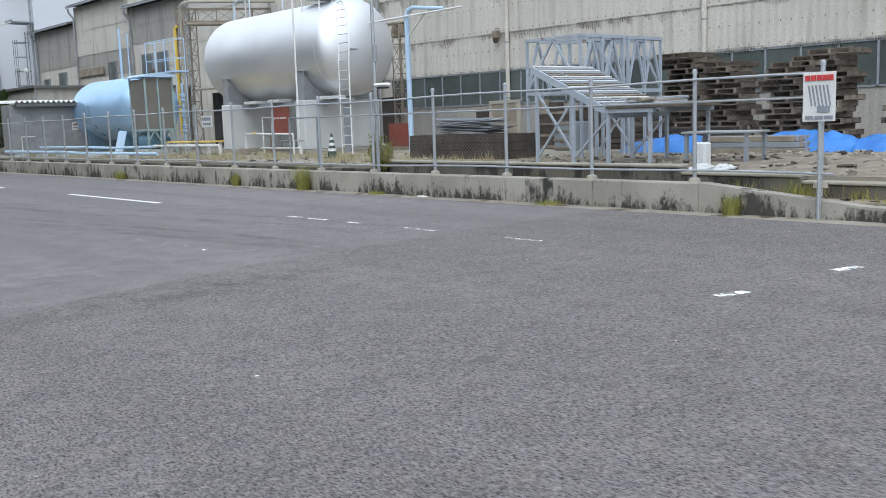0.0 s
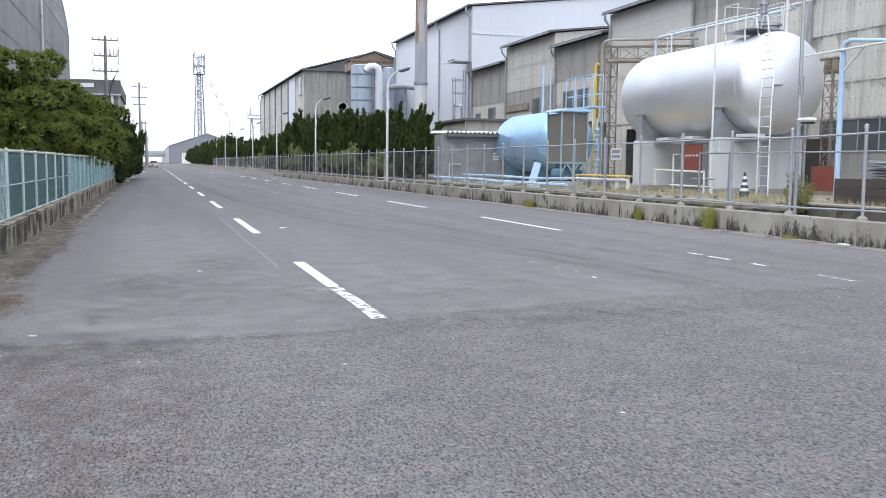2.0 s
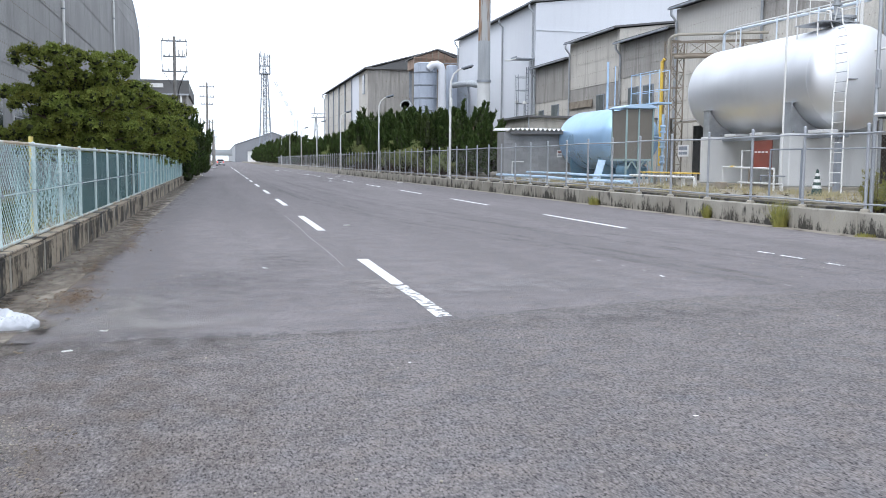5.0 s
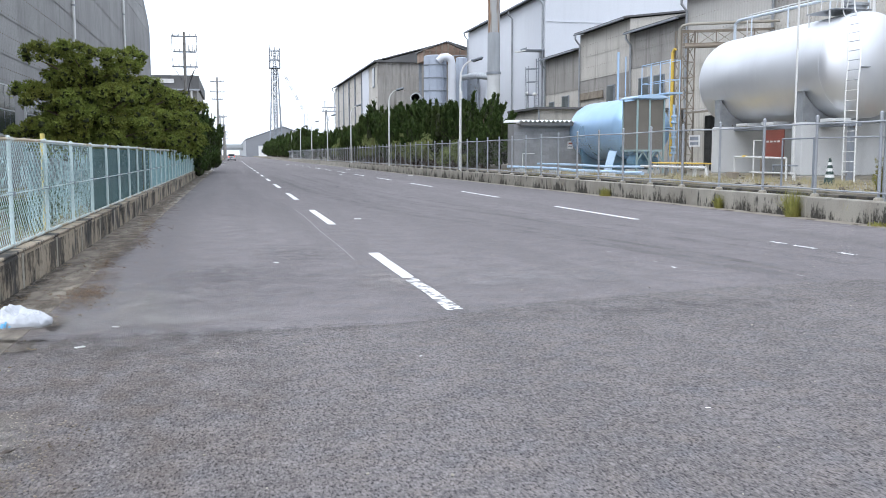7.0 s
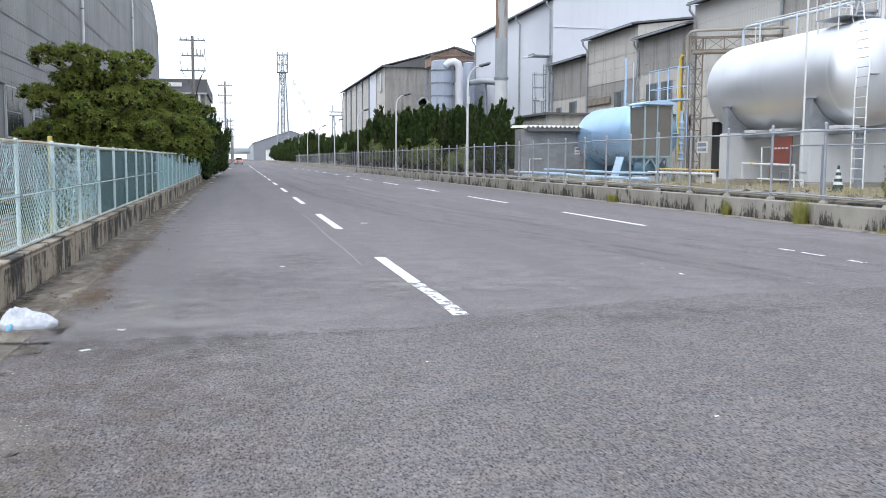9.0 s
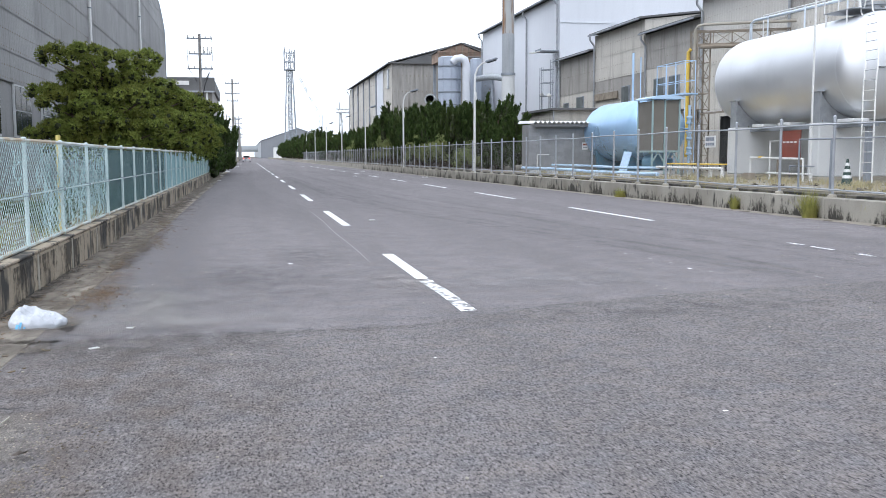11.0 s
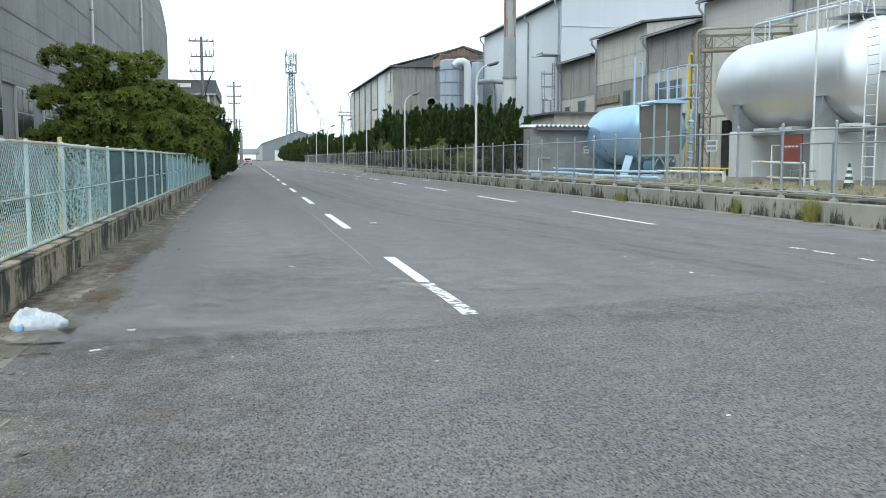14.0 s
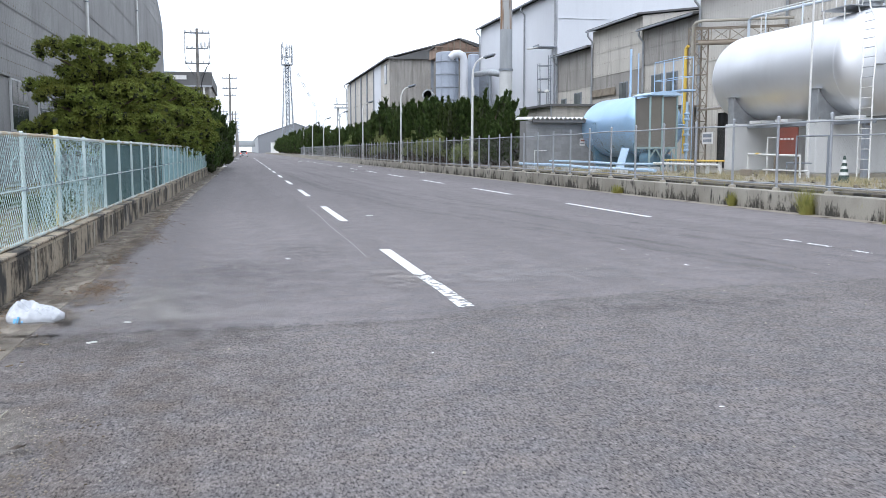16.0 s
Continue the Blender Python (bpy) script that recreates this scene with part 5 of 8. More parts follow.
part("middle_shaft", Build().lathe([(0.52, 7.96), (0.51, 11.2)], 20, pose(21.2, 75, 0)), GREY_CHIM, chim, "plain grey steel length", smooth=True)
part("upper_shaft", Build().lathe([(0.50, 11.2), (0.48, 22)], 20, pose(21.2, 75, 0)), CHIM, chim, smooth=True)
part("flange", Build().lathe([(0.60, 7.86), (0.60, 8.04)], 20, pose(21.2, 75, 0)), GREY_STEEL, chim)
dt = thing("flue_duct", (23.0, 85.0, 8.0), "thick grey horizontal flue between dust collector and chimney", "duct")
part("duct", Build().path([(23.6, 95.0, 9.2), (22.4, 85.0, 8.6), (21.6, 76.0, 7.7)], 0.30, 12), GALV, dt, smooth=True)
for y in (84.5,):
    part("leg", Build().tube((22.4, y, 0.5), (22.4, y, 8.3), 0.12, 8), GREY_STEEL, dt)
od = thing("open_duct", (17.6, 90.0, 0.5), "large cut-off duct with a dark open mouth", "duct")
way = [Vector((18.9, 92.6, 0.5)), Vector((18.9, 92.6, 5.0)), Vector((18.7, 92.2, 5.9)), Vector((18.3, 91.4, 6.35)), Vector((17.6, 90.2, 6.8))]
pipe_ = Build().path(way, 0.55, 18)
pipe_.f.pop()
ring = len(pipe_.v) - 18
bore = Build().path([way[-1].lerp(way[-2], 0.9), way[-1]], 0.50, 18)
pipe_.add(bore.v, bore.f[:18])
pipe_.f += [(ring + k, ring + (k + 1) % 18, ring + 36 + (k + 1) % 18, ring + 36 + k) for k in range(18)]
part("pipe", pipe_, GALV, od, smooth=True)
# black inner wall puts the hollow's shade into colour
lining = Build().path([way[1], way[2], way[3], way[-1].lerp(way[-2], 0.04)], 0.485, 18)
lining.f.pop()
part("shade_lining", lining, BLACK, od, "black lining coloured as the shade inside the open mouth")


# ---- yard: steel frames, pallets and tarpaulins ----
def box_truss(x0, x1, y0, y1, label):
    """A welded box frame of square tube: legs, two levels of rails, and diagonals on its long faces and ends."""
    fr = thing("steel_truss", ((x0 + x1) / 2, (y0 + y1) / 2, 0.5), label, "steel truss", "steel trusses")
    xm, ym = (x0 + x1) / 2, (y0 + y1) / 2
    for yy in (y0, y1):
        for xx in (x0, xm, x1) if yy == y0 else (x0, x1):
            part("leg", Build().box(xx - 0.03, yy - 0.03, 0.5, xx + 0.03, yy + 0.03, 3.24), FRAME_STEEL, fr)
        part("top_rail", Build().box(x0 - 0.06, yy - 0.035, 3.24, x1 + 0.06, yy + 0.035, 3.31), FRAME_STEEL, fr)
        part("middle_rail", Build().box(x0, yy - 0.04, 1.98, x1, yy + 0.04, 2.07), FRAME_STEEL, fr)
        for p, q in ((x0, (x0 + xm) / 2), (xm, (x0 + xm) / 2), (xm, (xm + x1) / 2), (x1, (xm + x1) / 2)):
            part("brace", Build().bar((p, yy, 2.07), (q, yy, 3.25), 0.05, 0.05), FRAME_STEEL, fr)
    for xx in (x0, xm, x1):
        for z in (1.985, 3.245):
            part("cross_rail", Build().box(xx - 0.04, y0, z, xx + 0.04, y1, z + 0.06), FRAME_STEEL, fr)
    for xx in (x0, x1):
        for p in (y0, y1):
            part("brace", Build().bar((xx, p, 2.07), (xx, ym, 3.25), 0.05, 0.05), FRAME_STEEL, fr)


box_truss(16.38, 17.95, 13.36, 15.0, "grey-blue welded box frame standing behind the ramp")
box_truss(18.08, 19.40, 13.32, 14.5, "grey-blue welded box frame standing beside its twin")
ramp = thing("roller_ramp", (15.3, 12.4, 0.5), "sloping steel ramp with many round rungs on legs", "ramp")
ra, rb = Vector((0, 13.25, 2.48)), Vector((0, 11.2, 1.52))
for xx in (14.6, 15.2, 16.6):
    part("stringer", Build().bar((xx, ra.y, ra.z), (xx, rb.y, rb.z), 0.06, 0.14), FRAME_STEEL, ramp)
for i in range(20):
    p = ra + (rb - ra) * (i + 0.4) / 20
    part("rung", Build().tube((14.62, p.y, p.z + 0.08), (16.6, p.y + 0.03 * math.sin(i * 2.1), p.z + 0.08), 0.021, 8), (WHITE, FENCE_GALV, CLAD_WHITE, GALV, RUST_STEEL)[i % 5], ramp, smooth=True)
for xx in (14.6, 16.6):
    for yy, zz in ((13.1, 2.36), (12.1, 1.9), (11.2, 1.5), (10.2, 1.5)):
        part("leg", Build().box(xx - 0.033, yy - 0.033, 0.5, xx + 0.033, yy + 0.033, zz), FRAME_STEEL, ramp)
    part("brace", Build().bar((xx, 13.1, 0.6), (xx, 12.1, 1.8), 0.042, 0.042), FRAME_STEEL, ramp)
    part("brace", Build().bar((xx, 13.1, 2.0), (xx, 12.1, 0.7), 0.042, 0.042), FRAME_STEEL, ramp)
    part("brace", Build().bar((xx, 12.1, 0.6), (xx, 11.2, 1.4), 0.042, 0.042), FRAME_STEEL, ramp)
    part("sill", Build().box(xx - 0.06, 10.1, 1.5, xx + 0.06, 11.3, 1.58), FRAME_STEEL, ramp)
part("cross_rail", Build().box(14.6, 11.13, 1.4, 16.6, 11.27, 1.5), FRAME_STEEL, ramp)
pile = thing("scrap_pipes", (15.2, 10.7, 1.58), "short offcuts of pipe lying on the steel ramp", "scrap metal")
for i in range(15):
    a = random.uniform(-0.6, 0.6)
    yy, zz = 10.2 + 0.06 * i, 1.67 + 0.035 * (i % 3)
    part("offcut", Build().tube((14.7 + 0.12 * (i % 5), yy, zz), (15.7 + 0.13 * (i % 4), yy + 0.3 * a, zz + 0.03), 0.022 + 0.01 * (i % 3), 8), (GALV, RUST_STEEL, GREY_STEEL, PALLET)[i % 4], pile, smooth=True)
part("board", Build().cbox(14.5, 9.9, 1.582, 16.6, 11.2, 1.64, 0.01), PALLET, pile)


# pallets: built once, then stacked
def pallet():
    t = thing("pallet", (0, 0, 0), "weathered grey-brown wooden pallet in a tall stack", "pallet", "stacked pallets")
    for i in range(6):
        part("deck_board", Build().box(-0.55 + 0.2 * i, -0.55, 0.118, -0.45 + 0.2 * i, 0.55, 0.136), PALLET, t)
    for i in range(3):
        part("stringer", Build().box(-0.55, -0.55 + 0.51 * i, 0.02, 0.55, -0.475 + 0.51 * i, 0.116), PALLET, t)
        part("bottom_board", Build().box(-0.55 + 0.5 * i, -0.55, 0.0, -0.45 + 0.5 * i, 0.55, 0.018), PALLET, t)
    return t


proto = pallet()
first = True
random.seed(11)
for (px0, py0, count, sx) in ((21.5, 13.75, 18, 1), (21.9, 13.0, 16, 1), (21.6, 10.9, 15, 1), (22.2, 10.35, 17, 1), (22.0, 8.2, 7, 1)):
    for i in range(count):
        mm = pose(px0 + random.uniform(-0.16, 0.16), py0 + random.uniform(-0.2, 0.2), 0.5 + 0.139 * i, 0, 0, random.uniform(-7, 7) + 180 * (i % 2))
        if first:
            proto.matrix_basis = mm
            first = False
        else:
            copy_thing(proto, mm)


def draped(b, x0, x1, y0, y1, ground, height, seed, nx=14, ny=26, floor_fn=None):
    """A crumpled sheet thrown over something low."""
    o = len(b.v)
    for j in range(ny + 1):
        for i in range(nx + 1):
            u, v = i / nx, j / ny
            ridge = math.sin(math.pi * u) ** 0.7 * (0.55 + 0.45 * math.sin(math.pi * v))
            w = noise.noise(Vector((u * 5, v * 9, seed))) * 0.5 + noise.noise(Vector((u * 9, v * 14, seed + 7))) * 0.16
            b.v.append((x0 + (x1 - x0) * u + 0.12 * noise.noise(Vector((v * 6, u, seed + 3))), y0 + (y1 - y0) * v + 0.15 * noise.noise(Vector((u * 6, v, seed + 5))),
                        ground + max(0.01, height * ridge * (0.75 + 0.7 * w))))
    k = nx + 1
    b.f += [(o + j * k + i, o + j * k + i + 1, o + (j + 1) * k + i + 1, o + (j + 1) * k + i) for j in range(ny) for i in range(nx)]
    return b


for i, (x0, x1, y0, y1, h) in enumerate(((18.9, 20.3, 8.3, 11.0, 0.62), (18.9, 20.4, 5.0, 8.4, 0.66), (18.8, 20.0, 10.9, 14.2, 0.5))):
    t = thing("tarpaulin", ((x0 + x1) / 2, (y0 + y1) / 2, 0.5), "crumpled bright blue tarpaulin over a low heap", "tarpaulin", "blue tarpaulins")
    part("sheet", draped(Build(), x0, x1, y0, y1, 0.5, h, 3 + 5 * i), TARP, t, smooth=True)
hp = thing("soil_heap", (17.0, 6.8, 0.5), "low heap of brown soil and rubble in the yard", "soil heap")
part("earth", draped(Build(), 13.2, 18.6, 3.0, 9.8, 0.49, 0.22, 31, 20, 30), RUBBLE, hp, smooth=True)
bench = thing("work_bench", (14.5, 8.5, 0.5), "pale sheet laid on a low steel bench", "bench")
part("top", Build().cbox(14.2, 7.9, 1.08, 14.95, 9.25, 1.12, 0.008), GALV, bench)
for xx in (14.27, 14.88):
    for yy in (7.98, 9.17):
        part("leg", Build().box(xx - 0.03, yy - 0.03, 0.5, xx + 0.03, yy + 0.03, 1.08), GREY_STEEL, bench)
drum = thing("grey_box", (13.9, 8.3, 0.5), "dirty white plastic box in the yard", "box")
part("body", Build().cbox(13.68, 8.42, 0.5, 13.9, 8.66, 0.95, 0.03), CONCRETE_CLEAN, drum)
for y in (8.2, 7.85):
    s_ = thing("sack", (13.6, y, 0.5), "white sack slumped on the yard", "sack", "sacks in the yard")
    part("cloth", draped(Build(), 13.15, 13.5, y - 0.2, y + 0.2, 0.49, 0.16, y, 8, 8), CONCRETE_CLEAN, s_, smooth=True)
dbx = thing("low_bin", (15.9, 16.7, 0.5), "low dark brown timber bin full of scrap", "bin")
for args in ((15.45, 14.9, 15.53, 18.4), (16.6, 14.9, 16.68, 18.4)):
    for i in range(3):
        part("plank", Build().cbox(args[0], args[1], 0.5 + 0.2 * i, args[2], args[3], 0.695 + 0.2 * i, 0.008), DARK_TIMBER, dbx)
for y in (14.9, 18.32):
    for i in range(3):
        part("plank", Build().cbox(15.53, y, 0.5 + 0.2 * i, 16.6, y + 0.08, 0.695 + 0.2 * i, 0.008), DARK_TIMBER, dbx)
part("rubble", draped(Build(), 15.55, 16.58, 15.0, 18.3, 0.9, 0.2, 13), DARK_TIMBER, dbx, smooth=True)
GREY_TARP = surface("grey_sheeting", (0.20, 0.22, 0.25), (0.09, 0.10, 0.12), 0.5, 0, 3, 30, 0.2)
ht = thing("sheet_pile", (16.1, 16.7, 0.9), "pile of bent grey metal sheets on the timber bin", "sheet pile")
rs = random.Random(29)
for i in range(11):
    y0, y1, z = 15.3 + rs.uniform(0, 0.8), 17.2 + rs.uniform(0, 0.8), 1.12 + 0.035 * i
    b = Build()
    for k in range(7):
        y = y0 + (y1 - y0) * k / 6
        bow = 0.05 * math.sin(math.pi * k / 6 + i) * (1 - i * 0.05)
        xa, xb = 15.62 + 0.02 * i + rs.uniform(-0.04, 0.04), 16.55 - 0.05 * i
        b.v += [(xa, y, z + bow), (xb, y, z + bow + 0.05), (xa, y, z + bow - 0.012), (xb, y, z + bow + 0.038)]
    for k in range(6):
        o = 4 * k
        b.f += [(o, o + 1, o + 5, o + 4), (o + 2, o + 6, o + 7, o + 3), (o, o + 4, o + 6, o + 2), (o + 1, o + 3, o + 7, o + 5)]
    part("sheet", b, (GALV, GREY_TARP, GREY_STEEL)[i % 3], ht)
br = thing("board_rack", (24.6, 18.5, 0.5), "dark brown boards stacked against the factory wall", "board stack")
for i in range(16):
    y = 14.6 + 0.5 * i
    part("board", Build().cbox(24.9 + 0.25 * rs.random(), y, 0.5, 25.2 + 0.3 * rs.random(), y + 0.44, 1.6 + 0.5 * rs.random(), 0.01), (RUST_STEEL, DARK_TIMBER, DARK_TIMBER)[i % 3], br)
wf = thing("window_frame_board", (20.4, 19.4, 0.5), "pale framed brown panel leaning in the yard", "panel")
part("frame", Build().cbox(20.3, 19.0, 0.9, 20.38, 20.3, 1.0, 0.01).cbox(20.3, 19.0, 1.9, 20.38, 20.3, 2.0, 0.01).cbox(20.3, 19.0, 1.0, 20.38, 19.12, 1.9, 0.01).cbox(20.3, 20.18, 1.0, 20.38, 20.3, 1.9, 0.01), CONCRETE_TOP, wf)
part("panel", Build().box(20.33, 19.12, 1.0, 20.37, 20.18, 1.9), RUST_STEEL, wf)
part("foot", Build().box(20.25, 18.95, 0.5, 20.5, 20.35, 0.9), DARK_TIMBER, wf)

# stones, splinters and scraps strewn over the yard
rs = random.Random(44)
for name, material, count, label, flat in (("yard_stones", CONCRETE_TOP, 420, "pale broken stones strewn over the yard", 0.7), ("wood_scraps", PALLET, 160, "splinters and scraps of wood on the yard soil", 0.15), ("dark_clods", DARK_TIMBER, 260, "dark clods and rubbish on the yard soil", 0.5)):
    b = Build()
    for i in range(count):
        x, y = rs.uniform(11.95, 18.0), rs.choice((rs.uniform(3.0, 18.0), rs.uniform(3.0, 32.0)))
        q = rs.uniform(0.012, 0.05) * (1.4 if flat < 0.2 else 1.0)
        z = 0.235 if x < 12.35 else 0.51 if x > 12.6 else 0.60
        if 12.3 < x < 12.6:
            continue
        if 13.2 < x < 18.6 and 3.0 < y < 9.8:
            z += 0.16 * math.sin(math.pi * (x - 13.2) / 5.4) ** 0.7 * (0.55 + 0.45 * math.sin(math.pi * (y - 3.0) / 6.8))
        b.cbox(-q * (2.5 if flat < 0.2 else 1), -q * rs.uniform(0.5, 1.0), -q * 0.4, q * (2.5 if flat < 0.2 else 1), q * rs.uniform(0.5, 1.0), q * flat, q * flat * 0.3, pose(x, y, z, rs.uniform(-20, 20), rs.uniform(-20, 20), rs.uniform(0, 360)))
    tagged(part(name, b, material), label, "debris", kind="stuff")

# traffic cone
GREEN_PLASTIC = surface("dark_green_plastic", (0.022, 0.055, 0.045), (0.015, 0.04, 0.033), 0.5, 0, 4, 50, 0.02)
cone = thing("traffic_cone", (15.15, 21.5, 0.5), "dark green traffic cone with white bands", "traffic cone")
part("base", Build().cbox(14.97, 21.32, 0.5, 15.33, 21.68, 0.54, 0.01), GREEN_PLASTIC, cone)
rad = lambda z: 0.15 - (z - 0.54) / 0.66 * 0.125
zs = [0.54, 0.70, 0.78, 0.86, 0.94, 1.02, 1.10, 1.20]
for i in range(7):
    part("band" if i % 2 else "sleeve", Build().lathe([(rad(zs[i]), zs[i]), (rad(zs[i + 1]), zs[i + 1])], 18, pose(15.15, 21.5, 0)), WHITE if i % 2 else GREEN_PLASTIC, cone, smooth=True)


# ---- timber, crates and steel lying under the factory windows ----
def timber_stack(x, y, rows, across, length, seed):
    rng = random.Random(seed)
    t = thing("timber_stack", (x, y, 0.5), "stack of dark weathered timber beams in the yard", "timber stack", "timber stacks")
    for r in range(rows):
        for k in range(across):
            a = y - length / 2 + rng.uniform(-0.15, 0.15)
            part("beam", Build().cbox(x + 0.16 * k, a, 0.52 + 0.15 * r, x + 0.16 * k + 0.13, a + length * rng.uniform(0.85, 1.05), 0.64 + 0.15 * r, 0.01), DARK_TIMBER if rng.random() < 0.7 else PALLET, t)


def crate(x, y, w, d, h, label, material):
    t = thing("crate", (x, y, 0.5), label, "crate", "crates in the yard")
    part("box", Build().cbox(x, y, 0.5, x + d, y + w, 0.5 + h, 0.015), material, t)
    for k in range(4):
        z = 0.53 + (h - 0.1) * k / 3
        part("slat", Build().cbox(x - 0.03, y - 0.02, z, x - 0.004, y + w + 0.02, z + 0.07, 0.006), RUST_STEEL if k % 2 else PALLET, t)


timber_stack(20.6, 15.2, 6, 5, 2.4, 3)
timber_stack(22.0, 17.6, 7, 6, 3.0, 5)
timber_stack(19.6, 12.2, 4, 4, 2.0, 8)
crate(20.9, 17.6, 1.2, 0.9, 1.1, "dark brown slatted crate in the yard", DARK_TIMBER)
crate(21.0, 20.6, 1.0, 0.8, 1.3, "rust-brown slatted crate near the factory wall", DARK_TIMBER)
crate(19.8, 16.4, 0.8, 0.7, 0.8, "low grey crate in the yard", GREY_STEEL)
ss = thing("steel_stack", (19.2, 10.4, 0.5), "stack of grey steel sections lying on the ground", "steel stack")
for r in range(3):
    for k in range(5):
        part("section", Build().cbox(18.6 + 0.17 * k, 9.2 + 0.1 * r, 0.5 + 0.13 * r, 18.74 + 0.17 * k, 11.6 + 0.12 * (k % 3), 0.62 + 0.13 * r, 0.01), GREY_STEEL if (r + k) % 2 else RUST_STEEL, ss)

# dark timber colour stands for the doorway's shade; the handle is added
dr = tagged(part("door_1", Build().box(25.86, 31.3, 0.5, 25.94, 33.0, 2.45).box(25.84, 31.22, 0.5, 25.95, 31.3, 2.53).box(25.84, 33.0, 0.5, 25.95, 33.08, 2.53).box(25.84, 31.3, 2.45, 25.95, 33.0, 2.53), DARK_TIMBER), "dark slab coloured as the shade of a doorway in the factory wall", "door", kind="structure")
part("door_handle", Build().cbox(25.80, 31.5, 1.35, 25.856, 31.54, 1.6, 0.008), GALV, dr)


# ---- trees ----
def tuft(v, f, p, up, size, rng, blades=7, width=0.13, splay=1.0):
    """A spray of narrow leaves round a direction."""
    side = up.orthogonal().normalized()
    other = up.cross(side)
    for k in range(blades):
        a = 2 * math.pi * (k + rng.random() * 0.7) / blades
        d = (up * rng.uniform(0.35, 1.0) + (side * math.cos(a) + other * math.sin(a)) * rng.uniform(0.5, 0.9) * splay).normalized()
        w = d.cross(up + Vector((0.01, 0.02, 0.03))).normalized() * size * width
        o = len(v)
        q = p + d * size * rng.uniform(0.75, 1.15)
        v.extend(((p - w)[:], (p + w)[:], q[:]))
        f.append((o, o + 1, o + 2))


def shade_core(v, f, c, rx, rz):
    """A small faceted dark solid inside a leaf clump, coloured as the shade between leaves."""
    o = len(v)
    v.append((c.x, c.y, c.z + rz))
    for ring, (z, r) in enumerate(((0.5, 0.86), (-0.5, 0.86))):
        for k in range(6):
            a = math.pi * (k + 0.5 * ring) / 3
            v.append((c.x + rx * r * math.cos(a), c.y + rx * r * math.sin(a), c.z + rz * z))
    v.append((c.x, c.y, c.z - rz))
    for k in range(6):
        j = (k + 1) % 6
        f.extend(((o, o + 1 + k, o + 1 + j), (o + 1 + k, o + 7 + k, o + 1 + j), (o + 1 + j, o + 7 + k, o + 7 + j), (o + 13, o + 7 + j, o + 7 + k)))


def pine_tree(seed, height, spread, label, fine=1.0):
    """A trimmed black pine: bent trunk, spreading limbs, thick cloud-shaped pads of needle clumps in tiers."""
    rng = random.Random(seed)
    t = thing("pine_tree", (0, 0, 0), label, "pine tree", "pines behind the fence")
    trunk, p = [Vector((0, 0, -0.1))], Vector((0, 0, -0.1))
    for i in range(6):
        p = p + Vector((rng.uniform(-0.14, 0.14), rng.uniform(-0.14, 0.14), height * 0.88 / 6))
        trunk.append(p)
    part("trunk", Build().path(trunk, [0.13 - 0.017 * i for i in range(7)], 8), BARK, t, smooth=True)
    pads = []
    tiers = ((0.36, 0.62, 7), (0.50, 0.86, 8), (0.69, 0.92, 8), (0.95, 0.82, 5), (0.82, 0.48, 4))
    for tier, (level, reach, count) in enumerate(tiers):
        z = height * level
        base = trunk[min(6, max(1, int(level * 6.6)))]
        for k in range(count):
            a = 2 * math.pi * (k + rng.random() * 0.5) / count + tier * 1.3
            r = spread * reach * rng.uniform(0.62, 0.82)
            c = Vector((base.x + r * math.cos(a), base.y + r * math.sin(a), z + rng.uniform(-0.16, 0.14)))
            pads.append((c, rng.uniform(0.50, 0.68) * (0.92 if tier > 2 else 1.0), rng.uniform(0.19, 0.28)))
            part("limb", Build().path([base + Vector((0, 0, -0.25)), base.lerp(c, 0.5) + Vector((0, 0, -0.2)), c + Vector((0, 0, -0.12))], [0.05, 0.035, 0.012], 5), BARK, t)
        if tier < 2:
            pads.append((Vector((base.x, base.y, z + 0.1)), spread * 0.45, 0.3))
    v, f, hv, hf = [], [], [], []
    for c, r, h in pads:
        for puff in range(int(9 + 15 * r)):
            a, u = rng.uniform(0, 2 * math.pi), math.sqrt(rng.random())
            dome = math.sqrt(max(0.0, 1 - u * u))
            q = c + Vector((u * r * math.cos(a), u * r * math.sin(a), h * dome * (1.0 if rng.random() < 0.75 else -0.45) + rng.uniform(-0.06, 0.06)))
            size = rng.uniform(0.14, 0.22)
            shade_core(hv, hf, q, size * 0.5, size * 0.4)
            for k in range(int(58 * fine)):
                d = Vector((rng.gauss(0, 1), rng.gauss(0, 1), rng.gauss(0.35, 0.8))).normalized()
                p = q + Vector((d.x, d.y, d.z * 0.8)) * size * rng.uniform(0.35, 1.0)
                tuft(v, f, p, (d + Vector((0, 0, 0.6))).normalized(), rng.uniform(0.05, 0.09) / fine ** 0.5, rng, 5, 0.19, 0.8)
    # larger added solids keep skylight out and darken the gaps between pads
    for level, reach, squash in ((0.36, 0.66, 0.24), (0.52, 0.72, 0.26), (0.68, 0.60, 0.24), (0.82, 0.40, 0.18)):
        base = trunk[min(6, max(1, int(level * 6.6)))]
        for k in range(6):
            a = 2 * math.pi * k / 6 + level * 9
            r = spread * reach * (0.0 if k == 0 else rng.uniform(0.40, 0.55))
            q, wide = Vector((base.x + r * math.cos(a), base.y + r * math.sin(a), height * level - 0.06 + rng.uniform(-0.08, 0.08))), spread * reach * 0.27
            shade_core(hv, hf, q, wide, squash)
            for j in range(int(210 * fine)):
                d = Vector((rng.gauss(0, 1), rng.gauss(0, 1), rng.gauss(0.0, 0.8))).normalized()
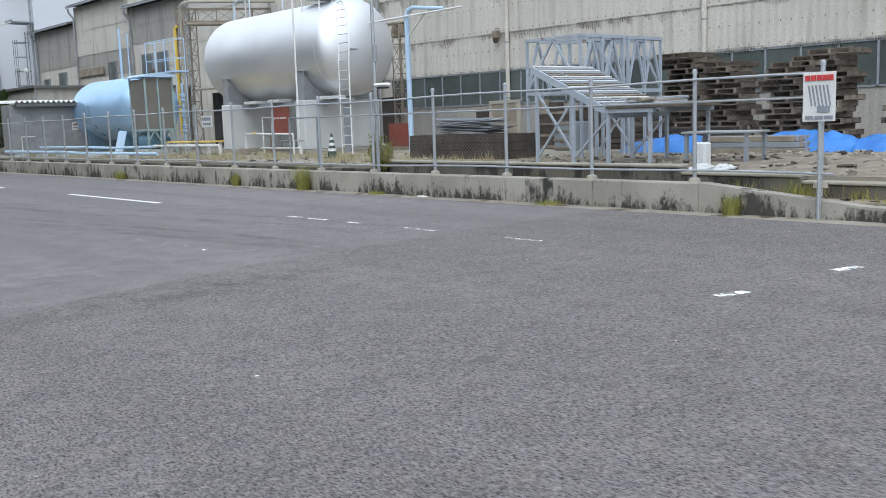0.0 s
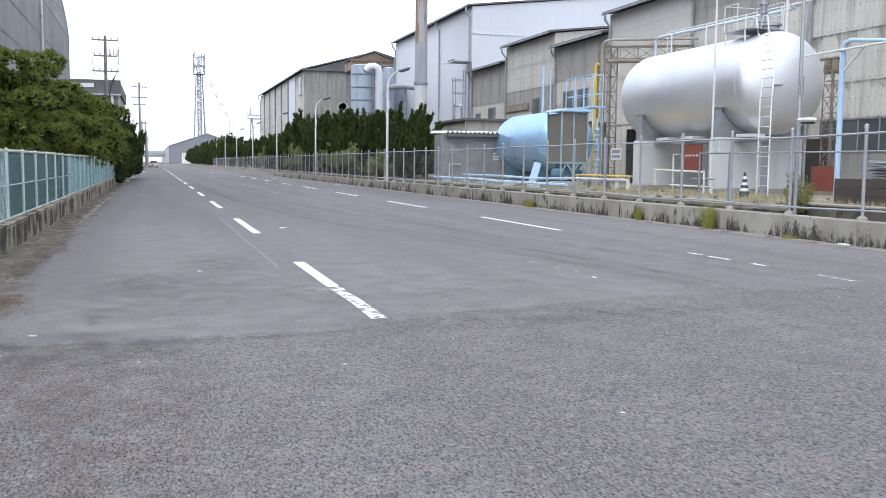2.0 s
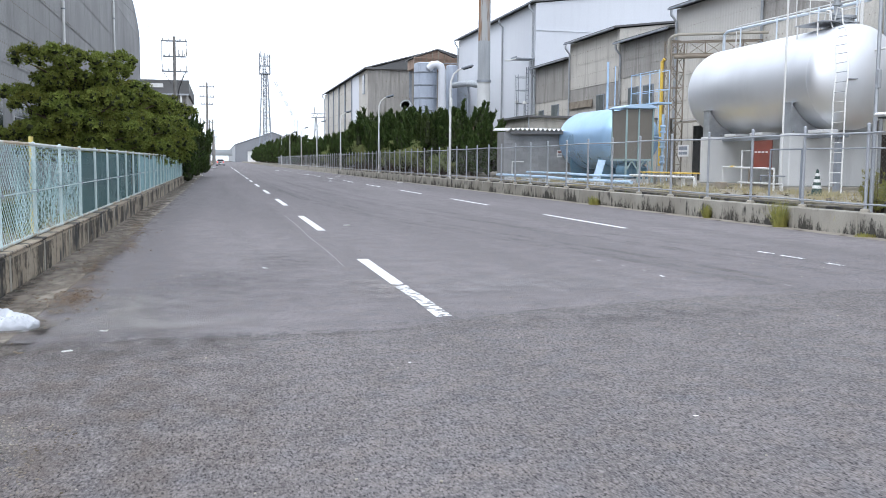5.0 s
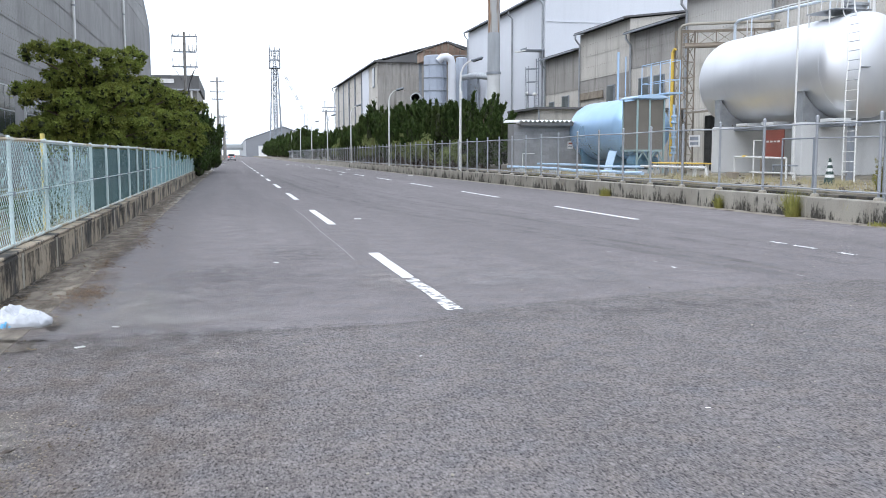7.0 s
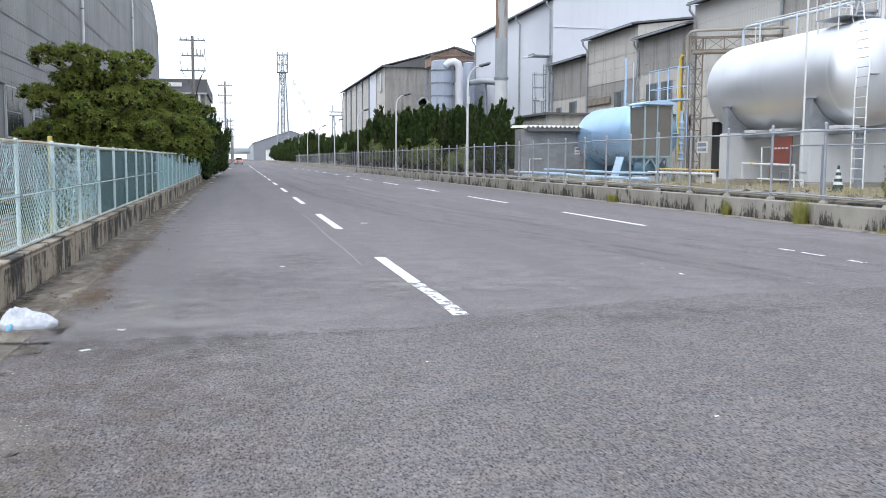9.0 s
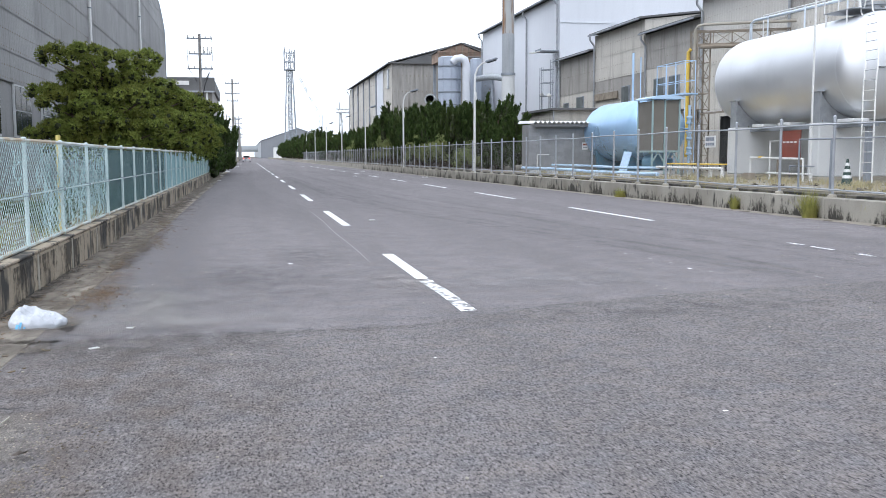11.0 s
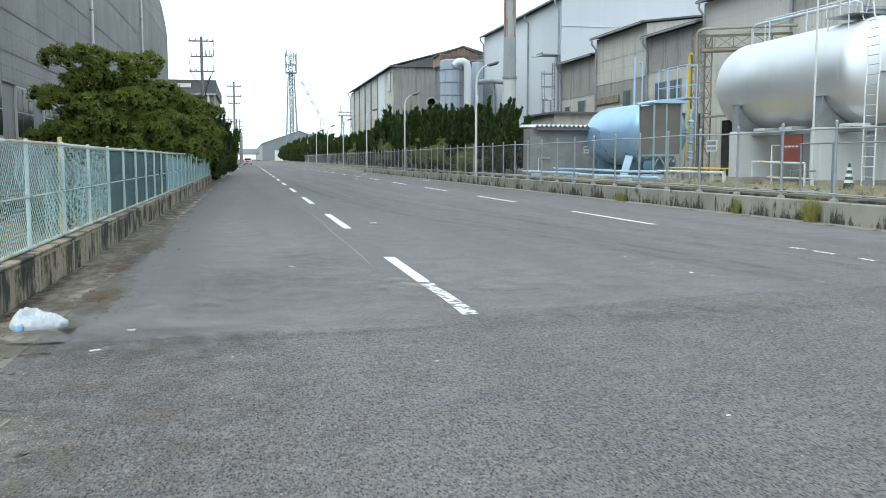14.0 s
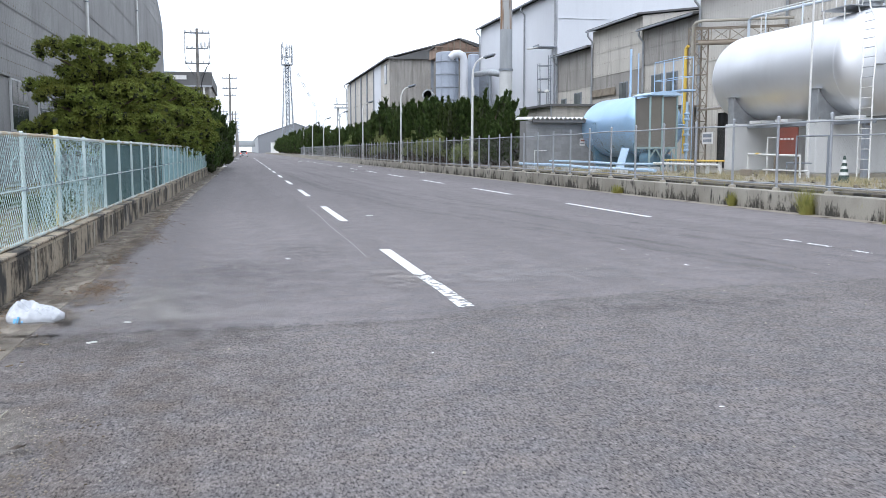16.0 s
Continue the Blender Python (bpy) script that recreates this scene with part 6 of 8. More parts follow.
                tuft(v, f, q + Vector((d.x * wide, d.y * wide, d.z * squash)) * rng.uniform(0.95, 1.25), (d + Vector((0, 0, 0.3))).normalized(), rng.uniform(0.055, 0.10) / fine ** 0.5, rng, 4, 0.21, 0.8)
    b = Build()
    b.v, b.f = v, f
    part("crown", b, PINE, t)
    b = Build()
    b.v, b.f = hv, hf
    tagged(part("shade_mass", b, CROWN_SHADE, t), kind="stuff")
    return t


def juniper_tree(seed, height, spread, label, group, sprays=95, size=1.0):
    """A flame-shaped juniper: many upright twisting tongues of scale leaves, swept to one side, with dark gaps."""
    rng = random.Random(seed)
    t = thing("juniper_tree", (0, 0, 0), label, "juniper tree", group)
    part("trunk", Build().path([(0, 0, -0.1), (0.05, 0.05, height * 0.4), (0.1, 0.1, height * 0.55)], [0.14, 0.09, 0.03], 7), BARK, t, smooth=True)
    v, f, hv, hf = [], [], [], []
    for k in range(46):
        a = rng.uniform(0, 2 * math.pi)
        r = spread * math.sqrt(rng.random())
        foot = Vector((r * math.cos(a), r * math.sin(a), height * (rng.uniform(0.06, 0.62) * (1.1 - 0.45 * r / spread))))
        tall = height * rng.uniform(0.20, 0.36)
        tip = foot + Vector((0.22 * foot.x + rng.uniform(0.0, 0.35), 0.22 * foot.y - rng.uniform(-0.1, 0.25), tall))
        tip.z = min(tip.z, height * rng.uniform(0.86, 1.06))
        wide = rng.uniform(0.24, 0.42) * spread / 1.3
        bend = Vector((rng.uniform(-0.2, 0.35), rng.uniform(-0.2, 0.2), 0))
        # added dark cores give each tongue its inner shade
        for j in range(4):
            s = 0.08 + 0.2 * j
            shade_core(hv, hf, foot.lerp(tip, s), wide * 0.66 * (1 - s) ** 0.75, tall * 0.17)
        for j in range(sprays):
            s = rng.random() ** 0.85
            w = wide * (1 - s) ** 0.8 * (0.45 + 0.55 * min(1.0, s * 5 + 0.3))
            b2 = rng.uniform(0, 2 * math.pi)
            p = foot.lerp(tip, s) + bend * s * s + Vector((math.cos(b2), math.sin(b2), 0)) * w * rng.uniform(0.6, 1.0)
            up = (Vector((math.cos(b2) * 0.5, math.sin(b2) * 0.5, 0.9)) + ((tip - foot).normalized() + bend * s) * 0.8).normalized()
            tuft(v, f, p, up, rng.uniform(0.14, 0.30) * size, rng, 4, 0.20, 0.42)
    b = Build()
    b.v, b.f = v, f
    part("crown", b, JUNIPER, t)
    b = Build()
    b.v, b.f = hv, hf
    tagged(part("shade_mass", b, CROWN_SHADE, t), kind="stuff")
    return t


def plant_all(kinds, spots):
    used = set()
    for kind, x, y, z, turn, size in spots:
        m = pose(x, y, z, 0, 0, turn) @ Matrix.Diagonal((size, size, size, 1))
        if kind not in used:
            kinds[kind].matrix_basis = m
            used.add(kind)
        else:
            o = copy_thing(kinds[kind], m)
            o.scale = (size, size, size)


pines = [pine_tree(5, 3.95, 1.95, "trimmed black pine with cloud-shaped needle pads over the fence"),
         pine_tree(8, 3.9, 2.1, "dense dark green pine leaning over the fence"),
         pine_tree(13, 3.8, 2.0, "low spreading pine with yellow-green needle pads"),
         pine_tree(17, 3.9, 2.0, "dark green pine further along the fence", 0.5)]
random.seed(21)
spots = [(0, -3.9, 26.9, 0.1, 20, 1.0), (1, -3.9, 30.6, 0.1, 200, 0.92), (2, -3.4, 34.2, 0.0, 80, 0.95), (1, -3.3, 38.2, 0.0, 310, 0.95), (3, -3.3, 42.2, 0.0, 140, 0.98),
         (3, -3.2, 46.2, 0.0, 250, 1.03), (3, -3.1, 50.4, 0.0, 30, 0.98)]
plant_all(pines, spots)
junipers = [juniper_tree(2, 5.0, 1.5, "dark green flame-shaped juniper in a long row", "junipers along the road"),
            juniper_tree(4, 4.6, 1.6, "bushy dark juniper with upright tips", "junipers along the road"),
            juniper_tree(6, 5.4, 1.4, "tall ragged juniper with leaning tips", "junipers along the road"),
            juniper_tree(9, 5.2, 1.6, "distant dark juniper in the roadside row", "junipers along the road", 40, 1.7)]
spots = []
k = 0
y = 46.8
while y < 380:
    if 137 < y < 150:
        y += 6
    for x_ in ((14.6, 17.0) if 60 < y < 136 else (14.6,) if y > 48.5 else ()):
        spots.append((k % 3 if y < 84 else 3, x_ + random.uniform(-0.4, 0.4), y + random.uniform(-0.5, 0.5), 0.5, random.uniform(0, 360), random.uniform(0.85, 1.15) * (0.74 if y < 54 else 1.02 if y < 80 else 1.16 if y < 100 else 0.98 if y < 136 else 0.9 if y < 185 else 1.3)))
        k += 1
    y += 2.5 if y < 90 else 3.6 if y < 150 else 5.0
spots += [(1, -3.2, 54.4, 0.0, 100, 0.98), (0, -3.0, 58.6, 0.0, 190, 0.98), (1, -2.9, 62.5, 0.0, 40, 1.06), (2, -2.8, 66.3, 0.0, 140, 0.98), (1, -2.7, 70.0, 0.0, 250, 1.16), (2, -2.7, 74.0, 0.0, 20, 1.06)]
plant_all(junipers, spots)


# ---- weeds and grass ----
def weed_clump(x, y, z, tall, wide, seed, material, count=90):
    rng = random.Random(seed)
    b = Build()
    for i in range(count):
        a, r = rng.uniform(0, 2 * math.pi), wide * math.sqrt(rng.random())
        p = Vector((x + r * math.cos(a), y + r * math.sin(a), z))
        d = Vector((rng.gauss(0, 0.32), rng.gauss(0, 0.32), 1)).normalized()
        h = tall * rng.uniform(0.25, 1.0) ** 1.3
        w = Vector((-math.sin(a), math.cos(a), 0)) * rng.uniform(0.002, 0.006)
        mid, tip = p + d * h * 0.55, p + d * h + Vector((rng.uniform(-0.12, 0.12), rng.uniform(-0.12, 0.12), -0.02)) * h
        b.add([p - w, p + w, mid + w, mid - w, tip], [(0, 1, 2, 3), (3, 2, 4)])
    return b


rng = random.Random(64)
for i in range(13):
    x, y = rng.uniform(-4.6, -2.95), 8.5 + 1.5 * i + rng.uniform(-0.4, 0.4)
    sh = thing("low_shrub", (x, y, 0.1), "low dark green shrub behind the green fence", "shrub", "shrubs behind the fence")
    wide, tall = rng.uniform(0.28, 0.5), rng.uniform(0.2, 0.5)
    v, f, stem = [], [], Build()
    for k in range(9):
        a, r = rng.uniform(0, 6.28), wide * math.sqrt(rng.random())
        q = Vector((x + r * math.cos(a), y + r * math.sin(a), 0.1 + tall * rng.uniform(0.4, 1.0)))
        stem.path([(x, y, 0.05), q], [0.010, 0.004], 4)
        for j in range(50):
            d = Vector((rng.gauss(0, 1), rng.gauss(0, 1), rng.gauss(0.2, 0.8))).normalized()
            tuft(v, f, q + d * rng.uniform(0.03, 0.17), (d + Vector((0, 0, 0.5))).normalized(), rng.uniform(0.05, 0.09), rng, 4, 0.24)
    part("stem", stem, BARK, sh)
    leaves = Build()
    leaves.v, leaves.f = v, f
    part("leaves", leaves, JUNIPER, sh)
for i, (x, y, z, tall, wide) in enumerate(((11.46, 17.45, 0, 0.72, 0.17), (11.5, 20.6, 0, 0.42, 0.09), (11.5, 27.6, 0, 0.34, 0.22), (11.5, 6.6, 0, 0.36, 0.12), (11.5, 10.0, 0, 0.12, 0.3), (11.5, 14.8, 0, 0.10, 0.22))):
    w = thing("weed_clump", (x, y, z), "yellow-green weeds growing at the foot of the wall", "weeds", "weeds at the wall")
    part("blade_tuft", weed_clump(x, y, z, tall, wide, 40 + i, WEED, 480 if tall > 0.2 else 300), WEED, w)
b = Build()
for i in range(260):
    x, y = random.uniform(11.95, 16.6), random.uniform(13.0, 44.0)
    if 15.3 < x < 17.0 and y < 19 or (x > 15.5 and 28 < y < 35):
        continue
    z = 0.5 if x > 12.55 else 0.22
    c = weed_clump(x, y, z, random.uniform(0.10, 0.32), 0.45, i, DRY_GRASS, 46)
    b.add(c.v, c.f)
tagged(part("dry_grass", b, DRY_GRASS), "thin dry grass on the gravel yard", "grass", kind="stuff")
b = Build()
for i in range(300):
    c = weed_clump(random.uniform(11.9, 12.7), random.choice((6, 10, 17, 20.5, 23, 28, 33, 37)) + random.gauss(0, 0.9), 0.22, random.uniform(0.12, 0.38), 0.2, 900 + i, WEED, 26)
    b.add(c.v, c.f)
for i in range(260):
    c = weed_clump(random.uniform(-7.6, -2.4), random.uniform(8, 34), 0.1, random.uniform(0.15, 0.5), 0.35, 2000 + i, WEED, 20)
    b.add(c.v, c.f)
tagged(part("rough_grass", b, WEED), "rough green and yellow grass behind the fences", "grass", kind="stuff")
sh = thing("shrub", (12.25, 15.5, 0.22), "scraggy green shrub at the foot of the light pole", "shrub")
v, f = [], []
rng = random.Random(77)
stem = Build()
for i in range(16):
    a = rng.uniform(0, 6.28)
    q = Vector((12.25 + 0.26 * math.cos(a), 15.5 + 0.2 * math.sin(a), 0.22 + rng.uniform(0.5, 1.0)))
    stem.path([(12.25, 15.5, 0.2), q], [0.012, 0.004], 4)
    for j in range(60):
        p = Vector((12.25, 15.5, 0.2)).lerp(q, rng.uniform(0.45, 1.05)) + Vector((rng.uniform(-0.08, 0.08), rng.uniform(-0.08, 0.08), rng.uniform(-0.06, 0.06)))
        tuft(v, f, p, Vector((rng.uniform(-1, 1), rng.uniform(-1, 1), 0.4)).normalized(), 0.05, rng, 4, 0.2)
part("stem", stem, BARK, sh)
b = Build()
b.v, b.f = v, f
part("foliage", b, WEED, sh)


def roadside_shrub(x, y, z, tall, wide, seed):
    """A rounded, ragged bush of small leaves on thin stems."""
    rng = random.Random(seed)
    t = thing("roadside_shrub", (x, y, z), "light green ragged bush below the junipers", "shrub", "roadside shrubs")
    v, f = [], []
    for i in range(26):
        a, r = rng.uniform(0, 6.28), wide * math.sqrt(rng.random())
        q = Vector((x + r * math.cos(a), y + r * math.sin(a), z + tall * rng.uniform(0.3, 1.0) * (1.1 - 0.5 * r / wide)))
        part("stem", Build().path([(x, y, z - 0.05), q], [0.02, 0.006], 4), BARK, t)
        for j in range(60):
            d = Vector((rng.gauss(0, 1), rng.gauss(0, 1), rng.gauss(0.3, 0.8))).normalized()
            tuft(v, f, q + d * rng.uniform(0.1, 0.3), (d + Vector((0, 0, 0.4))).normalized(), rng.uniform(0.08, 0.14), rng, 3, 0.24, 0.8)
    b = Build()
    b.v, b.f = v, f
    part("foliage", b, SHRUB, t)


for i, (x, y, tall, wide) in enumerate(((12.9, 54.5, 1.5, 0.8), (12.9, 59.5, 2.3, 1.1), (12.9, 62.5, 2.5, 1.1), (13.0, 66.0, 2.0, 1.0), (13.0, 72.0, 2.4, 0.8), (13.0, 84.0, 2.9, 1.1), (12.9, 88.0, 3.2, 1.0), (13.0, 92.0, 3.0, 0.9), (13.1, 112.0, 3.0, 1.2))):
    roadside_shrub(x, y, 0.5, tall, wide, 300 + i)


# ---- street lamps, poles and wires ----
def street_lamp(y):
    t = thing("street_lamp", (12.25, y, 0.3), "white curved-arm street lamp beside the road", "street lamp", "street lamps")
    part("pole", Build().path([(12.25, y, 0.2), (12.25, y, 5.2), (12.28, y - 0.02, 5.7), (12.40, y - 0.1, 6.05), (12.60, y - 0.25, 6.27), (12.82, y - 0.4, 6.36)], [0.075, 0.06, 0.055, 0.05, 0.045, 0.04], 10), WHITE, t, smooth=True)
    h = part("head", Build().cbox(-0.34, -0.11, -0.05, 0.34, 0.11, 0.08, 0.045, pose(13.05, y - 0.55, 6.42, 0, -14, -33)), GREY_STEEL, t)
    part("lens", Build().cbox(-0.26, -0.085, -0.09, 0.26, 0.085, -0.052, 0.02, pose(13.05, y - 0.55, 6.42, 0, -14, -33)), GLASS_DARK, h)
    part("box", Build().cbox(12.17, y - 0.16, 4.3, 12.33, y - 0.07, 4.75, 0.02), WHITE, t)
    return t


first_lamp = street_lamp(50.0)
for y in (73.8, 98.2, 123, 147.5, 172, 197):
    copy_thing(first_lamp, pose(12.25, y, 0.3))

WOOD_POLE = surface("grey_pole", (0.30, 0.29, 0.27), (0.20, 0.19, 0.18), 0.9, 0, 2, 30, 0.2)


def utility_pole(x, y, h, arms, label):
    t = thing("utility_pole", (x, y, 0.1), label, "utility pole", "utility poles")
    part("shaft", Build().path([(x, y, 0), (x, y, h)], [0.19, 0.12], 10), WOOD_POLE, t, smooth=True)
    for z, w in arms:
        arm = part("crossarm", Build().box(x - w, y - 0.05, z - 0.06, x + w, y + 0.05, z + 0.06), GREY_STEEL, t)
        for s in (-0.9, -0.45, 0.45, 0.9):
            part("insulator", Build().lathe([(0.05, 0), (0.07, 0.08), (0.03, 0.22)], 8, pose(x + s * w, y, z + 0.06)), WHITE, arm, smooth=True)
    return t


up1 = utility_pole(-4.0, 90, 12.5, ((12.1, 1.15), (10.7, 1.0), (9.35, 1.15)), "weathered utility pole with three crossarms and hanging wires")
for s in (-1, 1):
    part("jumper_wire", Build().path([(-4.0 + s * 1.1, 90, 12.1), (-4.0 + s * 1.12, 90, 10.3), (-4.0 + s * 1.0, 90, 9.3), (-4.0 + s * 0.3, 90, 8.2)], 0.02, 4), BLACK, up1)
part("riser_cable", Build().path([(-3.85, 89.85, 0.1), (-3.78, 89.85, 7.0), (-3.6, 89.9, 7.9), (-3.2, 90, 9.0)], 0.05, 5), BLACK, up1)
for s in (0.35, 0.7, 1.05):
    part("cutout_switch", Build().lathe([(0.04, 0), (0.06, 0.1), (0.06, 0.4), (0.03, 0.6)], 6, pose(-4.0 + s, 90, 10.76)), WHITE, up1)
poles = [(-1.75, 135, 12), (-2.1, 192, 9.2), (-2.0, 258, 12), (-2.1, 300, 10.5), (-2.2, 345, 11), (-2.2, 400, 11)]
for x, y, h in poles:
    utility_pole(x, y, h, ((h - 0.6, 1.0), (h - 2.0, 1.0), (h - 3.0, 0.8)), "distant concrete utility pole with crossarms")
utility_pole(-4.8, 248, 12, ((11.4, 1.0), (10.0, 0.8)), "distant concrete utility pole with crossarms")
chain = [(-4.0, 90, 12.1)] + poles
for s in (-0.9, 0.0, 0.9):
    b = Build()
    for (xa, ya_, ha), (xb, yb_, hb) in zip(chain, chain[1:]):
        pts = []
        for k in range(9):
            u = k / 8
            pts.append((xa + (xb - xa) * u + s, ya_ + (yb_ - ya_) * u, (ha - 0.5) * (1 - u) + (hb - 0.5) * u - 1.6 * u * (1 - u)))
        b.path(pts, 0.007, 4)
    w = thing("overhead_wire", (s - 4, 90, 11.6), "thin black overhead wire strung between poles", "wire", "overhead wires")
    part("wire", b, BLACK, w)
b = Build()
pts = [(-4.0 - 4.5 * u, 90 - 58 * u, 11.5 + 1.4 * u - 3 * u * (1 - u)) for u in [k / 8 for k in range(9)]]
w = thing("overhead_wire", (-4, 90, 11.5), "thin service wire running to the grey hall", "wire", "overhead wires")
part("wire", b.path(pts, 0.006, 4), BLACK, w)

# ---- communication tower ----
tw = thing("radio_tower", (16.4, 357.6, 0), "tall grey steel radio tower with antenna platforms", "radio tower")
TWX, TWY = 16.4, 357.6
for k in range(4):
    a = math.pi / 4 + k * math.pi / 2
    part("leg", Build().path([(TWX + 3.4 * math.cos(a), TWY + 3.4 * math.sin(a), 0), (TWX + 1.5 * math.cos(a), TWY + 1.5 * math.sin(a), 33.5)], [0.22, 0.16], 6), GREY_STEEL, tw)
b = Build()
for i in range(14):
    z0, z1 = 2.4 * i, 2.4 * (i + 1)
    r0, r1 = 3.4 - 1.9 * z0 / 33.5, 3.4 - 1.9 * z1 / 33.5
    for k in range(4):
        a, c = math.pi / 4 + k * math.pi / 2, math.pi / 4 + (k + 1) * math.pi / 2
        b.bar((TWX + r0 * math.cos(a), TWY + r0 * math.sin(a), z0), (TWX + r1 * math.cos(c), TWY + r1 * math.sin(c), z1), 0.10, 0.10)
        b.bar((TWX + r1 * math.cos(a), TWY + r1 * math.sin(a), z1), (TWX + r1 * math.cos(c), TWY + r1 * math.sin(c), z1), 0.07, 0.07)
part("bracing", b, GALV, tw)
core = part("feeder_mast", lattice(Build(), (TWX, TWY, 0), (TWX, TWY, 34), 1.2, 1.2, 34, 0.15), GREY_STEEL, tw, "dark lattice core carrying cables")
for z, r in ((6.0, 0.5), (12.5, 0.45), (21.0, 0.6), (24.0, 0.6), (28.0, 0.5)):
    part("dish", Build().lathe([(0.05, 0), (r, 0.12), (r, 0.4), (0.05, 0.5)], 10, pose(TWX - 0.5, TWY - 1.2, z, 90)), WHITE, core, smooth=True)
for z in (33.2, 36.2, 39.6):
    pf = part("platform", Build().box(TWX - 2.0, TWY - 2.0, z, TWX + 2.0, TWY - 1.8, z + 0.22).box(TWX - 2.0, TWY + 1.8, z, TWX + 2.0, TWY + 2.0, z + 0.22)
              .box(TWX - 2.0, TWY - 1.8, z, TWX - 1.8, TWY + 1.8, z + 0.22).box(TWX + 1.8, TWY - 1.8, z, TWX + 2.0, TWY + 1.8, z + 0.22), GREY_STEEL, tw)
    if z < 36:
        part("deck", Build().box(TWX - 1.8, TWY - 1.8, z + 0.05, TWX + 1.8, TWY + 1.8, z + 0.12), GREY_STEEL, pf)
for sx in (-1, 1):
    for sy in (-1, 1):
        part("corner_post", Build().tube((TWX + sx * 1.9, TWY + sy * 1.9, 33.2), (TWX + sx * 1.9, TWY + sy * 1.9, 40.7), 0.15, 6), GREY_STEEL, tw)
for k in range(10):
    a = k * math.pi / 5 + 0.3
    z = 34.2 + 0.9 * (k % 3) + (3.4 if k % 2 else 0)
    part("antenna", Build().cbox(TWX + 1.7 * math.cos(a) - 0.16, TWY + 1.7 * math.sin(a) - 0.16, z, TWX + 1.7 * math.cos(a) + 0.16, TWY + 1.7 * math.sin(a) + 0.16, z + 2.3, 0.05), GALV, tw)
part("top_mast", lattice(Build(), (TWX, TWY, 34), (TWX, TWY, 39.6), 0.9, 0.9, 6, 0.10), GALV, tw)

# ---- far buildings, crane and gantry ----
def gabled(name, x0, x1, y0, y1, eave, ridge, wall_m, roof_m, label, strips=()):
    t = thing(name, ((x0 + x1) / 2, (y0 + y1) / 2, 0), label, "factory building")
    part("wall", Build().prism([(x0, 0), (x1, 0), (x1, eave), ((x0 + x1) / 2, ridge - 0.2), (x0, eave)], 1, y0, y1), wall_m, t)
    xm = (x0 + x1) / 2
    part("roof", Build().prism([(x0 - 0.4, eave), (xm, ridge), (x1 + 0.4, eave), (x1 + 0.4, eave + 0.2), (xm, ridge + 0.25), (x0 - 0.4, eave + 0.2)], 1, y0 - 0.4, y1), roof_m, t)
    n = min(12, int((y1 - y0) / 8))
    for i in range(n):
        yy = y0 + (i + 0.5) * (y1 - y0) / n
        w = part("window", Build().box(x0 - 0.06, yy - 1.4, eave * 0.35, x0 + 0.02, yy + 1.4, eave * 0.6), GREY_STEEL, t)
        part("pane", Build().box(x0 - 0.10, yy - 1.25, eave * 0.38, x0 - 0.05, yy + 1.25, eave * 0.57), GLASS_DARK, w)
    return t


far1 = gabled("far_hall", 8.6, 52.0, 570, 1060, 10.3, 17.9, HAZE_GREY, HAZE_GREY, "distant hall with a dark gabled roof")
# the brighter light on the side wall is put into a paler colour
part("lit_side_sheet", Build().box(8.45, 569.8, 0.3, 8.56, 1060, 10.2), FAR_HAZE_SHEET, far1, "side wall coloured paler as the lit side")
gabled("far_hall", 60.0, 110.0, 420, 520, 14, 20, CLAD_WHITE, ROOF_DARK, "faint pale hall far down the road")
lf = thing("flat_hall", (-12.0, 150.0, 0), "grey hall with a white roof light behind the pines", "factory building")
part("wall", Build().box(-26, 135, 0, -4.5, 165, 10.6), CLAD_DARK, lf)
part("roof", Build().prism([(-26.3, 10.6), (-4.2, 10.6), (-4.2, 12.1), (-26.3, 12.1)], 1, 134.6, 165.3), ROOF_DARK, lf)
part("fascia", Build().box(-26.3, 134.3, 10.3, -4.1, 134.6, 12.15), ROOF_DARK, lf)
part("roof_light", Build().box(-10.8, 134.2, 11.1, -7.5, 134.3, 11.65), WHITE, lf)
part("gutter", Build().box(-26.3, 134.15, 10.1, -4.1, 134.3, 10.32), FENCE_GALV, lf)
part("downpipe", Build().tube((-5.2, 134.4, 0), (-5.2, 134.4, 10.1), 0.14, 8), WHITE, lf)
gabled("far_hall", -40.0, -6.0, 190, 280, 8.5, 11.0, CLAD, ROOF_DARK, "distant low hall beyond the utility poles")
# the overpass is coloured paler than concrete to carry the haze before it
ov = thing("overpass", (0.0, 740, 0), "concrete motorway overpass, coloured pale for haze, crossing the end of the road", "overpass")
part("deck", Build().cbox(-140, 734, 4.6, 140, 746, 6.2, 0.2), FAR_HAZE_CONCRETE, ov)
part("parapet", Build().cbox(-140, 733.7, 6.0, 140, 733.95, 8.0, 0.05), FAR_HAZE_SHEET, ov)
part("barrier", Build().cbox(-140, 746.0, 6.0, 140, 746.3, 9.2, 0.05), FAR_HAZE_CONCRETE, ov)
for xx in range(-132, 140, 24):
    part("pier", Build().cbox(xx - 0.9, 737, -0.3, xx + 0.9, 743, 4.6, 0.1), FAR_HAZE_CONCRETE, ov)
wl2 = thing("white_hall", (17.0, 470, 0), "low white building beside the far road", "building")
part("wall", Build().box(13.2, 466, 0, 22.0, 480, 5.6), WHITE, wl2)
part("roof", Build().box(12.9, 465.6, 5.6, 22.3, 480.4, 5.9), GREY_STEEL, wl2)
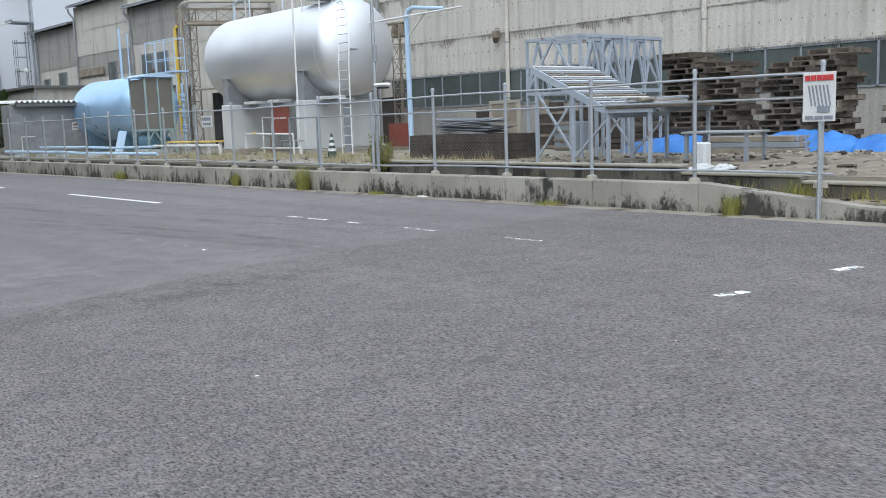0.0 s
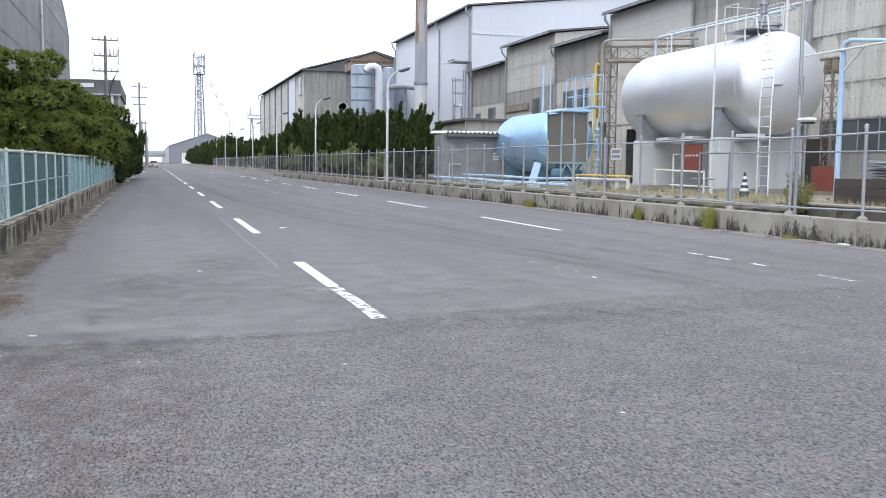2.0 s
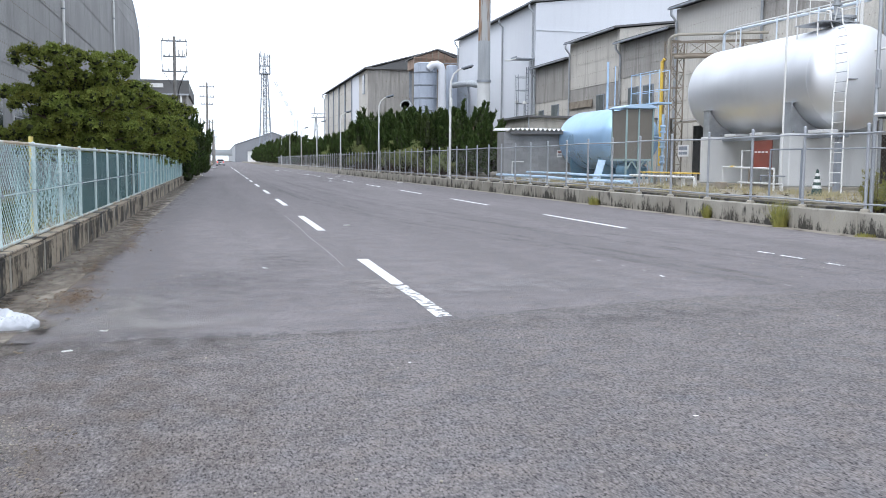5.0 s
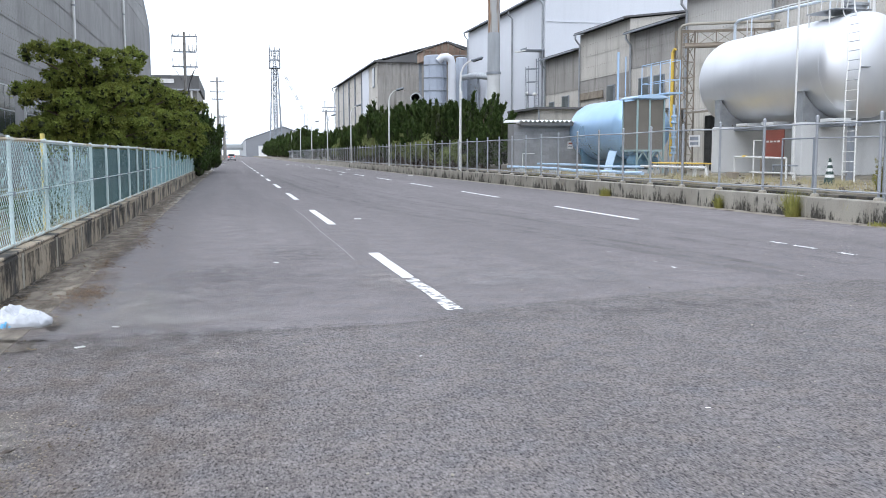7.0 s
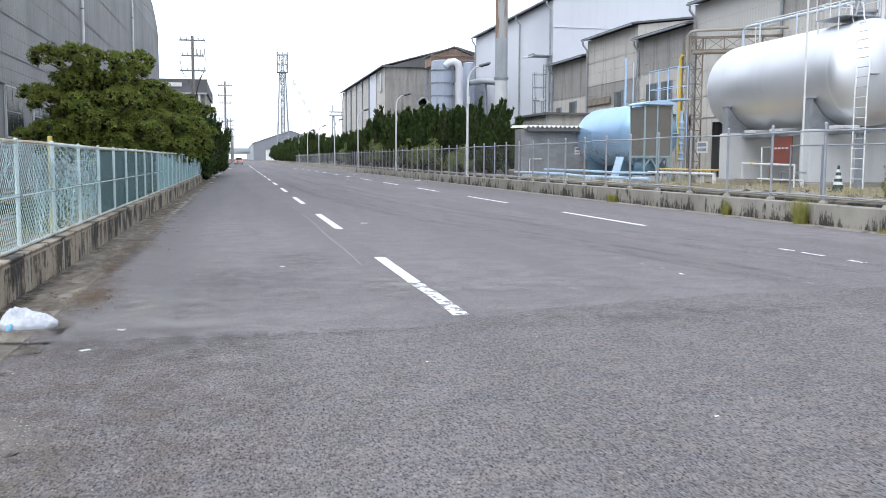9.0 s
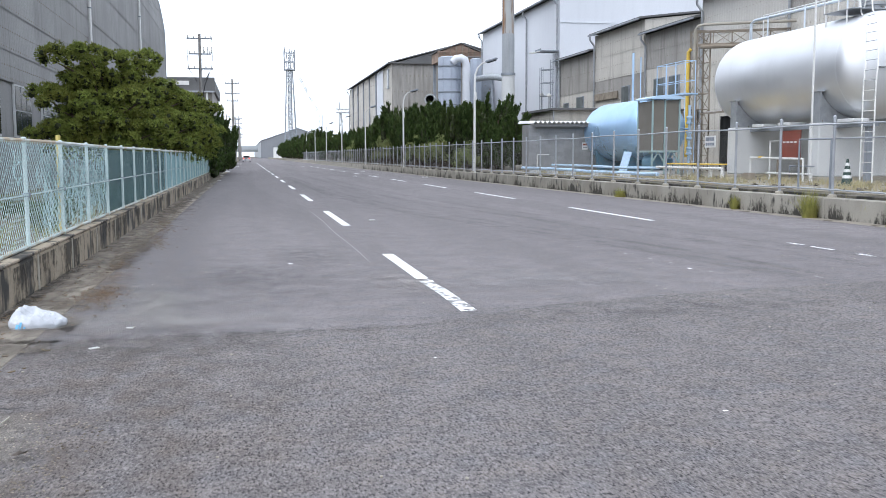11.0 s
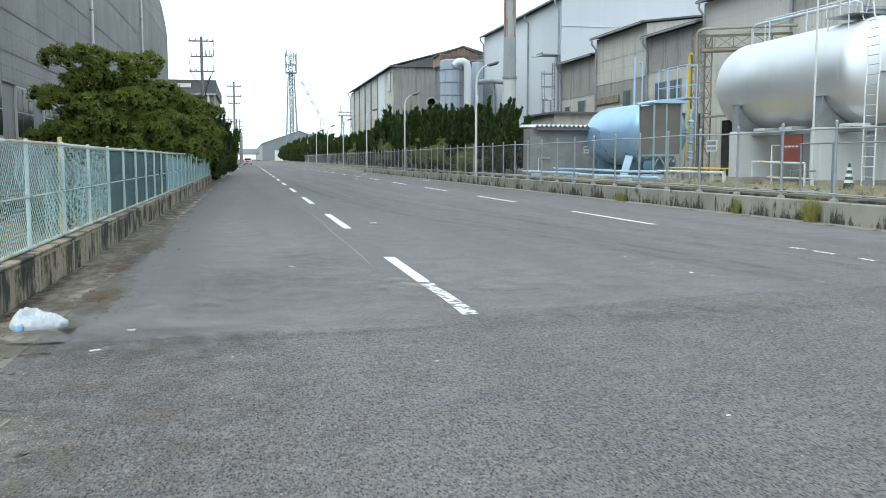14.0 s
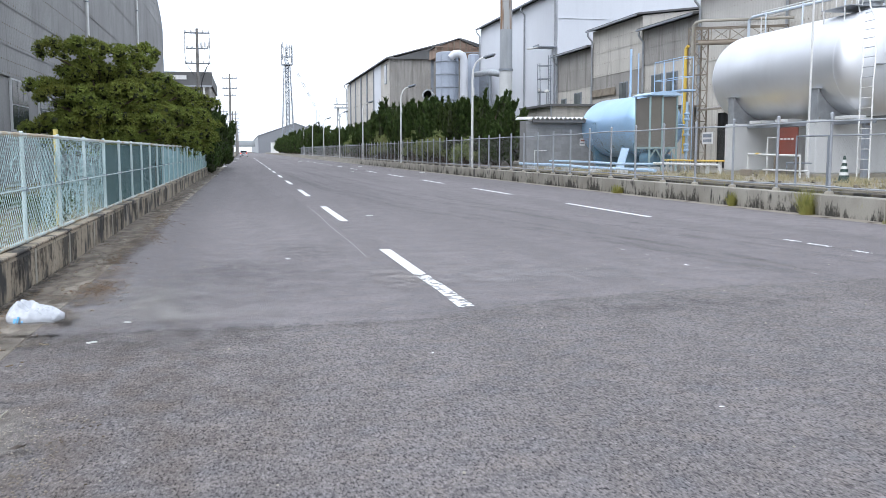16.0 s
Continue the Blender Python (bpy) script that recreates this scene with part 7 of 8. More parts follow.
for xx in (14.2, 16.4, 18.6):
    w = part("window", Build().box(xx, 465.9, 2.2, xx + 1.5, 465.99, 3.8), GREY_STEEL, wl2)
    part("pane", Build().box(xx + 0.1, 465.86, 2.3, xx + 1.4, 465.92, 3.7), GLASS_DARK, w)
tr_ = thing("white_van", (17.0, 350, 0), "small white box van parked far down the road", "van")
part("box", Build().cbox(15.8, 349, 0.7, 17.8, 353.5, 3.3, 0.1), WHITE, tr_)
part("cab", Build().cbox(15.9, 347.2, 0.6, 17.7, 348.95, 2.3, 0.2), WHITE, tr_)
for xx in (16.0, 17.6):
    for yy in (348.2, 352.4):
        part("wheel", Build().lathe([(0.34, -0.1), (0.38, 0), (0.34, 0.1)], 14, pose(xx, yy, 0.38, 0, 90)), BLACK, tr_)
cr = thing("tower_crane", (26.5, 330, 0), "faint pale crane jib far beyond the trees", "crane")
foot_, tip_ = Vector((25.4, 330, 15.2)), Vector((18.6, 330, 28.2))
for i in range(8):
    p, q = foot_.lerp(tip_, i / 8), foot_.lerp(tip_, (i + 1) / 8)
    part("jib_section", lattice(Build(), p, q, 0.6, 0.6, 4, 0.045 if i % 2 else 0.02), GALV if i % 2 else CLAD_WHITE, cr)
part("mast", lattice(Build(), (25.6, 330, 0), (25.6, 330, 15.4), 1.2, 1.2, 8, 0.08), CLAD_WHITE, cr)
gn = thing("gantry", (21.5, 200, 0), "pale steel gantry above the junipers", "gantry")
for xx, lean_ in ((19.6, 0.0), (23.4, 1.1)):
    part("leg", Build().bar((xx - 0.3, 200, 0), (xx - lean_ * 0.2, 200, 10.6), 0.24, 0.24).bar((xx + 0.9 + lean_, 200, 0), (xx + 0.2, 200, 10.6), 0.24, 0.24), GALV, gn)
    for z in (5.0, 7.4):
        part("brace", Build().bar((xx - 0.2, 200, z), (xx + 0.7, 200, z + 1.3), 0.16, 0.16), GALV, gn)
part("beam", Build().box(18.8, 199.6, 10.3, 25.0, 200.4, 10.55).box(18.8, 199.6, 11.1, 25.0, 200.4, 11.3), GALV, gn)
for i in range(8):
    part("web", Build().bar((19.0 + 0.75 * i, 199.7, 10.5), (19.4 + 0.75 * i, 199.7, 11.15), 0.1, 0.1), GALV, gn)
part("mast", Build().tube((19.5, 200, 11.2), (19.5, 200, 12.6), 0.12, 6), GALV, gn)
part("cabin", Build().cbox(23.2, 199.0, 11.3, 24.8, 201.0, 14.2, 0.1), CLAD_GREY, gn)

# windows and pipes on the grey hall
for i in range(13):
    y0 = 31.0 + 4.6 * i
    w = tagged(part("window_2", Build().box(-8.02, y0, 2.0, -7.94, y0 + 2.6, 3.88), CONCRETE_CLEAN), "dark steel window band in the grey hall", "window", kind="structure")
    for j in range(3):
        for k in range(2):
            part("pane", Build().box(-7.945, y0 + 0.08 + 0.84 * j, 2.08 + 0.90 * k, -7.925, y0 + 0.84 + 0.84 * j, 2.94 + 0.88 * k), GLASS_DARK, w)
for y in (52.3, 76.5):
    dp = thing("downpipe", (-7.85, y, 0.1), "white rainwater pipe on the grey hall", "downpipe", "grey hall downpipes")
    part("pipe", Build().path([(-7.82, y, 0.1), (-7.82, y, 13.4), (-7.95, y, 13.9)], 0.08, 10), WHITE, dp, smooth=True)
    for z in (3, 6, 9, 12):
        part("bracket", Build().lathe([(0.12, 0), (0.12, 0.06)], 10, pose(-7.82, y, z)), GREY_STEEL, dp)


# ---- the silver estate car, far down the road ----
CAR_PAINT = surface("silver_car_paint", (0.62, 0.63, 0.65), (0.60, 0.61, 0.63), 0.28, 0.6, 1, 200, 0.0)
CAR_GLASS = glass_material("tinted_car_glass", (0.012, 0.013, 0.016), 0.04)
LAMP_RED, n, l, bs = nodes("lit_brake_lamp")
bs.inputs["Base Color"].default_value = (0.55, 0.03, 0.02, 1)
bs.inputs["Emission Color"].default_value = (1.0, 0.10, 0.05, 1)
bs.inputs["Emission Strength"].default_value = 1.2
ALLOY = surface("alloy_wheel", (0.62, 0.63, 0.65), (0.55, 0.56, 0.58), 0.3, 0.8, 3, 80, 0.0)
CAR = (-0.05, 212.0, 0.0)


def loft(b, rings):
    """Close cross-sections of equal count joined along their order."""
    n = len(rings[0])
    o = len(b.v)
    for ring in rings:
        b.v.extend(ring)
    for i in range(len(rings) - 1):
        for k in range(n):
            a, c = o + i * n + k, o + i * n + (k + 1) % n
            b.f.append((a, c, c + n, a + n))
    b.f.append(tuple(range(o, o + n))[::-1])
    b.f.append(tuple(range(o + (len(rings) - 1) * n, o + len(rings) * n)))
    return b


def car_section(y, half, low, shoulder, top, inset):
    """A car body cross-section: sill, bulging side, shoulder and a crowned top."""
    cx, cy, _ = CAR
    side = [(-half * 0.90, low), (-half * 0.985, low + 0.10), (-half, (low + shoulder) / 2), (-half * 0.985, shoulder - 0.05), (-half * inset, top - 0.02), (-half * 0.4, top)]
    pts = side + [(-x, z) for x, z in side[::-1]]
    return [(cx + x, cy + y, z) for x, z in pts]


car = thing("estate_car", CAR, "silver estate car seen from behind with brake lamps lit", "car")
stations = [(-1.04, 0.80, 0.34, 0.80, 0.92, 0.94), (-0.98, 0.85, 0.26, 0.84, 0.98, 0.95), (-0.6, 0.865, 0.22, 0.86, 0.98, 0.94), (0.6, 0.865, 0.20, 0.86, 0.96, 0.94),
            (1.8, 0.865, 0.20, 0.84, 0.94, 0.94), (2.4, 0.86, 0.20, 0.80, 0.90, 0.93), (3.1, 0.845, 0.21, 0.74, 0.82, 0.92), (3.45, 0.78, 0.24, 0.66, 0.74, 0.9), (3.62, 0.62, 0.30, 0.56, 0.62, 0.9)]
part("body", loft(Build(), [car_section(*s) for s in stations]), CAR_PAINT, car, smooth=True)


def cabin_ring(y0, half0, z0, y1, half1, z1):
    cx, cy, _ = CAR
    return [(cx - half0, cy + y0, z0), (cx - half1, cy + y1, z1), (cx + half1, cy + y1, z1), (cx + half0, cy + y0, z0)]


cab = Build()
loft(cab, [cabin_ring(-0.98, 0.78, 0.94, -0.62, 0.60, 1.40), cabin_ring(-0.55, 0.80, 0.95, -0.50, 0.62, 1.43), cabin_ring(0.5, 0.81, 0.95, 0.5, 0.64, 1.46), cabin_ring(1.5, 0.81, 0.94, 1.3, 0.63, 1.45), cabin_ring(2.45, 0.78, 0.92, 1.62, 0.60, 1.40)])
part("cabin", cab, CAR_PAINT, car, smooth=True)
cx, cy, _ = CAR


def pane4(pts, name):
    return part(name, Build().add([(cx + x, cy + y, z) for x, y, z in pts], [(0, 1, 2, 3)]), CAR_GLASS, car)


pane4([(-0.68, -0.985, 1.0), (0.68, -0.985, 1.0), (0.55, -0.68, 1.36), (-0.55, -0.68, 1.36)], "rear_window")
pane4([(-0.70, 2.36, 0.97), (0.70, 2.36, 0.97), (0.56, 1.70, 1.38), (-0.56, 1.70, 1.38)], "windscreen")
for s in (-1, 1):
    for ya, yb in ((-0.75, 0.15), (0.22, 0.92), (0.99, 1.95)):
        pane4([(s * 0.822, ya, 1.0), (s * 0.822, yb, 1.0), (s * 0.667, min(yb - 0.06, 1.55), 1.39), (s * 0.667, ya + 0.12, 1.39)], "side_window")
    part("tail_lamp", Build().cbox(cx + s * 0.62 - 0.16, cy - 1.06, 0.72, cx + s * 0.62 + 0.16, cy - 0.90, 0.96, 0.03), LAMP_RED, car, "lit red brake lamp")
    part("mirror", Build().cbox(cx + s * 0.93 - 0.09, cy + 1.85, 0.96, cx + s * 0.93 + 0.09, cy + 2.0, 1.1, 0.03), CAR_PAINT, car)
    part("exhaust_tip", Build().path([(cx + s * 0.58, cy - 0.8, 0.25), (cx + s * 0.58, cy - 1.12, 0.25)], 0.055, 12), GALV, car, smooth=True)
    part("roof_rail", Build().path([(cx + s * 0.58, cy - 0.4, 1.46), (cx + s * 0.6, cy + 0.4, 1.49), (cx + s * 0.58, cy + 1.3, 1.47)], 0.02, 6), GREY_STEEL, car, smooth=True)
    for yy in (0.35, 1.15):
        part("door_handle", Build().cbox(cx + s * 0.87 - 0.015, cy + yy, 0.80, cx + s * 0.87 + 0.015, cy + yy + 0.2, 0.84, 0.008), CAR_PAINT, car)
    for yy in (0.0, 2.67):
        w = part("wheel", Build().lathe([(0.24, -0.10), (0.30, -0.105), (0.317, -0.08), (0.317, 0.08), (0.30, 0.105), (0.24, 0.10)], 28, pose(cx + s * 0.76, cy + yy, 0.317, 0, 90)), BLACK, car, smooth=True)
        rim = Build().lathe([(0.05, -0.02), (0.05, 0.03)], 12, pose(cx + s * 0.86, cy + yy, 0.317, 0, 90))
        for k in range(7):
            a = 2 * math.pi * k / 7
            rim.bar((cx + s * 0.86, cy + yy, 0.317), (cx + s * 0.865, cy + yy + 0.235 * math.cos(a), 0.317 + 0.235 * math.sin(a)), 0.05, 0.02)
        part("rim", rim, ALLOY, w)
part("spoiler", Build().cbox(cx - 0.58, cy - 0.82, 1.37, cx + 0.58, cy - 0.55, 1.41, 0.015), CAR_PAINT, car)
part("rear_bumper", Build().cbox(cx - 0.84, cy - 1.10, 0.28, cx + 0.84, cy - 0.92, 0.62, 0.06), CAR_PAINT, car)
part("number_plate", Build().cbox(cx - 0.17, cy - 1.085, 0.66, cx + 0.17, cy - 1.05, 0.82, 0.005), BLACK, car, "blacked-out number plate")
part("wiper", Build().bar((cx + 0.05, cy - 1.0, 1.02), (cx - 0.35, cy - 0.97, 1.05), 0.02, 0.02), BLACK, car)

# ---- small things on the ground ----
BAG = surface("white_plastic_film", (0.56, 0.58, 0.61), (0.44, 0.46, 0.50), 0.45, 0, 3, 30, 0.1)
bag = thing("plastic_bag", (-1.62, 7.62, 0.0), "crumpled white plastic carrier bag in the gutter", "plastic bag")
b = Build()
nu, nv = 72, 26
for j in range(nv + 1):
    rho = j / nv
    for i in range(nu):
        a = 2 * math.pi * i / nu
        tuck = rho if rho < 0.9 else 0.9 - 0.35 * (rho - 0.9)
        cx_, sy_ = tuck * math.cos(a) * 1.1, tuck * math.sin(a) * 1.1
        left = max(0.0, min(1.0, 0.62 - 0.75 * cx_))
        rim = math.exp(-((rho - 0.62) / 0.20) ** 2) * (0.72 + 0.28 * math.sin(a))
        q = Vector((cx_ * 2.2, sy_ * 2.2, 3.1))
        crease = (1 - abs(noise.noise(q * 1.6)) * 2.0) * 0.026 + (1 - abs(noise.noise(q * 3.7 + Vector((5, 2, 1)))) * 2.0) * 0.014
        z = (0.100 * left * rim + 0.055 * (1 - rho) * (1 - left * 0.6) + 0.040) * (1 - rho ** 16) + crease * (1 - rho ** 9)
        grow = 1 + 0.10 * noise.noise(Vector((math.cos(a) * 1.7, math.sin(a) * 1.7, 8)))
        b.v.append((-1.60 + 0.225 * cx_ * grow, 7.63 + 0.13 * sy_ * grow, max(0.009, z) if j < nv else 0.004))
b.f += [(j * nu + i, j * nu + (i + 1) % nu, (j + 1) * nu + (i + 1) % nu, (j + 1) * nu + i) for j in range(nv) for i in range(nu)]
part("film", b, BAG, bag, smooth=True)
PRINT_BLUE = surface("blue_print", (0.10, 0.36, 0.62), (0.16, 0.42, 0.66), 0.5, 0, 20, 60, 0.0)
for k, (px_, w_, h_) in enumerate(((-1.735, 0.018, 0.03), (-1.71, 0.012, 0.045), (-1.68, 0.012, 0.02))):
    part("print", Build().add([(px_, 7.487 + 0.006 * k, 0.022), (px_ + w_, 7.485 + 0.006 * k, 0.018), (px_ + w_ + 0.012, 7.498 + 0.006 * k, 0.022 + h_), (px_ + 0.006, 7.502 + 0.006 * k, 0.022 + h_)], [(0, 1, 2, 3)]), PRINT_BLUE, bag, "small blue print on the bag")

wp = thing("white_post", (-2.35, 87.0, 0.0), "white painted post at the end of the green fence", "post")
part("post", Build().cbox(-2.44, 86.91, -0.05, -2.26, 87.09, 1.5, 0.02), WHITE, wp)
YELLOW_POLE = surface("faded_yellow_plastic", (0.62, 0.52, 0.16), (0.52, 0.42, 0.12), 0.6, 0, 3, 30, 0.05)
yp2 = thing("marker_post", (-2.6, 14.1, 0.1), "faded yellow marker post behind the fence", "marker post")
part("post", Build().path([(-2.6, 14.1, 0.1), (-2.6, 14.15, 1.62)], 0.032, 10), YELLOW_POLE, yp2, smooth=True)

OIL = surface("damp_asphalt_stain", (0.115, 0.106, 0.108), (0.085, 0.079, 0.081), 0.8, 0, 8, 60, 0.3)
b = Build().add([(3.56 + (0.10 + 0.03 * math.sin(3 * a) + 0.02 * math.sin(7 * a)) * math.cos(a), 3.55 + (0.08 + 0.02 * math.cos(5 * a)) * math.sin(a), 0.005) for a in [2 * math.pi * k / 28 for k in range(28)]], [tuple(range(28))])
tagged(part("damp_spot", b, OIL), "small dark damp spot on the asphalt", "stain", kind="structure")

# hairline joint and faint remains of old paint
FAINT = surface("faded_paint_trace", (0.34, 0.325, 0.32), (0.20, 0.19, 0.19), 0.9, 0, 3, 30, 0.1)
b = Build()
for k in range(11):
    y = 11.6 + 1.0 * k
    b.add([(1.46 + 0.012 * math.sin(k), y, 0.005), (1.478 + 0.012 * math.sin(k), y, 0.005), (1.478 + 0.012 * math.sin(k + 1), y + 0.97, 0.005), (1.46 + 0.012 * math.sin(k + 1), y + 0.97, 0.005)], [(0, 1, 2, 3)])
tagged(part("road_joint", b, FAINT), "thin pale joint line beside the centre marking", "road marking", kind="structure")
for i, (x, y) in enumerate(((4.95, 11.7), (5.0, 11.0), (5.05, 10.5), (5.0, 9.9), (5.1, 9.6), (4.2, 30.0), (4.3, 34.0), (6.0, 8.9), (5.4, 60.2), (6.7, 62.0))):
    b = Build().add([(x - 0.022, y, 0.004), (x + 0.018, y - 0.02, 0.004), (x + 0.025, y + 0.05 + 0.04 * (i % 4), 0.004), (x - 0.015, y + 0.08, 0.004)], [(0, 1, 2, 3)])
    tagged(part("paint_fleck", b, FAINT if i % 3 else ROAD_PAINT), "small pale fleck of worn road paint", "road marking", kind="structure")
b = Build()
pts = [(4.2 + 0.16 * k, 7.55 + 0.02 * math.sin(k * 1.7) + 0.01 * k, 0.006) for k in range(8)]
for p, q in zip(pts, pts[1:]):
    b.add([(p[0], p[1], 0.006), (q[0], q[1], 0.006), (q[0], q[1] + 0.012, 0.006), (p[0], p[1] + 0.012, 0.006)], [(0, 1, 2, 3)])
tagged(part("road_crack", b, OIL), "thin dark crack in the asphalt", "crack", kind="structure")

# scraps, pebbles and leaves
random.seed(5)
for i, (x, y, s, m_) in enumerate(((2.48, 18.94, 0.07, WHITE), (-1.05, 6.7, 0.035, WHITE), (11.45, 13.3, 0.13, WHITE), (0.5, 11.5, 0.04, WHITE), (-0.9, 7.45, 0.03, WHITE), (2.39, 4.33, 0.014, WHITE), (1.18, 5.9, 0.012, WHITE), (6.8, 60, 0.16, WHITE), (9.6, 79, 0.2, WHITE), (10.6, 56, 0.16, WHITE), (6.9, 120, 0.2, WHITE), (-1.75, 66, 0.16, WHITE), (-1.6, 80, 0.28, WHITE), (-1.85, 84, 0.2, WHITE), (-1.5, 52, 0.10, WHITE), (-1.3, 122, 0.3, WHITE), (-1.2, 158, 0.4, WHITE))):
    t = thing("litter_scrap", (x, y, 0.0), "small white scrap of litter on the road", "litter", "litter on the road")
    part("scrap", Build().cbox(-s, -s * 0.5, 0, s, s * 0.5, s * 0.2, s * 0.07, pose(x, y, 0.002, 0, 0, 37 * i)), m_, t)
LEAF = leaf_material("dead_leaves", (0.27, 0.215, 0.145), (0.12, 0.095, 0.065))
b = Build()
for i in range(420):
    y = 6.0 + 34 * random.random() ** 1.5
    x = -2.0 + abs(random.gauss(0, 0.28))
    if x > -0.9:
        continue
    s = random.uniform(0.006, 0.022)
    b.cbox(-s, -s * 0.45, 0, s, s * 0.45, 0.008, 0.002, pose(x, y, 0.012, random.uniform(-15, 15), random.uniform(-15, 15), random.uniform(0, 360)))
for cx_, cy_, r_ in ((-1.35, 8.9, 0.22), (-1.55, 11.2, 0.2), (-1.4, 14.0, 0.25), (-1.5, 17.5, 0.3)):
    for i in range(30):
        a, r = random.uniform(0, 6.28), 1.6 * r_ * math.sqrt(random.random())
        s = random.uniform(0.006, 0.02)
        b.cbox(-s, -s * 0.4, 0, s, s * 0.4, 0.008, 0.002, pose(cx_ + r * math.cos(a), cy_ + 1.8 * r * math.sin(a), 0.01, random.uniform(-20, 20), 0, random.uniform(0, 360)))
for cx_, cy_, rx_, ry_, many in ((-1.32, 9.15, 0.17, 0.62, 420), (-1.5, 11.6, 0.10, 0.5, 150), (-1.35, 14.6, 0.14, 0.9, 200), (-1.6, 19.0, 0.16, 1.2, 180)):
    for i in range(many):
        x, y = random.gauss(cx_, rx_ * 0.5), random.gauss(cy_, ry_ * 0.5)
        q = random.uniform(0.002, 0.0065)
        b.cbox(-q * 2.2, -q * 0.5, 0, q * 2.2, q * 0.5, 0.004, 0.001, pose(x, y, 0.014 + random.uniform(0, 0.02), random.uniform(-30, 30), random.uniform(-30, 30), random.uniform(0, 360)))
tagged(part("dead_leaves", b, LEAF), "dead leaves and grit swept against the wall", "leaves", kind="stuff")
b = Build()
for i in range(320):
    x, y = random.uniform(-1.6, 10.8), random.uniform(2.3, 22)
    s = random.uniform(0.003, 0.008)
    b.cbox(-s, -s, 0, s, s, s, s * 0.3, pose(x, y, 0.003, random.uniform(-20, 20), random.uniform(-20, 20), random.uniform(0, 360)))
tagged(part("road_grit", b, CONCRETE_TOP), "loose pale grit on the asphalt", "grit", kind="stuff")

# crumbs and dust where the old apron meets the road
rs = random.Random(8)
b = Build()
for i in range(260):
    x, y = rs.gauss(-0.86, 0.10), rs.uniform(3.2, 4.85)
    q = rs.uniform(0.002, 0.008)
    b.cbox(-q, -q * 0.7, 0, q, q * 0.7, q * 0.7, q * 0.25, pose(x, y, 0.004, rs.uniform(-20, 20), 0, rs.uniform(0, 360)))
tagged(part("concrete_crumbs", b, GUTTER), "crumbs of concrete along the dusty road edge", "rubble", kind="stuff")
# crumbs and litter on the worn end of an old concrete apron
rs = random.Random(23)
b = Build()
for i in range(240):
    x, y = rs.gauss(-1.08, 0.10), rs.uniform(3.6, 5.0)
    q = rs.uniform(0.0015, 0.006)
    b.cbox(-q, -q * 0.7, 0, q, q * 0.7, q * 0.7, q * 0.25, pose(x, y, 0.018, rs.uniform(-20, 20), 0, rs.uniform(0, 360)))
tagged(part("apron_crumbs", b, GUTTER), "pale crumbs broken off the old apron", "rubble", kind="stuff")
tw_ = thing("dead_twig", (-1.17, 4.82, 0.03), "short pale dry twig on the old apron", "twig")
part("stick", Build().path([(-1.19, 4.75, 0.032), (-1.175, 4.81, 0.036), (-1.17, 4.88, 0.033)], 0.0045, 6), CONCRETE_TOP, tw_)
lf_ = thing("dead_leaf", (-0.97, 4.25, 0.0), "curled dark dead leaf on the asphalt", "leaf")
part("blade", Build().add([(-1.02, 4.235, 0.034), (-0.99, 4.22, 0.038), (-0.94, 4.24, 0.056), (-0.96, 4.265, 0.036), (-0.99, 4.265, 0.046)], [(0, 1, 4), (1, 3, 4), (1, 2, 3)]), DARK_TIMBER, lf_)

# brown dust drifted out from the wall over gutter and asphalt
DUST, n, l, bs = nodes("brown_dust")
co = n.new("ShaderNodeTexCoord").outputs["Object"]
l.new(mixed(n, l, ramp_of(n, l, noise_of(n, l, 3.0, 6, None, co), 0.35, 0.7), (0.21, 0.178, 0.142), (0.095, 0.077, 0.060)), bs.inputs["Base Color"])
bs.inputs["Roughness"].default_value = 0.95
sep = n.new("ShaderNodeSeparateXYZ")
l.new(co, sep.inputs[0])
far = ramp_of(n, l, sep.outputs["X"], -0.7, -2.0)
wob = n.new("ShaderNodeMath")
wob.operation = "MULTIPLY_ADD"
wob.inputs[1].default_value = 1.5
l.new(noise_of(n, l, 3.4, 10, (1.4, 0.55, 1), co), wob.inputs[0])
l.new(far, wob.inputs[2])
cover = ramp_of(n, l, wob.outputs[0], 1.28, 1.85)
tr = n.new("ShaderNodeBsdfTransparent")
mx = n.new("ShaderNodeMixShader")
l.new(cover, mx.inputs[0])
l.new(tr.outputs[0], mx.inputs[1])
l.new(bs.outputs[0], mx.inputs[2])
l.new(mx.outputs[0], n["Material Output"].inputs["Surface"])
b = Build().add([(-2.015, 6.4, 0.018), (-0.4, 6.9, 0.018), (-0.4, 70, 0.018), (-2.015, 70, 0.018)], [(0, 1, 2, 3)])
tagged(part("dust_drift", b, DUST), "brown dust drifted from the wall over the asphalt", "dust", kind="stuff")

# crack at the slab's end and swept debris by the wall
b = Build()
pts = [(-1.75 + 0.06 * k, 5.04 + 0.015 * math.sin(k * 1.9) + 0.012 * math.sin(k * 4.1)) for k in range(13)]
for p, q in zip(pts, pts[1:]):
    b.add([(p[0], p[1], 0.036), (q[0], q[1], 0.036), (q[0], q[1] + 0.014 + 0.008 * math.sin(19 * q[0]), 0.036), (p[0], p[1] + 0.014 + 0.008 * math.sin(19 * p[0]), 0.036)], [(0, 1, 2, 3)])
tagged(part("edge_crack", b, BLACK), "dark crack across the dusty road edge", "crack", kind="structure")
b = Build()
rs = random.Random(61)
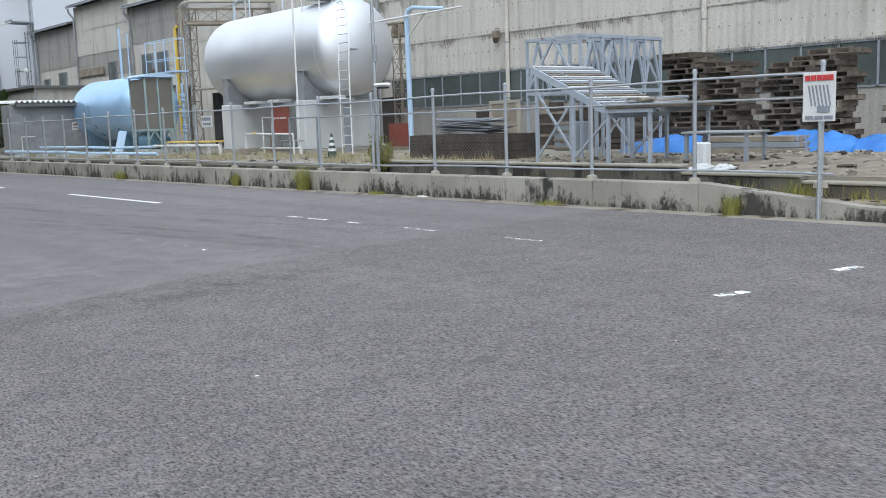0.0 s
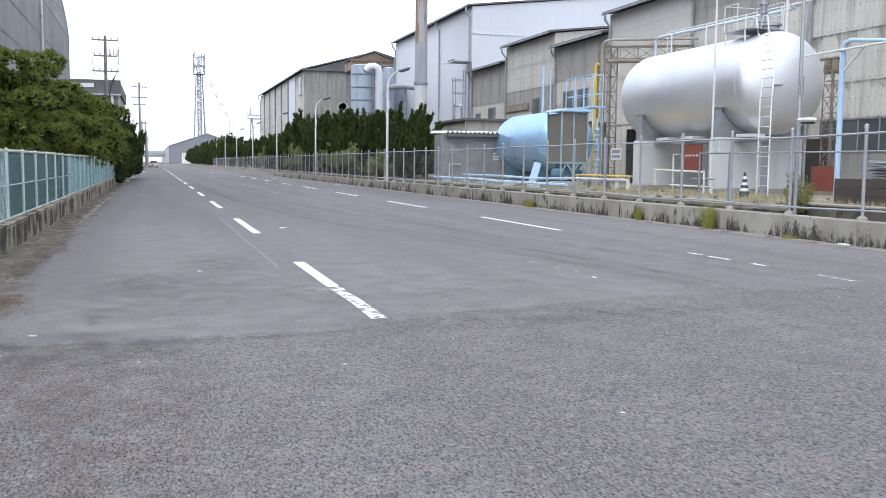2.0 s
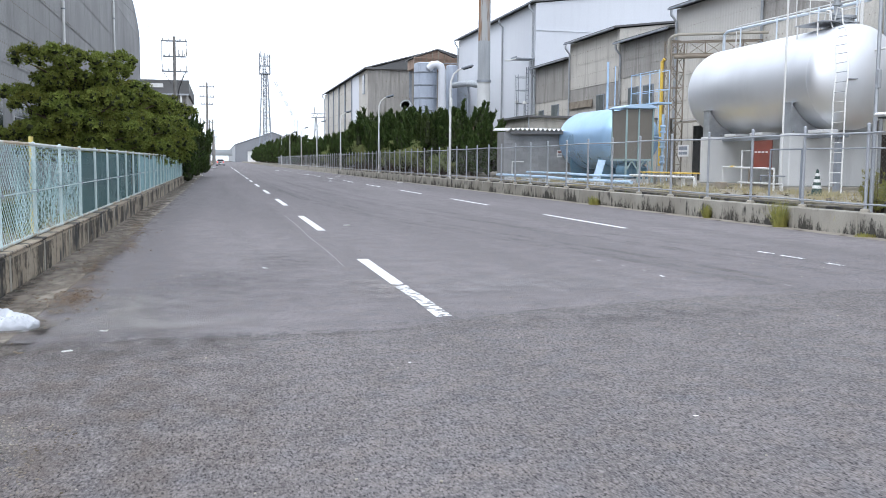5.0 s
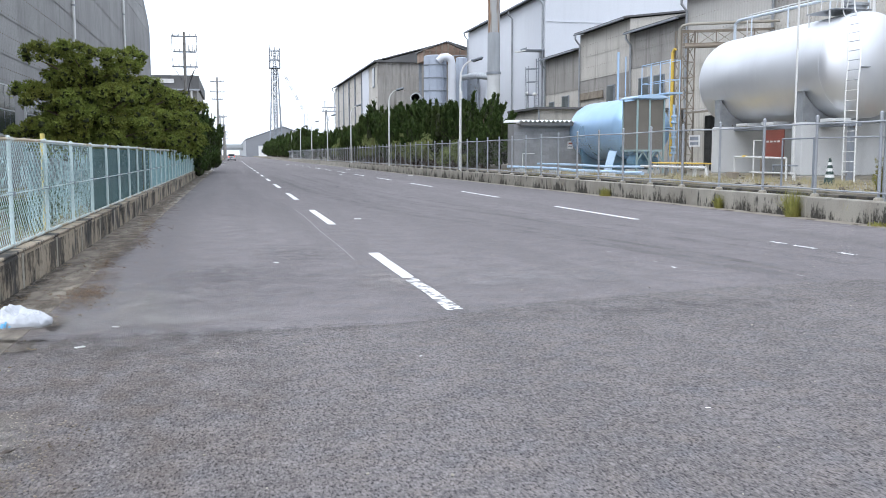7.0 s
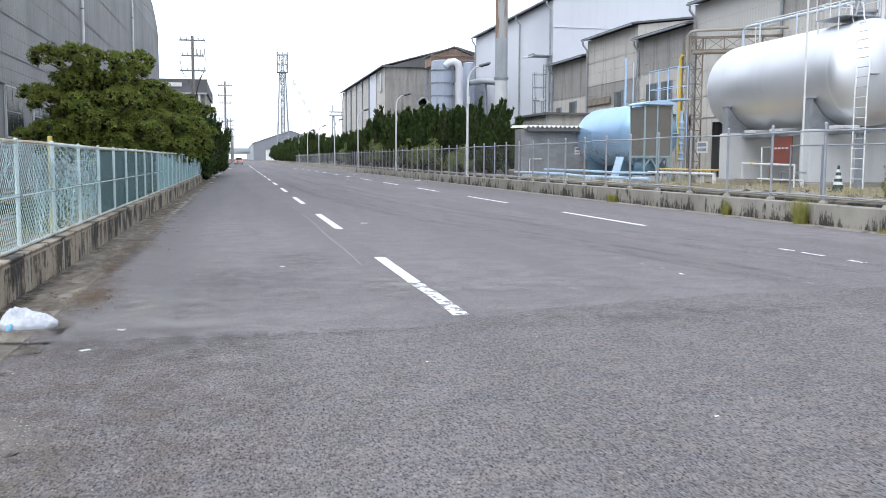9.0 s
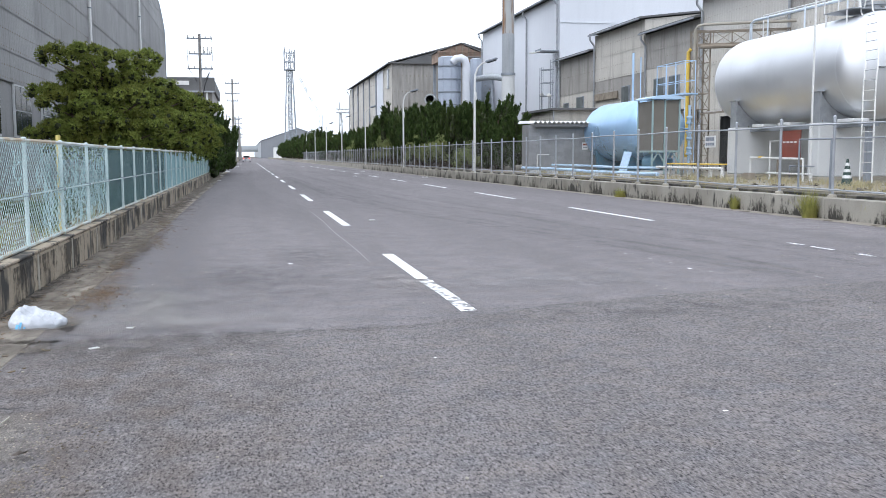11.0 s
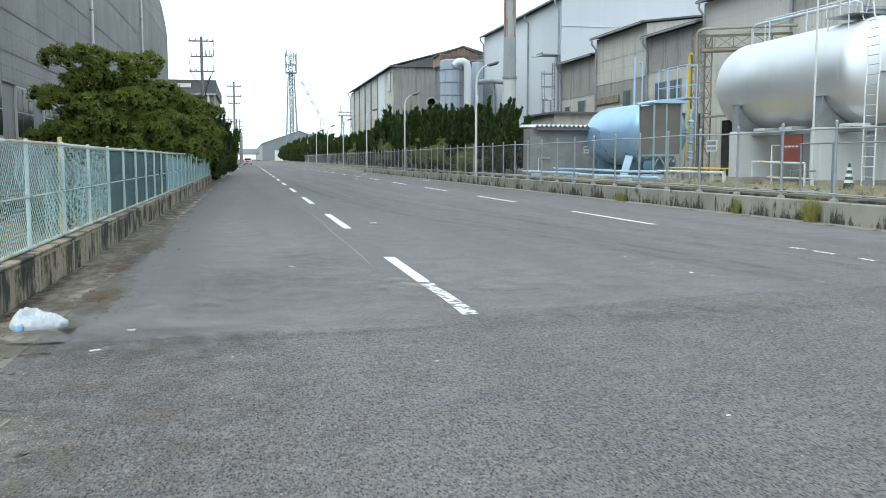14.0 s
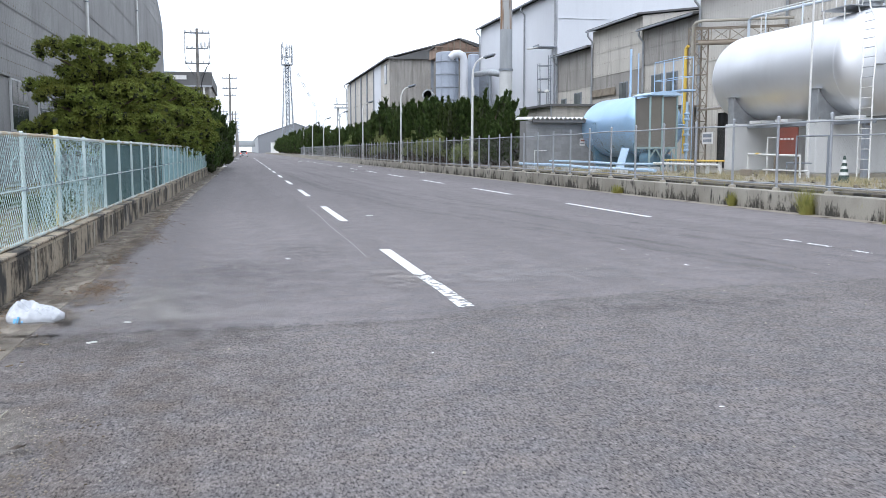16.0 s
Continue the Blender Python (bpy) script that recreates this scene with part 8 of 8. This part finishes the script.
for cx_, cy_, rx_, ry_ in ((-1.42, 9.3, 0.16, 0.7), (-1.55, 12.5, 0.12, 1.2), (-1.5, 17.0, 0.14, 2.0), (-1.9, 8.6, 0.08, 0.8)):
    for i in range(150):
        a, r = rs.uniform(0, 6.28), math.sqrt(rs.random())
        q = rs.uniform(0.004, 0.013)
        b.cbox(-q, -q * 0.5, 0, q, q * 0.5, q * 0.5, q * 0.15, pose(cx_ + rx_ * r * math.cos(a), cy_ + ry_ * r * math.sin(a), 0.016, rs.uniform(-25, 25), rs.uniform(-25, 25), rs.uniform(0, 360)))
tagged(part("swept_debris", b, LEAF), "brown leaf crumbs swept along the gutter", "debris", kind="stuff")

# black lichen and damp on the road faces of the walls, in ragged upright tongues
def lichen_material(name, reach, cover, light, dark):
    m, n, l, bs = nodes(name)
    co = n.new("ShaderNodeTexCoord").outputs["Object"]
    l.new(mixed(n, l, noise_of(n, l, 14.0, 5, None, co), dark, light), bs.inputs["Base Color"])
    bs.inputs["Roughness"].default_value = 0.95

    def add_up(value, factor, base=None):
        k = n.new("ShaderNodeMath")
        k.operation = "MULTIPLY_ADD"
        k.inputs[1].default_value = factor
        l.new(value, k.inputs[0])
        if base is not None:
            l.new(base, k.inputs[2])
        else:
            k.inputs[2].default_value = 0.0
        return k.outputs[0]

    total = add_up(noise_of(n, l, 0.85, 3, (1, 1, 0.15), co), 1.15)
    total = add_up(noise_of(n, l, 7.0, 4, (1, 1, 0.22), co), 0.75, total)
    total = add_up(noise_of(n, l, 26.0, 5, (1, 1, 0.6), co), 0.55, total)
    sep = n.new("ShaderNodeSeparateXYZ")
    l.new(co, sep.inputs[0])
    total = add_up(sep.outputs["Z"], -reach, total)
    tr = n.new("ShaderNodeBsdfTransparent")
    mx = n.new("ShaderNodeMixShader")
    soft = n.new("ShaderNodeMapRange")
    soft.inputs["From Min"].default_value, soft.inputs["From Max"].default_value, soft.inputs["To Max"].default_value = cover - 0.03, cover + 0.20, 0.9
    l.new(total, soft.inputs["Value"])
    l.new(soft.outputs[0], mx.inputs[0])
    l.new(tr.outputs[0], mx.inputs[1])
    l.new(bs.outputs[0], mx.inputs[2])
    l.new(mx.outputs[0], n["Material Output"].inputs["Surface"])
    return m


LICHEN = lichen_material("black_lichen", 0.85, 1.12, (0.085, 0.078, 0.066), (0.030, 0.029, 0.026))
b = Build()
for i in range(44):
    y = 7.2 + 2 * i
    b.add([(11.596, y + 0.03, 0.004), (11.596, y + 1.97, 0.004), (11.596, y + 1.97, 0.412), (11.596, y + 0.03, 0.412)], [(0, 1, 2, 3)])
for i in range(5):
    y1, y0 = 7.15 - 1.2 * i, 7.15 - 1.2 * (i + 1)
    z1, z0 = max(0.40 - 0.12 * i, 0.13), max(0.40 - 0.12 * (i + 1), 0.13)
    b.add([(11.596, y0, 0.004), (11.596, y1, 0.004), (11.596, y1, z1), (11.596, y0, z0)], [(0, 1, 2, 3)])
tagged(part("black_lichen", b, LICHEN), "black lichen tongues on the low concrete wall", "lichen", kind="stuff")
DAMP = lichen_material("dark_damp", -0.35, 1.30, (0.10, 0.086, 0.064), (0.045, 0.040, 0.033))
b = Build()
for i in range(40):
    y = 7.9 + 1.83 * i
    b.add([(-2.0165, y + 0.03, 0.012), (-2.0165, y + 1.80, 0.012), (-2.0165, y + 1.80, 0.34), (-2.0165, y + 0.03, 0.34)], [(0, 1, 2, 3)])
tagged(part("wall_damp", b, DAMP), "dark damp streaks on the low brown wall", "damp", kind="stuff")

# grime hanging below the laps of the long hall's sheets
GRIME, n, l, bs = nodes("sheet_grime")
co = n.new("ShaderNodeTexCoord").outputs["Object"]
bs.inputs["Base Color"].default_value = (0.12, 0.105, 0.082, 1)
bs.inputs["Roughness"].default_value = 0.95
tr = n.new("ShaderNodeBsdfTransparent")
mx = n.new("ShaderNodeMixShader")
r_ = n.new("ShaderNodeMapRange")
r_.inputs["From Min"].default_value, r_.inputs["From Max"].default_value, r_.inputs["To Max"].default_value = 0.36, 0.72, 0.62
l.new(noise_of(n, l, 3.0, 6, (1, 1, 0.25), co), r_.inputs["Value"])
l.new(r_.outputs[0], mx.inputs[0])
l.new(tr.outputs[0], mx.inputs[1])
l.new(bs.outputs[0], mx.inputs[2])
l.new(mx.outputs[0], n["Material Output"].inputs["Surface"])
rs = random.Random(91)
b = Build()
for z, long_ in ((3.36, 0.35), (4.72, 0.40), (6.67, 0.85), (8.52, 0.6)):
    y, run = -8.0, 0.5
    while y < 32.9:
        w = rs.uniform(0.03, 0.11)
        run = min(1.0, max(0.06, run + rs.uniform(-0.28, 0.28)))
        h = long_ * run * rs.uniform(0.6, 1.1)
        b.add([(25.90, y, z), (25.90, y + w, z), (25.94, y + w * 0.8, z - h), (25.94, y + w * 0.2, z - h)], [(0, 1, 2, 3)])
        y += w
tagged(part("sheet_grime", b, GRIME), "dark grime streaks below the sheet laps", "grime", kind="stuff")

# dark tyre tracks sweeping across the lanes
TYRE, n, l, bs = nodes("tyre_track")
bs.inputs["Base Color"].default_value = (0.060, 0.057, 0.060, 1)
bs.inputs["Roughness"].default_value = 0.8
co = n.new("ShaderNodeTexCoord").outputs["Object"]
tr = n.new("ShaderNodeBsdfTransparent")
mx = n.new("ShaderNodeMixShader")
r_ = n.new("ShaderNodeMapRange")
r_.inputs["From Min"].default_value, r_.inputs["From Max"].default_value, r_.inputs["To Max"].default_value = 0.38, 0.80, 0.26
l.new(noise_of(n, l, 2.2, 8, (2.0, 0.5, 1), co), r_.inputs["Value"])
l.new(r_.outputs[0], mx.inputs[0])
l.new(tr.outputs[0], mx.inputs[1])
l.new(bs.outputs[0], mx.inputs[2])
l.new(mx.outputs[0], n["Material Output"].inputs["Surface"])
b = Build()
for shift, wide in ((0.0, 0.20), (0.45, 0.10), (1.5, 0.18), (2.2, 0.10)):
    way = [(2.2, 60.0), (2.45, 45.0), (2.81, 31.5), (3.43, 22.8), (4.32, 17.7), (4.95, 14.3), (5.5, 11.5), (5.75, 9.0)]
    o = len(b.v)
    for i, (x, y) in enumerate(way):
        b.v += [(x + shift - wide, y + 0.4 * shift, 0.006), (x + shift + wide, y + 0.4 * shift, 0.006)]
    b.f += [(o + 2 * i, o + 2 * i + 1, o + 2 * i + 3, o + 2 * i + 2) for i in range(len(way) - 1)]
tagged(part("tyre_tracks", b, TYRE), "faint dark tyre tracks curving across the asphalt", "tyre mark", kind="stuff")


def ground_stain(x, y, rx, ry, colour, strength, label, grain=4.5):
    """A soft-edged irregular stain lying on the road."""
    m, n, l, bs = nodes("ground_stain")
    bs.inputs["Base Color"].default_value = (*colour, 1)
    bs.inputs["Roughness"].default_value = 0.9
    co = n.new("ShaderNodeTexCoord").outputs["Object"]
    ball = n.new("ShaderNodeTexGradient")
    ball.gradient_type = "SPHERICAL"
    l.new(co, ball.inputs["Vector"])
    mul = n.new("ShaderNodeMath")
    mul.operation = "MULTIPLY"
    l.new(ramp_of(n, l, ball.outputs["Fac"], 0.0, 0.7), mul.inputs[0])
    r = n.new("ShaderNodeMapRange")
    r.inputs["From Min"].default_value, r.inputs["From Max"].default_value, r.inputs["To Max"].default_value = 0.36, 0.64, strength
    l.new(noise_of(n, l, grain, 10, (1, 0.7, 1), n.new("ShaderNodeNewGeometry").outputs["Position"]), r.inputs["Value"])
    l.new(r.outputs[0], mul.inputs[1])
    tr = n.new("ShaderNodeBsdfTransparent")
    mx = n.new("ShaderNodeMixShader")
    l.new(mul.outputs[0], mx.inputs[0])
    l.new(tr.outputs[0], mx.inputs[1])
    l.new(bs.outputs[0], mx.inputs[2])
    l.new(mx.outputs[0], n["Material Output"].inputs["Surface"])
    b = Build().add([(math.cos(2 * math.pi * k / 24), math.sin(2 * math.pi * k / 24), 0) for k in range(24)], [tuple(range(24))])
    ob = tagged(part("road_stain", b, m), label, "stain", kind="structure")
    ob.location = (x, y, ground_stain.lift)
    ob.scale = (rx, ry, 1)
    ground_stain.lift += 0.0006


ground_stain.lift = 0.0195
ground_stain(-0.9, 4.8, 1.7, 2.8, (0.125, 0.092, 0.066), 0.30, "brown dirt darkening the asphalt by the dusty edge")
ground_stain(-1.45, 4.25, 0.62, 0.92, (0.27, 0.244, 0.215), 1.0, "pale dusty old concrete at the road edge", 9.0)
ground_stain(-1.30, 4.55, 0.36, 0.55, (0.29, 0.265, 0.235), 0.9, "pale gritty concrete at the road edge", 16.0)
ground_stain(-1.5, 7.6, 0.20, 1.9, (0.17, 0.148, 0.122), 0.45, "brown dirt along the edge of the gutter blocks", 9.0)
ground_stain(-1.0, 8.5, 0.60, 1.5, (0.30, 0.283, 0.26), 0.52, "pale dusty patch beside the gutter", 2.2)
ground_stain(1.52, 9.4, 0.32, 0.9, (0.34, 0.31, 0.29), 0.6, "pale scuffed patch beside the centre line")
ground_stain(0.2, 9.5, 1.5, 1.8, (0.075, 0.070, 0.072), 0.20, "dark scuffed patch on the asphalt")
ground_stain(3.2, 7.3, 2.6, 0.55, (0.062, 0.060, 0.064), 0.22, "dark band along the edge of newer asphalt")
ground_stain(-0.9, 6.6, 1.6, 0.5, (0.055, 0.050, 0.045), 0.26, "dark grime along the asphalt joint")
ground_stain(-1.42, 9.6, 0.30, 2.3, (0.16, 0.120, 0.082), 0.55, "brown leaf litter along the edge of the gutter")
ground_stain(-1.55, 14.5, 0.28, 4.5, (0.15, 0.118, 0.083), 0.55, "brown leaf litter along the edge of the gutter")
ground_stain(-1.75, 24.0, 0.26, 7.0, (0.15, 0.118, 0.083), 0.55, "brown leaf litter along the edge of the gutter")
ground_stain(-1.5, 13.0, 0.2, 2.4, (0.075, 0.056, 0.040), 0.5, "dark leaf crumbs along the edge of the gutter", 14.0)
ground_stain(-1.95, 9.5, 0.10, 2.6, (0.050, 0.040, 0.030), 0.9, "black dirt at the foot of the wall", 12.0)
ground_stain(-0.1, 10.4, 0.7, 1.2, (0.070, 0.066, 0.068), 0.26, "dark scuffed tyre swirl on the asphalt", 7.0)
ground_stain(0.75, 12.2, 0.6, 1.6, (0.072, 0.068, 0.070), 0.24, "dark scuffed tyre swirl on the asphalt", 7.0)
ground_stain(-0.35, 8.6, 0.8, 0.9, (0.27, 0.255, 0.25), 0.24, "pale scuffed patch on the asphalt", 5.0)
ground_stain(2.9, 9.2, 1.5, 0.8, (0.27, 0.262, 0.262), 0.30, "pale worn patch on the asphalt", 5.0)
ground_stain(-0.55, 7.6, 1.0, 0.42, (0.30, 0.285, 0.265), 0.38, "pale dusty band beyond the asphalt joint", 2.6)
ground_stain(-0.2, 6.95, 1.9, 0.16, (0.050, 0.047, 0.048), 0.45, "dark edge of the newer asphalt", 6.0)
ground_stain(4.6, 5.2, 1.8, 0.9, (0.25, 0.245, 0.25), 0.18, "pale worn patch on the asphalt")
